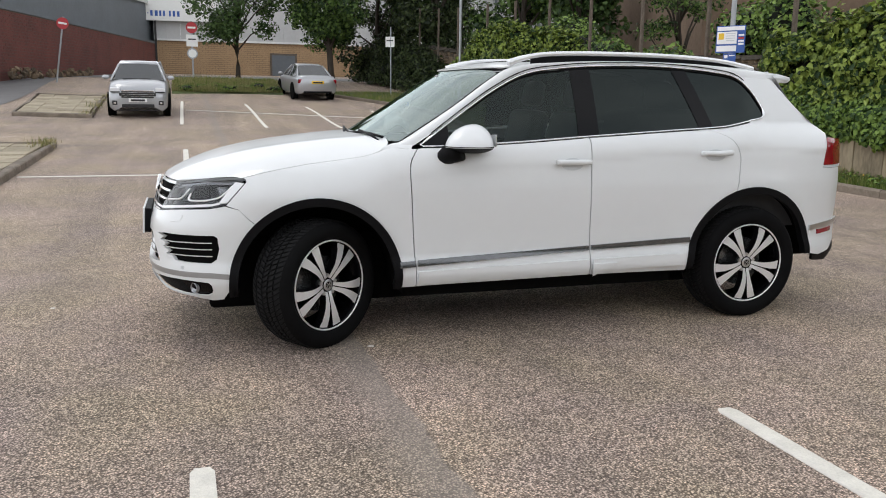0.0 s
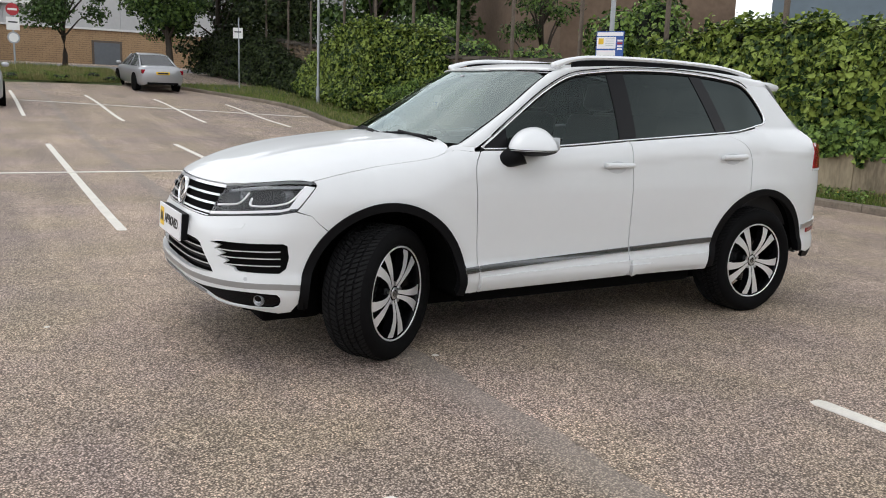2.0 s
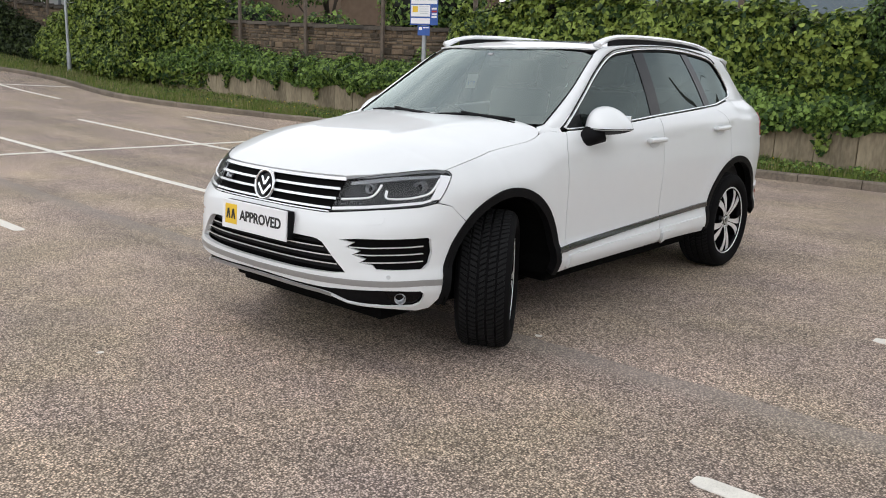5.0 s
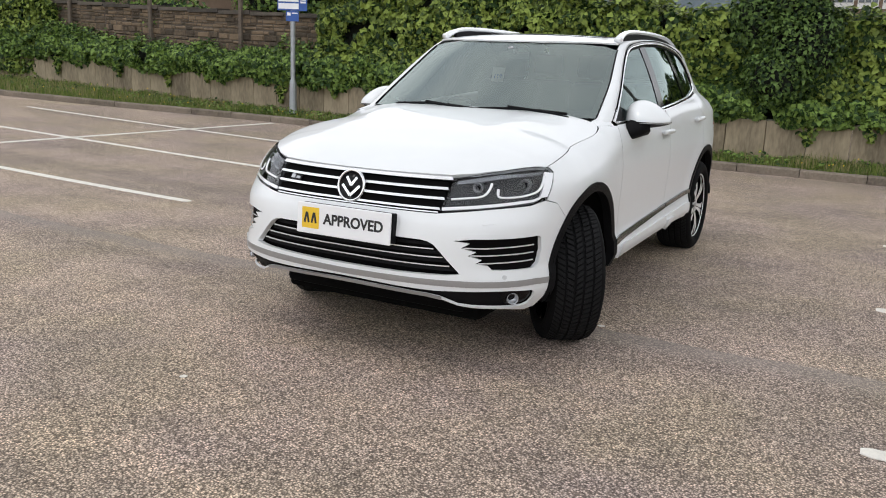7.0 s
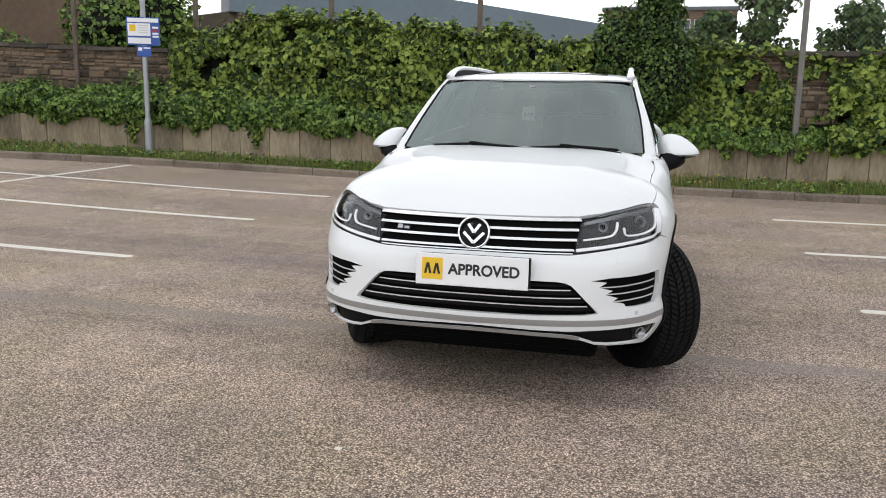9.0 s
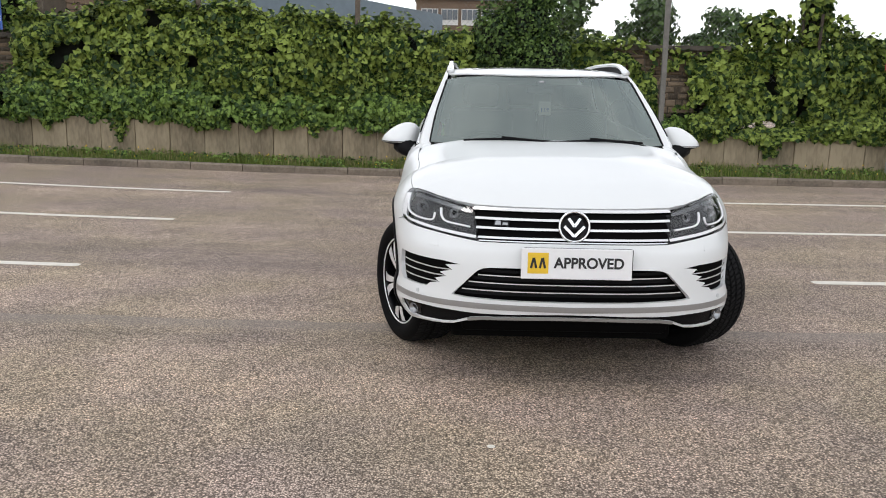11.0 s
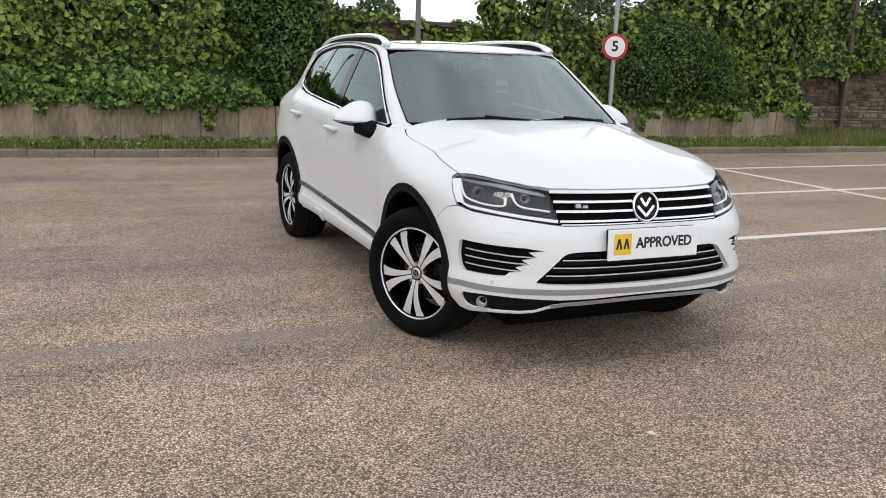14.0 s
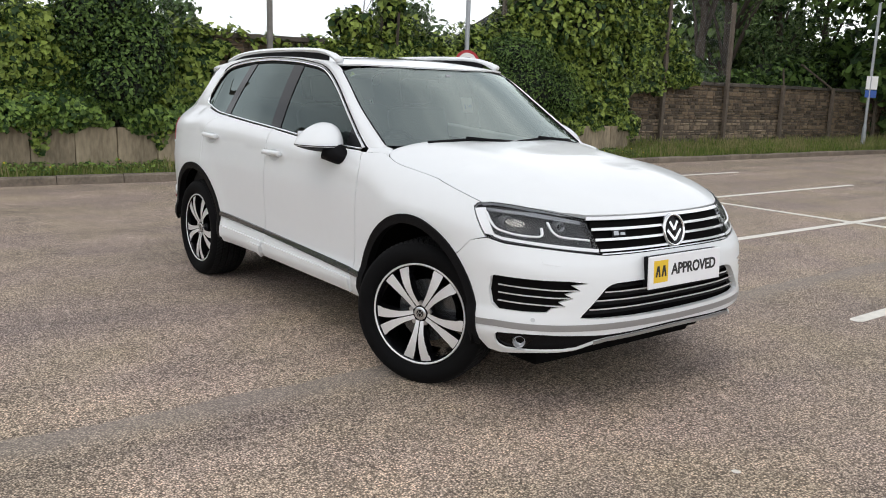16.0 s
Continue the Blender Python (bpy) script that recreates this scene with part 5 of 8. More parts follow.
roof_edge = [(0.255, 0.655), (0.20, 0.662), (0.08, 0.660), (-0.1, 0.656), (-0.3, 0.652), (-0.6, 0.65), (-0.9, 0.65), (-1.2, 0.648), (-1.45, 0.643), (-1.62, 0.635), (-1.76, 0.622)]
roof_edge = [(x, y - taper(x)) for x, y in roof_edge]
for nm, sd in SIDES:
    panel("front_side_window", cut(DLO, 0.66, -0.188), glass_side, SIDEGLASS, CAR, 0.06, 0.06, -0.004, 0, "lightly tinted front side window", mirror=nm).visible_shadow = False
    panel("quarter_trim", cut(DLO, 0.9, 0.66), glass_side, GLOSSB, CAR, 0.05, 0.05, 0.0, 0.01, "gloss black corner trim", mirror=nm)
    panel("b_pillar_trim", cut(DLO, -0.188, -0.328), glass_side, GLOSSB, CAR, 0.05, 0.05, 0.0, 0.01, "gloss black pillar trim", mirror=nm)
    panel("rear_side_window", cut(DLO, -0.328, -1.105, 0, -0.38), glass_side, PRIVACY, CAR, 0.06, 0.06, -0.004, 0, "dark privacy glass", mirror=nm).visible_shadow = False
    panel("c_pillar_trim", cut(DLO, -1.105, -1.215, -0.38, -0.38), glass_side, GLOSSB, CAR, 0.05, 0.05, 0.0, 0.01, "gloss black pillar trim", mirror=nm)
    panel("rear_quarter_window", cut(DLO, -1.215, -2.0, -0.38, 0), glass_side, PRIVACY, CAR, 0.06, 0.06, -0.004, 0, "dark privacy glass", mirror=nm).visible_shadow = False
    surf_tube("window_seal", [(x, z - 0.012) for x, z in WIN_TOP if z > 1.36], glass_side, 0.007, BLACKP, CAR, -0.002, sides=(sd,), label="black rubber window seal")
    surf_tube("window_chrome", DLO, glass_side, 0.0095, CHROME, CAR, 0.004, True, "polished window surround", sides=(sd,))
    surf_tube("door_frame_gap", [(x, z + 0.017) for x, z in WIN_TOP if z > 1.2 and x > -1.5], glass_side, 0.0045, DARK, CAR, 0.010, sides=(sd,), label="dark shut line over the doors")
    # pillar and cant rail: from the window's edge up to screen and roof
    c1 = [glass_side(x, z) for x, z in curve2([(0.985, 1.146), (0.90, 1.155), (0.615, 1.333), (0.36, 1.496), (0.12, 1.607), (-0.12, 1.646), (-0.37, 1.666), (-0.69, 1.675), (-0.98, 1.668), (-1.24, 1.649), (-1.44, 1.615), (-1.70, 1.60)], 5)]
    c2_key = [Vector((1.0, 0.772, 1.172)), screen(0.775, 1.19), screen(0.735, 1.40), screen(0.672, 1.598), roof(0.12, 0.662), roof(-0.12, 0.656), *[roof(x, y - taper(x)) for x, y in ((-0.37, 0.652), (-0.69, 0.65), (-0.98, 0.65), (-1.24, 0.648), (-1.44, 0.643), (-1.76, 0.622))]]
    c2 = [Vector(q) for q in curve2([tuple(q) for q in c2_key], 5)]
    bm = bmesh.new()
    rows = []
    for a, b in zip(c1, c2):
        row = []
        d = b - a
        nrm_ = Vector((0.25 if a.x > 0.1 else 0.0, 0.8, 0.8)).normalized()
        for k in range(7):
            t = k / 6
            q = a + d * t + nrm_ * (0.020 * math.sin(math.pi * t))
            row.append(bm.verts.new((q.x, q.y * sd, q.z)))
        rows.append(row)
    for A, B in zip(rows, rows[1:]):
        for k in range(6):
            bm.faces.new((A[k], A[k + 1], B[k + 1], B[k]) if sd < 0 else (B[k], B[k + 1], A[k + 1], A[k]))
    part("pillar_rail", bm, WHITE, CAR, smooth=True)
    # roof rails
    rail = curve2([(0.21, 0.650, 1.664), (0.13, 0.645, 1.692), (0.04, 0.642, 1.713), (-0.08, 0.640, 1.727), (-0.30, 0.638, 1.735), (-0.58, 0.636, 1.738), (-0.9, 0.634, 1.736), (-1.25, 0.630, 1.723), (-1.47, 0.626, 1.700), (-1.64, 0.620, 1.668)], 5)
    rail = [(x, y - taper(x), z) for x, y, z in rail]
    bm = bmesh.new()
    tube(bm, [(x, y * sd, z) for x, y, z in rail], 0.019, 12, flat=0.8, radii=[0.0195 + 0.010 * max(0.0, 1 - i / 9) + 0.004 * max(0.0, 1 - (len(rail) - 1 - i) / 8) for i in range(len(rail))])
    part("roof_rail", bm, TRIM, CAR, "satin aluminium roof rail", smooth=True)
    bm = bmesh.new()
    rows = [[bm.verts.new((x, (y + dy) * sd, zz)) for dy, zz in ((0.006, roof_z(x, y) - 0.01), (0.006, z - 0.012), (-0.006, z - 0.012), (-0.006, roof_z(x, y) - 0.01))] for x, y, z in rail[9:-4]]
    for A, B in zip(rows, rows[1:]):
        for k in range(3):
            bm.faces.new((A[k], A[k + 1], B[k + 1], B[k]))
    bm.faces.new(rows[0])
    bm.faces.new(rows[-1][::-1])
    bmesh.ops.recalc_face_normals(bm, faces=bm.faces)
    part("rail_infill", bm, BLACKP, CAR, "black infill below the rail")
    # mirror
    mir = new("door_mirror")
    mir.parent = CAR
    mir.matrix_basis = pose(0.582, 0.985 * sd, 1.192)
    mir.empty_display_size = 0.1

    def shell(lo, hi, grow, z_shift):
        """A rounded teardrop, tall at its outer rear edge, cut level below."""
        bm_ = bmesh.new()
        R_, S_ = 12, 32
        rings_ = []
        for i in range(R_ + 1):
            ph = math.pi / 2 * i / R_
            ring_ = []
            for k in range(S_):
                a = 2 * math.pi * k / S_
                cx_, sy_ = math.cos(a), math.sin(a)
                xx_ = math.copysign(abs(cx_) ** 0.85, cx_) * math.cos(ph) ** 0.85
                yy_ = math.copysign(abs(sy_) ** 0.85, sy_) * math.cos(ph) ** 0.85
                X_ = xx_ * (0.165 if xx_ > 0 else 0.115)
                Y_ = yy_ * 0.142 * (1 - 0.20 * max(xx_, 0)) - 0.035 * math.sin(ph) ** 2
                Z_ = lo + (hi - lo) * math.sin(ph) * (1 - 0.25 * max(xx_, 0) ** 1.8 - 0.22 * max(yy_ + 0.2, 0) ** 2)
                ring_.append(bm_.verts.new((X_ * grow - 0.03 - 0.02 * (1 - math.cos(ph)), Y_ * sd * grow, Z_ + z_shift)))
            rings_.append(ring_)
        for A_, B_ in zip(rings_, rings_[1:]):
            for k in range(S_):
                bm_.faces.new((A_[k], A_[(k + 1) % S_], B_[(k + 1) % S_], B_[k]))
        bm_.faces.new(rings_[0][::-1])
        bmesh.ops.recalc_face_normals(bm_, faces=bm_.faces)
        return bm_

    part("mirror_cap", shell(-0.028, 0.105, 1.0, 0.0), WHITE, mir, "white mirror cap", smooth=True)
    part("mirror_base", shell(-0.020, -0.066, 1.012, 0.0), BLACKP, mir, "black mirror lower shell", smooth=True)
    bm = bmesh.new()
    box(bm, (-0.152, -0.075, -0.02), (-0.146, 0.075, 0.05), 0.004)
    part("mirror_glass", bm, CHROME, mir)
    bm = bmesh.new()
    tube(bm, [(0.05, -0.02 * sd, -0.04), (0.09, -0.05 * sd, -0.065), (0.115, -0.085 * sd, -0.09), (0.115, -0.14 * sd, -0.095)], 0.05, 12, radii=[0.085, 0.072, 0.058, 0.052], flat=0.85)
    part("mirror_foot", bm, BLACKP, mir, "black mirror foot", smooth=True)

# roof, sunroof, screen
panel("roof", [(0.425, 0.0), (0.415, 0.2), (0.36, 0.4), (0.295, 0.55), *roof_edge, (-1.84, 0.45), (-1.88, 0.2), (-1.89, 0.0)], roof, WHITE, CAR, 0.05, 0.05, 0.0, 0.01, centre=(1, 0.0))
panel("sunroof", [(0.10, 0.0), (0.09, 0.3), (0.06, 0.46), (0.03, 0.48), (-0.95, 0.48), (-0.99, 0.46), (-1.0, 0.0)], roof, ROOFGLASS, CAR, 0.06, 0.06, 0.004, 0.006, "dark panoramic glass roof", centre=(1, 0.0))
scr = [(0.0, 1.19)] + [(0.775 * t / 8, 1.19) for t in range(1, 9)] + [(0.757, 1.30), (0.735, 1.40), (0.704, 1.50), (0.672, 1.598), (0.60, 1.619), (0.4, 1.632), (0.2, 1.641), (0.0, 1.644)]
panel("windscreen", scr, screen, SCREEN, CAR, 0.05, 0.05, -0.002, 0, "clear windscreen", centre=(0, 0.0), sign=1).visible_shadow = False
for nm, sd in SIDES:
    surf_tube("screen_seal", curve2([(0.775, 1.19), (0.757, 1.30), (0.735, 1.40), (0.704, 1.50), (0.674, 1.597)], 4), screen, 0.005, BLACKP, CAR, 0.001, label="black rubber screen seal", sides=(sd,))
    panel("screen_border", [(0.775, 1.19), (0.757, 1.30), (0.735, 1.40), (0.704, 1.50), (0.672, 1.598), (0.60, 1.619), (0.4, 1.632), (0.2, 1.641), (0.0, 1.644), (0.0, 1.639), (0.2, 1.636), (0.4, 1.627), (0.585, 1.613), (0.652, 1.592), (0.675, 1.49), (0.70, 1.39), (0.72, 1.29), (0.73, 1.235), (0.4, 1.222), (0.0, 1.220), (0.0, 1.19)], screen, BLACKP, CAR, 0.05, 0.05, -0.006, 0, "black printed screen border", mirror=nm)
    for wx0, wx1, z0_ in (((0.62, 0.03, 1.206), (0.06, -0.55, 1.207))[0 if sd > 0 else 1],):
        arm = new("wiper")
        arm.parent = CAR
        lo_ = [screen(wx0 + (wx1 - wx0) * t / 10, z0_ + 0.016 * math.sin(math.pi * t / 10)) + Vector((0.028, 0, 0.002)) for t in range(11)]
        bm = bmesh.new()
        tube(bm, lo_, 0.008, 8)
        part("wiper_blade", bm, BLACKP, arm, "black wiper blade", smooth=True)
        bm = bmesh.new()
        tube(bm, [lo_[0] + Vector((0.03, 0.02, -0.02)), lo_[2] + Vector((0.022, 0, -0.002)), lo_[6] + Vector((0.006, 0, 0.012))], 0.008, 8)
        part("wiper_arm", bm, BLACKP, arm, smooth=True)

# tailgate
tg = [(-1.80, 0.54, 1.655), (-1.80, 0.635, 1.60), (-1.90, 0.685, 1.435), (-2.03, 0.73, 1.316), (-2.12, 0.775, 1.235), (-2.20, 0.76, 1.19), (-2.29, 0.70, 1.15), (-2.305, 0.70, 1.0), (-2.31, 0.70, 0.62), (-2.31, 0.70, 0.45), (-2.2, 0.70, 0.34)]
bm = bmesh.new()
rows = []
for x, yh, z in tg:
    rows.append([bm.verts.new((x - 0.10 * (1 - (k / 8 - 1) ** 2), yh * (k / 8 - 1), z)) for k in range(17)])
for A, B in zip(rows, rows[1:]):
    for k in range(16):
        bm.faces.new((A[k], A[k + 1], B[k + 1], B[k]))
part("tailgate", bm, WHITE, CAR, smooth=True)
bm = bmesh.new()
sp = [(-1.70, 1.676), (-1.88, 1.664), (-1.975, 1.645), (-1.985, 1.625), (-1.96, 1.605), (-1.80, 1.60)]
rows = []
for k in range(17):
    yv = 0.59 * (k / 8 - 1)
    rows.append([bm.verts.new((x + 0.03 * (yv / 0.6) ** 2, yv, z - 0.028 * (abs(yv) / 0.6) ** 2.2)) for x, z in sp])
for A, B in zip(rows, rows[1:]):
    for k in range(5):
        bm.faces.new((A[k], B[k], B[k + 1], A[k + 1]))
bm.faces.new(rows[0])
bm.faces.new(rows[-1][::-1])
bmesh.ops.recalc_face_normals(bm, faces=bm.faces)
part("spoiler", bm, WHITE, CAR, "white roof spoiler", smooth=True)

# underside and cabin
# near-black boxes set low, blocking light to deepen the shade under the car
for nm_, lo_, hi_ in (("chassis", (-2.15, -0.56, 0.18), (1.70, 0.56, 0.62)), ("engine_tray", (1.71, -0.62, 0.19), (2.06, 0.60, 0.60)), ("floor_pan", (-0.93, -0.76, 0.25), (0.93, 0.84, 0.60)), ("rear_tray", (-2.15, -0.72, 0.36), (-1.98, 0.72, 0.62)), ("undertray", (2.065, -0.56, 0.25), (2.15, 0.56, 0.40))):
    bm = bmesh.new()
    box(bm, lo_, hi_, 0.03)
    part(nm_, bm, DARK, CAR, "near-black underside, hung low to deepen the shade below")
bm = bmesh.new()
box(bm, (0.93, -0.78, 0.6), (1.0, 0.78, 1.16))
box(bm, (-1.9, -0.80, 0.60), (0.95, 0.80, 0.66))
box(bm, (-2.0, -0.70, 0.60), (-1.55, 0.70, 1.22))
for s in (1, -1):
    box(bm, (-1.9, s * 0.82 - 0.02, 0.6), (0.93, s * 0.82 + 0.02, 1.13))
part("cabin", bm, CABIN, CAR, "dark cabin floor and trim")
bm = bmesh.new()
dash = curve2([(0.95, 1.145), (0.80, 1.155), (0.66, 1.15), (0.55, 1.11), (0.52, 1.02), (0.60, 0.85)], 4)
rows = [[bm.verts.new((x - 0.10 * (yv / 0.8) ** 2, yv, z + (0.03 if -0.6 < yv < -0.2 and 0.55 < x < 0.75 else 0))) for x, z in dash] for yv in np.linspace(-0.8, 0.8, 21)]
for A, B in zip(rows, rows[1:]):
    for k in range(len(dash) - 1):
        bm.faces.new((A[k], A[k + 1], B[k + 1], B[k]))
part("dashboard", bm, CABIN, CAR, "dark grey dashboard", smooth=True)
bm = bmesh.new()
wheel_c = Vector((0.40, -0.38, 1.06))
tube(bm, [wheel_c + Vector((0.07 * math.sin(a), 0.185 * math.cos(a), 0.175 * math.sin(a))) for a in np.linspace(0, 2 * math.pi, 33)[:-1]], 0.016, 8, True)
box(bm, (0.385, -0.45, 1.02), (0.44, -0.31, 1.10), 0.02)
box(bm, (0.395, -0.55, 1.05), (0.415, -0.21, 1.075), 0.005)
part("steering_wheel", bm, BLACKP, CAR, "black steering wheel", smooth=True)
for sx, sy in ((-0.15, 0.38), (-0.15, -0.38), (-1.0, 0.40), (-1.0, -0.40), (-1.0, 0.0)):
    bm = bmesh.new()
    w_ = 0.25 if sy else 0.14
    box(bm, (sx - 0.05, sy - w_, 0.66), (sx + 0.45, sy + w_, 0.84), 0.05)
    box(bm, (-0.09, -w_, 0), (0.06, w_, 0.60), 0.05, pose(sx - 0.08, sy, 0.78, 0, -14, 0))
    o = part("seat", bm, SEAT, CAR, "dark leather seat", smooth=True)
    bm = bmesh.new()
    box(bm, (-0.05, -0.13, 0.63), (0.05, 0.13, 0.82), 0.04, pose(sx - 0.08, sy, 0.78, 0, -14, 0))
    part("headrest", bm, SEAT, o, smooth=True)
bm = bmesh.new()
box(bm, (-0.012, -0.10, -0.03), (0.012, 0.10, 0.03), 0.012, pose(0.38, 0, 1.54, 0, 10, 0))
box(bm, (0.40, -0.02, 1.545), (0.49, 0.02, 1.60), 0.006)
box(bm, (0.40, -0.035, 1.575), (0.46, 0.035, 1.60), 0.01)
part("interior_mirror", bm, LAMPSTEEL, CAR, "grey interior mirror")
bm = bmesh.new()
box(bm, (-0.002, -0.042, -0.045), (0.0, 0.042, 0.05), 0)
tag = part("price_tag", bm, SIGNWHITE, CAR, "white numbered card behind the screen")
sp_ = screen(0.0, 1.416)
tag.matrix_basis = pose(sp_.x - 0.075, 0.008, 1.412, 0, -18, 0)
text_mesh("tag_number", "168", 0.042, SIGNBLUE, Matrix.Translation((0.0015, 0, -0.012)) @ Matrix(((0, 0, 1, 0), (1, 0, 0, 0), (0, 1, 0, 0), (0, 0, 0, 1))), tag, "blue printed number")

# ---- wheels ----
TR, TW = 0.377, 0.275


def wheel_parts(holder):
    """One wheel on the holder: its axle along y, outer side towards +y."""
    h = TW / 2
    bm = bmesh.new()
    prof = [(0.262, h - 0.030), (0.272, h - 0.012), (0.295, h + 0.004), (0.325, h + 0.008), (0.350, h - 0.002), (0.364, h - 0.016), (0.370, h - 0.034), (0.3705, 0.0), (0.370, -h + 0.034), (0.364, -h + 0.016), (0.350, -h + 0.002), (0.325, -h - 0.008), (0.295, -h - 0.004), (0.265, -h + 0.02)]
    lathe(bm, prof, 64, "y")
    part("tyre", bm, RUBBER, holder, "black rubber tyre", smooth=True)
    # tread blocks: five ribs of slanted blocks, in paler rubber so the grooves look shaded
    V, F = [], []
    n = 78
    for k in range(n):
        for j, (ya, yb_, sl, ph) in enumerate(((-0.118, -0.076, -0.032, 0.0), (-0.068, -0.028, -0.022, 0.35), (-0.018, 0.018, 0.03, 0.1), (0.028, 0.068, 0.022, 0.5), (0.076, 0.118, 0.032, 0.15))):
            a0 = 2 * math.pi * (k + ph) / n
            w = 2 * math.pi / n * 0.80
            o = len(V)
            for rr, ins in ((0.360, 0.0), (TR + 0.002, 0.0025)):
                for yy_, sg in ((ya + ins, 0), (yb_ - ins, 1)):
                    for da in (ins / TR, w - ins / TR):
                        a = a0 + da + sl * 2.2 * (yy_ - ya) / 0.04
                        r_ = rr - (0.010 if abs(yy_) > 0.1 else 0)
                        V.append((r_ * math.cos(a), yy_, r_ * math.sin(a)))
            F += [(o + 4, o + 5, o + 7, o + 6), (o, o + 1, o + 5, o + 4), (o + 2, o + 6, o + 7, o + 3), (o, o + 4, o + 6, o + 2), (o + 1, o + 3, o + 7, o + 5)]
    link_mesh("tread", V, F, TREAD, holder, "tyre tread of slanted blocks")
    bm = bmesh.new()
    lathe(bm, [(0.266, h - 0.035), (0.266, h - 0.02), (0.258, h - 0.016), (0.250, h - 0.024), (0.246, h - 0.06), (0.238, -h + 0.03), (0.262, -h + 0.01)], 56, "y")
    part("rim_barrel", bm, GLOSSB, holder, "gloss black rim barrel", smooth=True)
    bm = bmesh.new()
    lathe(bm, [(0.262, h - 0.024), (0.267, h - 0.017), (0.264, h - 0.013), (0.257, h - 0.015), (0.255, h - 0.024)], 64, "y")
    part("rim_edge", bm, ALLOY, holder, "machined rim edge", smooth=True)
    bm = bmesh.new()
    lathe(bm, [(0.0, h - 0.115), (0.165, h - 0.115), (0.165, h - 0.14)], 32, "y")
    part("brake_disc", bm, DARKSATIN, holder, "brake disc behind the spokes")
    bm = bmesh.new()
    lathe(bm, [(0.0, h - 0.030), (0.030, h - 0.031), (0.034, h - 0.036), (0.040, h - 0.036), (0.072, h - 0.044), (0.078, h - 0.075), (0.06, h - 0.12)], 32, "y")
    part("hub", bm, GLOSSB, holder, "black hub", smooth=True)
    for i in range(5):
        a0 = -math.pi / 2 + 2 * math.pi * i / 5
        for s in (1, -1):
            bm = bmesh.new()
            top, bot = [], []
            K = 9
            ca, sa = math.cos(a0), math.sin(a0)
            for k in range(K + 1):
                t = k / K
                r = 0.034 + (0.253 - 0.034) * t
                off = spline(r, [0.04, 0.10, 0.14, 0.20, 0.255], [0.0125, 0.0165, 0.023, 0.038, 0.0545])
                hw = spline(r, [0.04, 0.09, 0.14, 0.19, 0.255], [0.0095, 0.0130, 0.0180, 0.0245, 0.0285])
                y_ = h - 0.038 + 0.016 * math.sin(math.pi * t) + 0.012 * t
                for q, lst, dy in ((1, top, 0), (-1, top, 0), (1.2, bot, -0.05), (-1.2, bot, -0.05)):
                    w_ = s * off + q * hw
                    rr = math.sqrt(max(r * r - w_ * w_, 1e-6)) if t > 0.8 else r
                    lst.append(bm.verts.new((rr * ca - w_ * sa, y_ + dy, rr * sa + w_ * ca)))
            for k in range(K):
                f1 = bm.faces.new((top[2 * k], top[2 * k + 1], top[2 * k + 3], top[2 * k + 2]))
                f1.material_index = 0
                for A_, B_ in ((0, 0), (1, 1)):
                    f2 = bm.faces.new((top[2 * k + A_], top[2 * k + 2 + A_], bot[2 * k + 2 + B_], bot[2 * k + B_]))
                    f2.material_index = 1
            bmesh.ops.recalc_face_normals(bm, faces=bm.faces)
            o = part("spoke", bm, ALLOY, holder, "machined alloy spoke with black sides")
            o.data.materials.append(GLOSSB)
        bm = bmesh.new()
        a = a0 + math.pi / 5
        c_ = Vector((0.056 * math.cos(a), h - 0.042, 0.056 * math.sin(a)))
        cyl(bm, c_, c_ + Vector((0, 0.012, 0)), 0.0125, 0.0105, seg=12)
        part("wheel_bolt", bm, SATIN, holder)
    bm = bmesh.new()
    lathe(bm, [(0.020, h - 0.0305), (0.030, h - 0.029), (0.034, h - 0.034)], 28, "y")
    part("cap_ring", bm, SATIN, holder, smooth=True)
    bm = bmesh.new()
    for zc_, hgt, wid in ((0.006, 0.014, 0.011), (-0.008, 0.018, 0.018)):
        for s in (1, -1):
            box(bm, (-0.002, -0.0008, -hgt * 0.6), (0.002, 0.0012, hgt * 0.6), 0, Matrix.Translation((s * wid * 0.5, h - 0.0295, zc_)) @ pose(0, 0, 0, 0, s * 28, 0))
    part("cap_mark", bm, SATIN, holder, "plain silver mark on the hub cap")


def holder_at(m):
    w = new("wheel")
    w.parent = CAR
    w.matrix_basis = m
    w.empty_display_size = 0.3
    return w


w0 = holder_at(pose(-1.4465, 0.825, 0.372, 0, 0, 0))
wheel_parts(w0)


def wheel_copy(m):
    w = holder_at(m)
    for o in w0.children:
        c = new(o.name.split(".")[0], o.data)
        c.parent = w
        if o.get("label"):
            tagged(c, o["label"])


wheel_copy(pose(-1.4465, -0.825, 0.372, 0, 0, 180))
for sd, st, spin in ((1, 33, 1), (-1, 26, -1)):
    pv = pose(1.458, 0.826 * sd, 0.372, 0, 0, st)
    wheel_copy(pv @ pose(0, 0.0, 0, 0, spin, 0 if sd > 0 else 180))


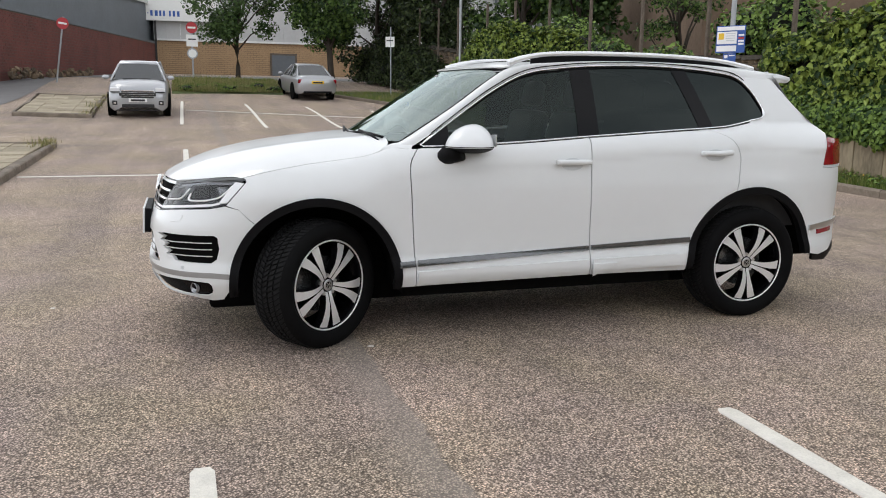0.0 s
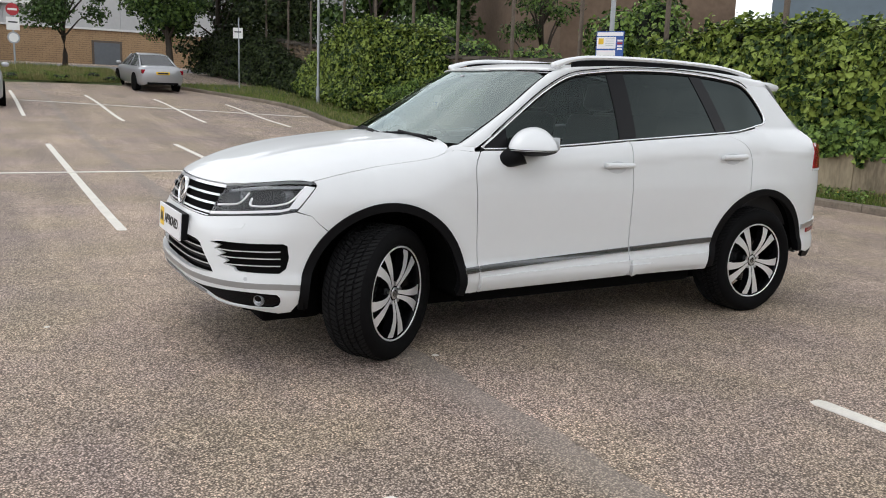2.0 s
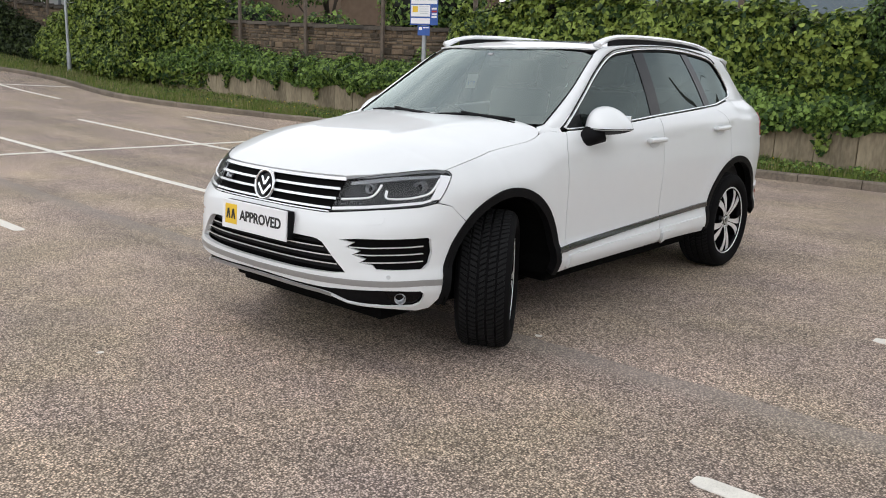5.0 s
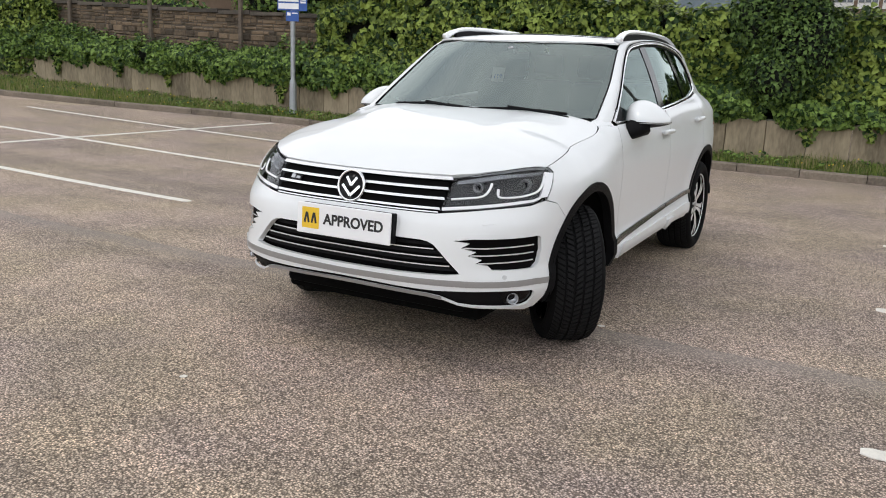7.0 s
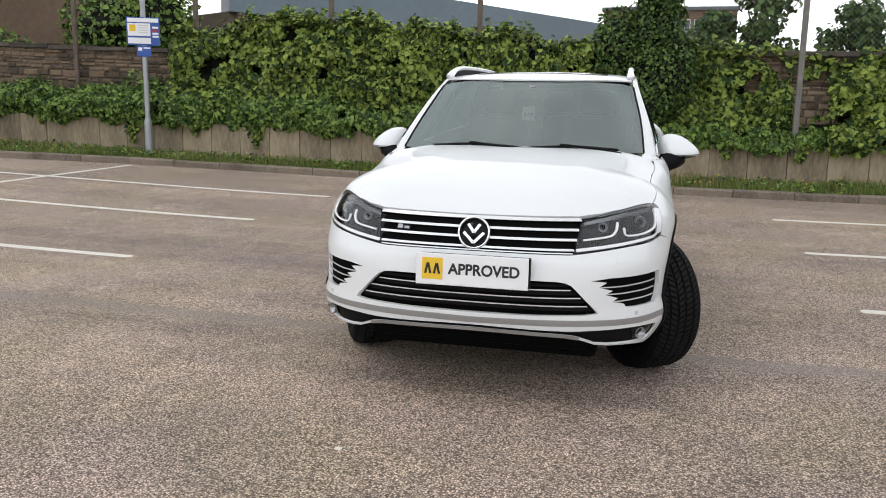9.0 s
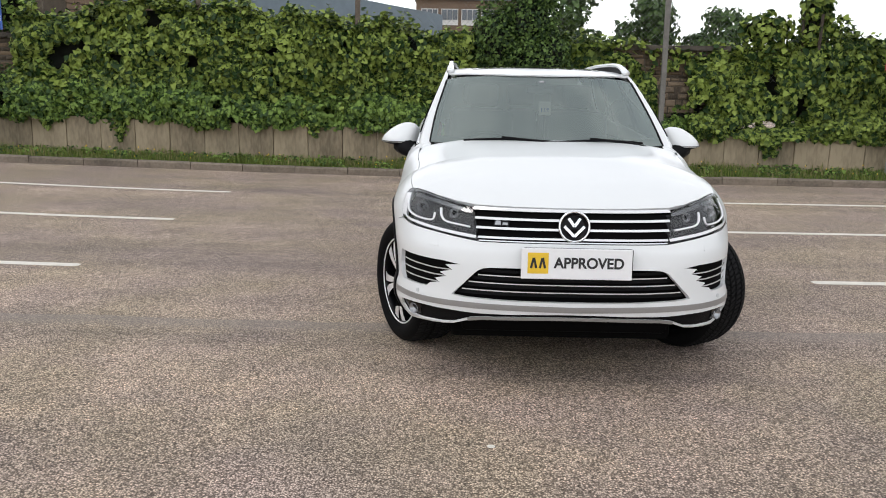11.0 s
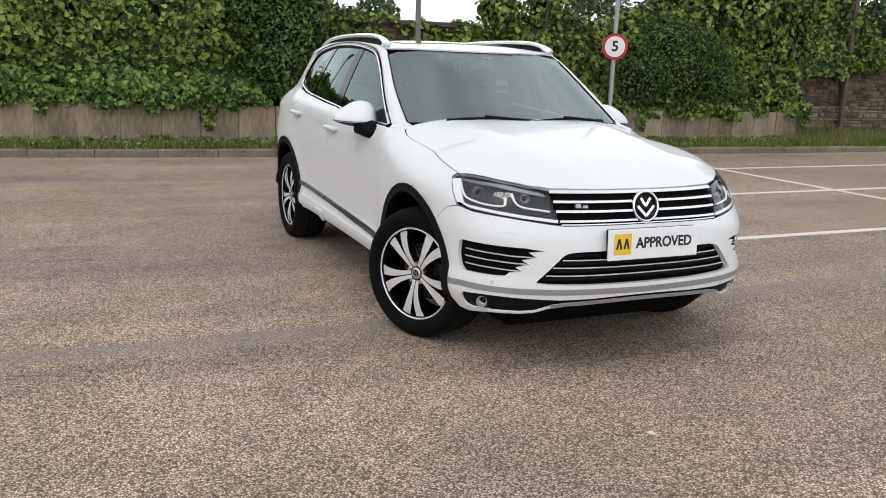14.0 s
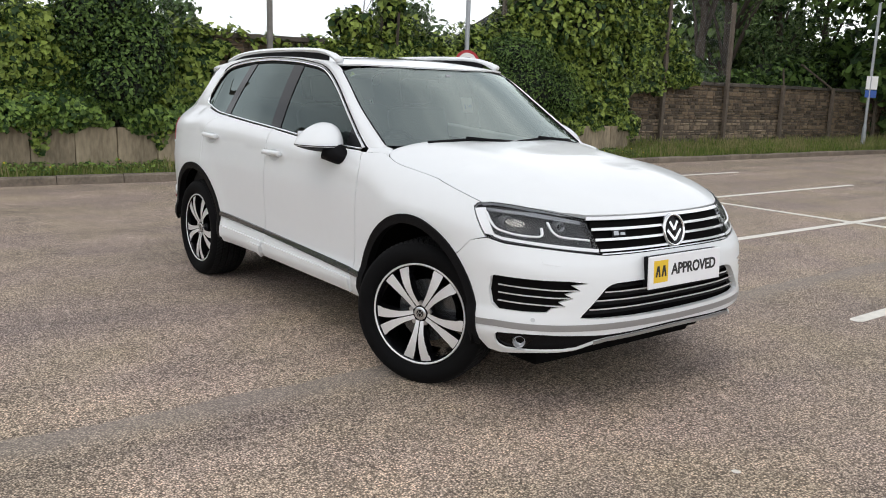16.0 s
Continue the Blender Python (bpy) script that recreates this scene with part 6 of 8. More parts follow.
# ---- grass ----
def grass(name, label, spots, count, height, material, seed=1, lean=0.35):
    """Blades of grass: spots(rng) gives (x, y, z) of a root."""
    rng = np.random.default_rng(seed)
    root = np.array([spots(rng) for _ in range(count)])
    a = rng.uniform(0, 2 * math.pi, count)
    patch = np.array([0.85 + 0.9 * noise.noise((p[0] * 1.3, p[1] * 1.1, seed)) + 0.5 * noise.noise((p[0] * 4, p[1] * 4, seed + 3)) for p in root])
    h = height * rng.uniform(0.35, 1.25, count) * np.clip(patch, 0.25, 1.9)
    w = rng.uniform(0.004, 0.009, count)
    side = np.stack([np.cos(a), np.sin(a), np.zeros(count)], 1) * w[:, None]
    b = rng.uniform(0, 2 * math.pi, count)
    bend = np.stack([np.cos(b), np.sin(b), np.zeros(count)], 1) * (h * rng.uniform(0, lean, count))[:, None]
    up = np.zeros((count, 3))
    up[:, 2] = h
    V = np.stack([root - side, root + side, root + side * 0.7 + up * 0.6 + bend * 0.4, root - side * 0.7 + up * 0.6 + bend * 0.4, root + up + bend], 1).reshape(-1, 3)
    base = np.arange(count) * 5
    F = [f for k in base for f in ((k, k + 1, k + 2, k + 3), (k + 3, k + 2, k + 4))]
    me = bpy.data.meshes.new(name)
    me.from_pydata(V.tolist(), [], F)
    me.materials.append(material)
    return tagged(new(name, me), label, "grass", kind="stuff")


def verge_spot(y0, y1, power=1.0):
    def f(rng):
        y = rng.uniform(y0, y1)
        a, b = kerb_x(y) - 0.13, wall_x(y) + 0.05
        t = rng.random() ** power
        return (a + (b - a) * t, y, ground_z(y) + 0.08 + 0.05 * t)
    return f


grass("verge_grass", "rough green grass with weeds along the foot of the wall", verge_spot(-18, 12.6, 0.75), 34000, 0.105, GRASS, 3)
grass("verge_dry_grass", "scattered pale seeding grass stems on the verge", verge_spot(-18, 12.6, 0.6), 9500, 0.14, DRYGRASS, 4)
rng_s = np.random.default_rng(23)
weed = [verge_spot(-18, 12.6, 0.7)(rng_s) for _ in range(420)]
leaf_cloud("verge_weeds", [(x + rng_s.normal(0, 0.05), y + rng_s.normal(0, 0.07), z + rng_s.uniform(0.0, 0.13)) for x, y, z in weed for _ in range(14)], [(0.5, 0, 0.8)] * (420 * 14), 0.06, BRAMBLE, "low broad-leaved weeds scattered through the verge grass", "weeds", seed=24, droop=0.1, narrow=0.7)
grass("far_verge_grass", "long green grass on the curving verge", lambda r: (lambda y: (r.uniform(-8.6, kerb_x(y) - 0.15), y, ground_z(y) + 0.1))(r.uniform(-33, -11)), 15000, 0.13, GRASS, 5)
grass("far_verge_dry_grass", "pale dry grass among the green on the curving verge", lambda r: (lambda y: (r.uniform(-8.6, kerb_x(y) - 0.15), y, ground_z(y) + 0.1))(r.uniform(-33, -11)), 7000, 0.15, DRYGRASS, 15)
grass("right_verge_grass", "long dry meadow grass below the stone wall", lambda r: (lambda y, t: (kerb_x(y) - 0.15 - t * 2.4, y, ground_z(y) + 0.09 + 0.10 * t))(r.uniform(11.5, 44), r.random()), 24000, 0.22, DRYGRASS, 6)
grass("right_verge_green", "green grass tufts below the stone wall", lambda r: (lambda y, t: (kerb_x(y) - 0.15 - t * 2.4, y, ground_z(y) + 0.09 + 0.10 * t))(r.uniform(11.5, 44), r.random() ** 1.5), 26000, 0.20, GRASS, 7)
bmd = bmesh.new()
rngd = random.Random(4)
for k in range(130):
    y = rngd.uniform(-15, 12)
    t = rngd.random()
    x = kerb_x(y) - 0.2 + (wall_x(y) - kerb_x(y) + 0.35) * t
    bmesh.ops.create_icosphere(bmd, subdivisions=1, radius=0.012, matrix=Matrix.Translation((x, y, ground_z(y) + rngd.uniform(0.15, 0.30))))
tagged(part("wild_flowers", bmd, SIGNYELLOW), "tiny yellow and white wild flowers in the verge grass", "flowers", kind="stuff")

# ---- stone boundary walls ----
def stone_wall(name, label, path, z_base, height, courses, back=0.3, stone_len=0.34, limit=290):
    """A wall of rough coursed stones along (x, y) points; the nearest stones are pieces of their own."""
    w = tagged(new(name), label, "wall", kind="structure")
    rng = random.Random(len(name))
    V, F = [], []
    single = 0
    core_v, core_f = [], []
    for (x0, y0), (x1, y1) in zip(path, path[1:]):
        L = math.hypot(x1 - x0, y1 - y0)
        d = Vector(((x1 - x0) / L, (y1 - y0) / L, 0))
        n = Vector((d.y, -d.x, 0))
        if n.x < 0:
            n = -n
        edge = [0.0]
        while edge[-1] < height - 0.09:
            edge.append(edge[-1] + height / courses * rng.choice((0.65, 0.8, 1.0, 1.0, 1.25, 1.6)))
        edge = [q * height / edge[-1] for q in edge]
        o = len(core_v)
        for p in (Vector((x0, y0, 0)), Vector((x1, y1, 0))):
            zb = z_base(p.y)
            core_v += [tuple(p + Vector((0, 0, zb - 0.3))), tuple(p + Vector((0, 0, zb + height - 0.02))), tuple(p - n * back + Vector((0, 0, zb + height - 0.02))), tuple(p - n * back + Vector((0, 0, zb - 0.3)))]
        core_f += [(o, o + 4, o + 5, o + 1), (o + 1, o + 5, o + 6, o + 2), (o + 2, o + 6, o + 7, o + 3), (o, o + 1, o + 2, o + 3), (o + 7, o + 6, o + 5, o + 4)]
        for c in range(len(edge) - 1):
            s = rng.uniform(-0.2, 0)
            while s < L:
                ln = stone_len * rng.uniform(0.4, 1.7)
                a, b = max(s, 0), min(s + ln, L)
                if b - a > 0.06:
                    g = 0.012
                    pa, pb = Vector((x0, y0, 0)) + d * (a + g), Vector((x0, y0, 0)) + d * (b - g)
                    z0, z1 = z_base(pa.y) + edge[c] + g * 0.7 + rng.uniform(-0.012, 0.012), z_base(pa.y) + edge[c + 1] - g * 0.7 + rng.uniform(-0.012, 0.012)
                    pr = rng.uniform(0.006, 0.034)
                    q = 0.018
                    vv = [pa + Vector((0, 0, z0)), pb + Vector((0, 0, z0)), pb + Vector((0, 0, z1)), pa + Vector((0, 0, z1))]
                    vv += [pa + d * q + n * pr + Vector((0, 0, z0 + q)), pb - d * q + n * pr * rng.uniform(0.7, 1.2) + Vector((0, 0, z0 + q)), pb - d * q + n * pr + Vector((0, 0, z1 - q)), pa + d * q + n * pr * rng.uniform(0.7, 1.2) + Vector((0, 0, z1 - q))]
                    ff = [(4, 5, 6, 7), (0, 1, 5, 4), (1, 2, 6, 5), (2, 3, 7, 6), (3, 0, 4, 7)]
                    if single < limit and (abs(pa.y) < 22):
                        link_mesh("stone", vv, ff, STONE, w)
                        single += 1
                    else:
                        o = len(V)
                        V += [tuple(x) for x in vv]
                        F += [tuple(o + k for k in f) for f in ff]
                s += ln
    for (x0, y0), (x1, y1) in zip(path, path[1:]):
        k = max(1, int(math.hypot(x1 - x0, y1 - y0) / 0.9))
        for i in range(k):
            pa, pb = (Vector((x0 + (x1 - x0) * t, y0 + (y1 - y0) * t, 0)) for t in ((i + 0.01) / k, (i + 0.99) / k))
            zb = z_base((pa.y + pb.y) / 2) + height
            v_ = [(p.x + dx, p.y, zb + dz + rng.uniform(-0.008, 0.008)) for p in (pa, pb) for dx, dz in ((0.07, -0.01), (0.07, 0.075), (-back - 0.05, 0.095), (-back - 0.05, -0.01))]
            link_mesh("coping_stone", v_, [(0, 1, 2, 3), (7, 6, 5, 4), (0, 4, 5, 1), (1, 5, 6, 2), (2, 6, 7, 3), (3, 7, 4, 0)], COPING, w)
    link_mesh("wall_core", core_v, core_f, MORTAR, w)
    if V:
        tagged(link_mesh("stones", V, F, STONEJ, w), kind="stuff")
    return w


stone_wall("wall_stone_back", "old weathered coursed stone boundary wall behind the brambles", [(-9.35, -7.0), (-9.3, -15.6), (-9.4, -27), (-9.6, -44)], lambda y: ground_z(y) + 0.55, 1.58, 17, stone_len=0.24)
stone_wall("wall_stone_side", "dark weathered coursed stone wall with a grassy foot", [(-9.9, 46), (-9.95, 26), (-10.0, 11.5)], lambda y: 0.30, 1.55, 19, stone_len=0.2)
stone_wall("wall_stone_middle", "short stretch of old stone wall showing through a gap in the ivy", [(-9.0, 4.4), (-9.0, 2.3)], lambda y: 0.6, 1.65, 20, stone_len=0.2, limit=120)

# ---- fence posts and chain link ----
def fence_post(x, y, z0, z1, lean=0.0, material=OLDSTEEL, r=0.045, bar=None):
    f = thing("fence_post", "tall weathered fence post behind the hedge" if bar is None else "old fence post with a slanting stay bar", "fence post", "fence posts", pose(x, y, z0, 0, 0, 0))
    bm = bmesh.new()
    box(bm, (-r * 0.8, -r, -0.2), (r * 0.8, r, z1 - z0), 0.012, pose(0, 0, 0, lean, 0, 0))
    part("post", bm, material, f)
    if bar:
        bm = bmesh.new()
        tube(bm, [(0, 0, z1 - z0 - 0.05), (0.02, bar[0], z1 - z0 - 0.05 + bar[1])], 0.03, 6)
        part("stay_bar", bm, material, f, "slanting steel bar")


for py in (-38.1, -35.2, -32.0, -29.1, -25.5, -22.6, -19.7, -16.8, -13.9, -11.05, -8.2, -5.3, -2.4, 5.9, 9.0, 12.2):
    fence_post(-9.2, py, ground_z(py) + 0.6, ground_z(py) + 4.0, 0.4 * math.sin(py * 3))
fence_post(-8.52, 3.10, 0.80, 4.3, 0, OLDPOST, 0.045)
for py, top, lean, bar in ((15.44, 4.0, 0, None), (18.39, 4.2, 0.5, None), (21.4, 1.95, 0, (-0.16, 0.55)), (24.48, 1.92, 0, (-2.2, 0.75)), (27.6, 2.6, 0, None), (30.8, 2.8, 1, None)):
    fence_post(-9.83, py, 0.3, top, lean, OLDSTEEL, 0.06, bar)


def chain_link(name, x, y0, y1, z0, z1, pitch, r):
    """Woven wire: two sets of slanting wires and three straining wires."""
    V, F = [], []

    def wire(p, q):
        d = (Vector(q) - Vector(p)).normalized()
        s = d.cross(Vector((1, 0, 0))).normalized() * r
        o = len(V)
        for c in (Vector(p), Vector(q)):
            for off in (s, -s * 0.5 + Vector((r, 0, 0)), -s * 0.5 - Vector((r, 0, 0))):
                V.append(tuple(c + off))
        F.extend([(o, o + 1, o + 4, o + 3), (o + 1, o + 2, o + 5, o + 4), (o + 2, o, o + 3, o + 5)])

    H = z1 - z0
    s = y0 - H
    while s < y1:
        for sg in (1, -1):
            ya, za, yb, zb = (s, z0, s + H, z1) if sg > 0 else (s + H, z0, s, z1)
            pts_ = [(ya, za), (yb, zb)]
            pts_.sort()
            (a, az), (b, bz) = pts_
            k = (bz - az) / (b - a)
            if a < y0:
                az, a = az + k * (y0 - a), y0
            if b > y1:
                bz, b = bz - k * (b - y1), y1
            if b > a:
                wire((x + 0.004 * sg, a, az), (x + 0.004 * sg, b, bz))
        s += pitch
    for z in (z0 + 0.05, (z0 + z1) / 2, z1 - 0.02):
        wire((x, y0, z), (x, y1, z))
    tagged(link_mesh(name, V, F, WIRE), "galvanised chain-link mesh strung between the fence posts", "fence", kind="stuff")


chain_link("chain_link_fence", -9.05, -1.6, 12.2, 1.7, 4.0, 0.085, 0.0017)
chain_link("chain_link_fence", -9.83, 12.2, 18.39, 1.9, 4.2, 0.11, 0.0011)


# ---- shrubs and trees ----
def blob_points(centres, n, rng, shell=0.35):
    """Points and outward normals scattered over clumps (x, y, z, rx, ry, rz)."""
    w = np.array([c[3] * c[5] + c[4] * c[5] for c in centres])
    pick = rng.choice(len(centres), n, p=w / w.sum())
    C = np.array(centres)[pick]
    d = rng.normal(0, 1, (n, 3))
    d /= np.linalg.norm(d, axis=1)[:, None]
    rad = 1 - shell * rng.random(n) ** 1.5
    bump = np.array([1 + 0.22 * noise.noise((q[0] * 2.3 + c[0], q[1] * 2.3 + c[1], q[2] * 2.3 + c[2])) for q, c in zip(d, C)])
    return C[:, :3] + d * C[:, 3:] * (rad * bump)[:, None], d


def shrub(label, centres, count, size, material, seed, narrow=1.0, category="shrub"):
    rng = np.random.default_rng(seed)
    p, d = blob_points(centres, count, rng)
    s = thing("shrub", label, category, m=Matrix.Translation((centres[0][0], centres[0][1], 0)))
    inv = Matrix.Translation((-centres[0][0], -centres[0][1], 0))
    p = p - np.array([centres[0][0], centres[0][1], 0])
    leaf_cloud("leaves", p, d, size, material, "", parent=s, seed=seed, narrow=narrow, droop=0.2)
    # near-black blobs within the leaves, painted as the shrub's inner shade
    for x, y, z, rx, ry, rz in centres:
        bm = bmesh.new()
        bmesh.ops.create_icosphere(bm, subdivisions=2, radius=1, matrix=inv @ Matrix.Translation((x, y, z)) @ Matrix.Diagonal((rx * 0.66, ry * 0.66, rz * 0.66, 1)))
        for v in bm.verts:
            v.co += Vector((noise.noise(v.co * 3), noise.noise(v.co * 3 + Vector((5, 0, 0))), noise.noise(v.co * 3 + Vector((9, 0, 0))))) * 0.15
        part("inner_clump", bm, HEDGE_SHADE, s, "near-black core standing in for shade among the leaves")
    x, y, z = centres[0][:3]
    for k in range(4):
        bm = bmesh.new()
        tube(bm, [(0.08 * math.cos(k * 1.6), 0.08 * math.sin(k * 1.6), ground_z(y) + 0.1), (0.25 * math.cos(k * 1.6), 0.25 * math.sin(k * 1.6), z)], 0.03, 6)
        part("stem", bm, BARK, s)
    return s


def tree(label, x, y, h, crown_r, trunk_r, material, seed, leaf=0.16, count=9000, crown_lo=0.35, narrow=1.0, squash=0.9, clumps=26, z=None, category="tree", droop=0.3):
    """A tapered trunk with forked limbs and a crown of leaf clumps with gaps."""
    rng = random.Random(seed)
    nr = np.random.default_rng(seed)
    z0 = ground_z(y) - 0.05 if z is None else z
    t = thing("tree", label, category, m=Matrix.Translation((x, y, z0)))
    bm = bmesh.new()
    top = h * 0.86
    lean_x, lean_y = rng.uniform(-0.3, 0.3), rng.uniform(-0.3, 0.3)
    spine = [(lean_x * (k / 8) ** 2 * h * 0.15 + rng.uniform(-0.04, 0.04), lean_y * (k / 8) ** 2 * h * 0.15 + rng.uniform(-0.04, 0.04), top * k / 8) for k in range(9)]
    tube(bm, spine, trunk_r, 10, radii=[trunk_r * (1.25 if k == 0 else 1 - 0.085 * k) for k in range(9)])
    part("trunk", bm, BARK, t, smooth=True)
    cl = []
    for k in range(clumps):
        a = rng.uniform(0, 2 * math.pi)
        f = rng.uniform(0, 1)
        zz = h * (crown_lo + (1 - crown_lo) * f)
        env = math.sin(math.pi * min(max(0.10 + 0.86 * f, 0), 1)) ** 0.6
        r = crown_r * env * rng.uniform(0.35, 0.92)
        s = crown_r * rng.uniform(0.22, 0.42)
        cl.append((r * math.cos(a), r * math.sin(a), zz, s * 1.1, s * 1.1, s * squash))
    bm = bmesh.new()
    for c in cl[:16]:
        k = min(8, max(2, int(c[2] / top * 8) - 2))
        p0, p1 = Vector(spine[k]), Vector(c[:3])
        mid = (p0 + p1) / 2 + Vector((0, 0, 0.12 * h * 0.3))
        tube(bm, [p0, mid, p1], 0.03, 6, radii=[trunk_r * 0.42, trunk_r * 0.26, trunk_r * 0.08])
    part("limb", bm, BARK, t, smooth=True)
    p, d = blob_points(cl, count, nr, 0.6)
    leaf_cloud("crown", p, d, leaf, material, "", parent=t, seed=seed, narrow=narrow, droop=droop)
    return t


shrub("dark fine-leaved evergreen shrub growing out of the hedge", [(-8.62, 9.0, 1.65, 0.75, 1.35, 0.85), (-8.55, 8.0, 1.45, 0.6, 0.85, 0.6), (-8.55, 9.95, 1.45, 0.6, 0.8, 0.6), (-8.65, 8.9, 2.2, 0.5, 1.0, 0.5)], 17000, 0.07, SHRUB, 11, 0.55)
shrub("dark green shrub standing tall above the ivy hedge", [(-8.9, 0.75, 2.6, 0.6, 0.55, 0.8), (-8.75, 0.9, 1.9, 0.55, 0.65, 0.8), (-8.6, 0.6, 1.4, 0.45, 0.6, 0.5), (-8.9, 0.85, 3.3, 0.5, 0.45, 0.5), (-8.85, 0.15, 2.4, 0.5, 0.45, 0.7)], 14000, 0.075, SHRUB, 12, 0.7)
shrub("ivy column climbing a fence post", [(-9.0, 5.9, 2.9, 0.25, 0.28, 1.0), (-9.0, 5.9, 3.9, 0.3, 0.34, 0.5), (-9.0, 5.0, 2.6, 0.25, 0.5, 0.35)], 1800, 0.13, IVY, 13)
shrub("ivy-covered tree stump mass rising over the wall end", [(-9.2, 11.2, 3.3, 0.8, 1.5, 1.5), (-9.1, 10.0, 3.2, 0.6, 1.0, 1.1), (-9.2, 12.4, 3.6, 0.7, 0.9, 1.3), (-9.2, 11.2, 4.6, 0.8, 1.3, 0.9)], 9000, 0.15, IVY, 14)
shrub("overgrown buddleia and bramble shrubs behind the fence", [(-9.9, -14.0, 2.3, 0.6, 1.5, 0.55), (-10.4, -11.0, 2.9, 0.8, 1.2, 0.8), (-10.0, -17.5, 2.6, 0.7, 1.5, 0.7), (-10.3, -20.5, 3.2, 0.9, 1.7, 1.0), (-10.2, -9.6, 3.1, 0.6, 0.8, 0.9)], 9000, 0.11, BRAMBLE, 15)
tree("young street tree with a thin open green crown", -0.62, -39.5, 7.4, 2.25, 0.13, TREE_LEAF, 21, 0.14, 13000, 0.30, clumps=34)
tree("dense dark green street tree", -5.2, -38.0, 8.2, 2.6, 0.18, SHRUB, 22, 0.15, 30000, 0.31, clumps=52)
tree("tall dark tree behind the far fence", -11.5, -40, 9.5, 3.0, 0.18, TREE_LEAF, 23, 0.24, 8000, 0.2, clumps=30)
tree("tall dark tree behind the far fence", -13.0, -31, 9.0, 2.7, 0.18, SHRUB, 24, 0.24, 8000, 0.2, clumps=30)
tree("leafy tree behind the fence", -12.5, -24.5, 7.5, 2.2, 0.15, TREE_LEAF, 25, 0.2, 6500, 0.2, clumps=26)
tree("dark conifer behind the fence", -11.6, -15.8, 6.0, 1.3, 0.12, SHRUB, 26, 0.13, 5000, 0.15, narrow=0.5, clumps=24)
tree("tall dark tree at the end of the car park", -8.4, -41.0, 8.8, 2.7, 0.18, DARKBUSH, 27, 0.17, 15000, 0.15, clumps=34)
tree("tall dark tree at the end of the car park", -10.2, -36.0, 8.0, 2.4, 0.16, DARKBUSH, 28, 0.16, 14000, 0.12, clumps=32)
for k, (tx_, ty_, th_, tr_, lo_, n_) in enumerate(((-12.5, 20.6, 9.5, 2.0, 0.46, 4500), (-12.6, 22.4, 10.0, 2.6, 0.36, 7500), (-13.5, 27.0, 9.0, 2.8, 0.30, 9000), (-14.5, 32.0, 9.0, 3.3, 0.2, 11000), (-13.5, 39.0, 8.5, 3.5, 0.2, 12000))):
    tree("rugged pine with feathery green needles and bare lower limbs", tx_, ty_, th_, tr_, 0.19, PINE_LEAF, 30 + k, 0.17, n_, lo_, narrow=0.45, squash=0.6, clumps=34, z=0.2)
for k, (tx_, ty_, th_, tr_) in enumerate(((-55, 6.9, 9.8, 3.0), (-58, 14, 7.6, 3.0), (-60, 20, 7.2, 3.0), (-56, 4.5, 7.0, 2.6), (-50, 34, 8, 4))):
    tree("distant round-crowned tree beyond the fence", tx_, ty_, th_, tr_, 0.2, TREE_LEAF, 40 + k, 0.4, 3500, 0.15, clumps=24, z=0)
hedge("right_thicket", "tangle of dark bushes behind the stone wall", 12.8, 46, lambda y: 1.0, lambda y: lerp(y, [12, 16, 18, 20, 22, 25, 28, 46], [2.0, 1.9, 1.8, 2.5, 2.1, 2.6, 3.4, 3.6]) + 0.2 * math.sin(y * 2.3), lambda y: -11.4, 0.25, 15000, 0.2, SHRUB, seed=8)


# ---- signs and lamp posts ----
def pole(parent, r, h, base=True, material=GALV):
    bm = bmesh.new()
    cyl(bm, (0, 0, 0), (0, 0, h), r, seg=14)
    part("pole", bm, material, parent, smooth=False)
    if base:
        bm = bmesh.new()
        cyl(bm, (0, 0, -0.05), (0, 0, 0.62), r * 1.55, r * 1.45, seg=14)
        cyl(bm, (0, 0, 0.62), (0, 0, 0.70), r * 1.45, r, seg=14)
        part("pole_base", bm, material, parent, "thicker steel base section")


def disc(name, r, material, parent, m, label="", t=0.004, seg=40):
    bm = bmesh.new()
    cyl(bm, (0, 0, 0), (t, 0, 0), r, seg=seg)
    o = part(name, bm, material, parent, label)
    o.matrix_basis = m
    return o


def plate_part(name, w, h, material, parent, m, label="", t=0.006):
    bm = bmesh.new()
    box(bm, (0, -w / 2, -h / 2), (t, w / 2, h / 2), 0.0)
    o = part(name, bm, material, parent, label)
    o.matrix_basis = m
    return o


FACE = Matrix(((0, 0, 1, 0), (1, 0, 0, 0), (0, 1, 0, 0), (0, 0, 0, 1)))
# speed sign
sp5 = thing("speed_sign", "round speed limit sign on a tall grey pole in the verge", "road sign", m=pose(-7.98, 6.98, 0.1, 0, 0, -22))
pole(sp5, 0.045, 5.2)
disc("sign_rim", 0.25, SIGNRED, sp5, pose(0.05, 0, 1.90), "red rim")
disc("sign_face", 0.195, SIGNWHITE, sp5, pose(0.056, 0, 1.90), "white face")
text_mesh("sign_number", "5", 0.27, SIGNBLACK, Matrix.Translation((0.0615, 0, 1.90)) @ FACE, sp5, "black number")
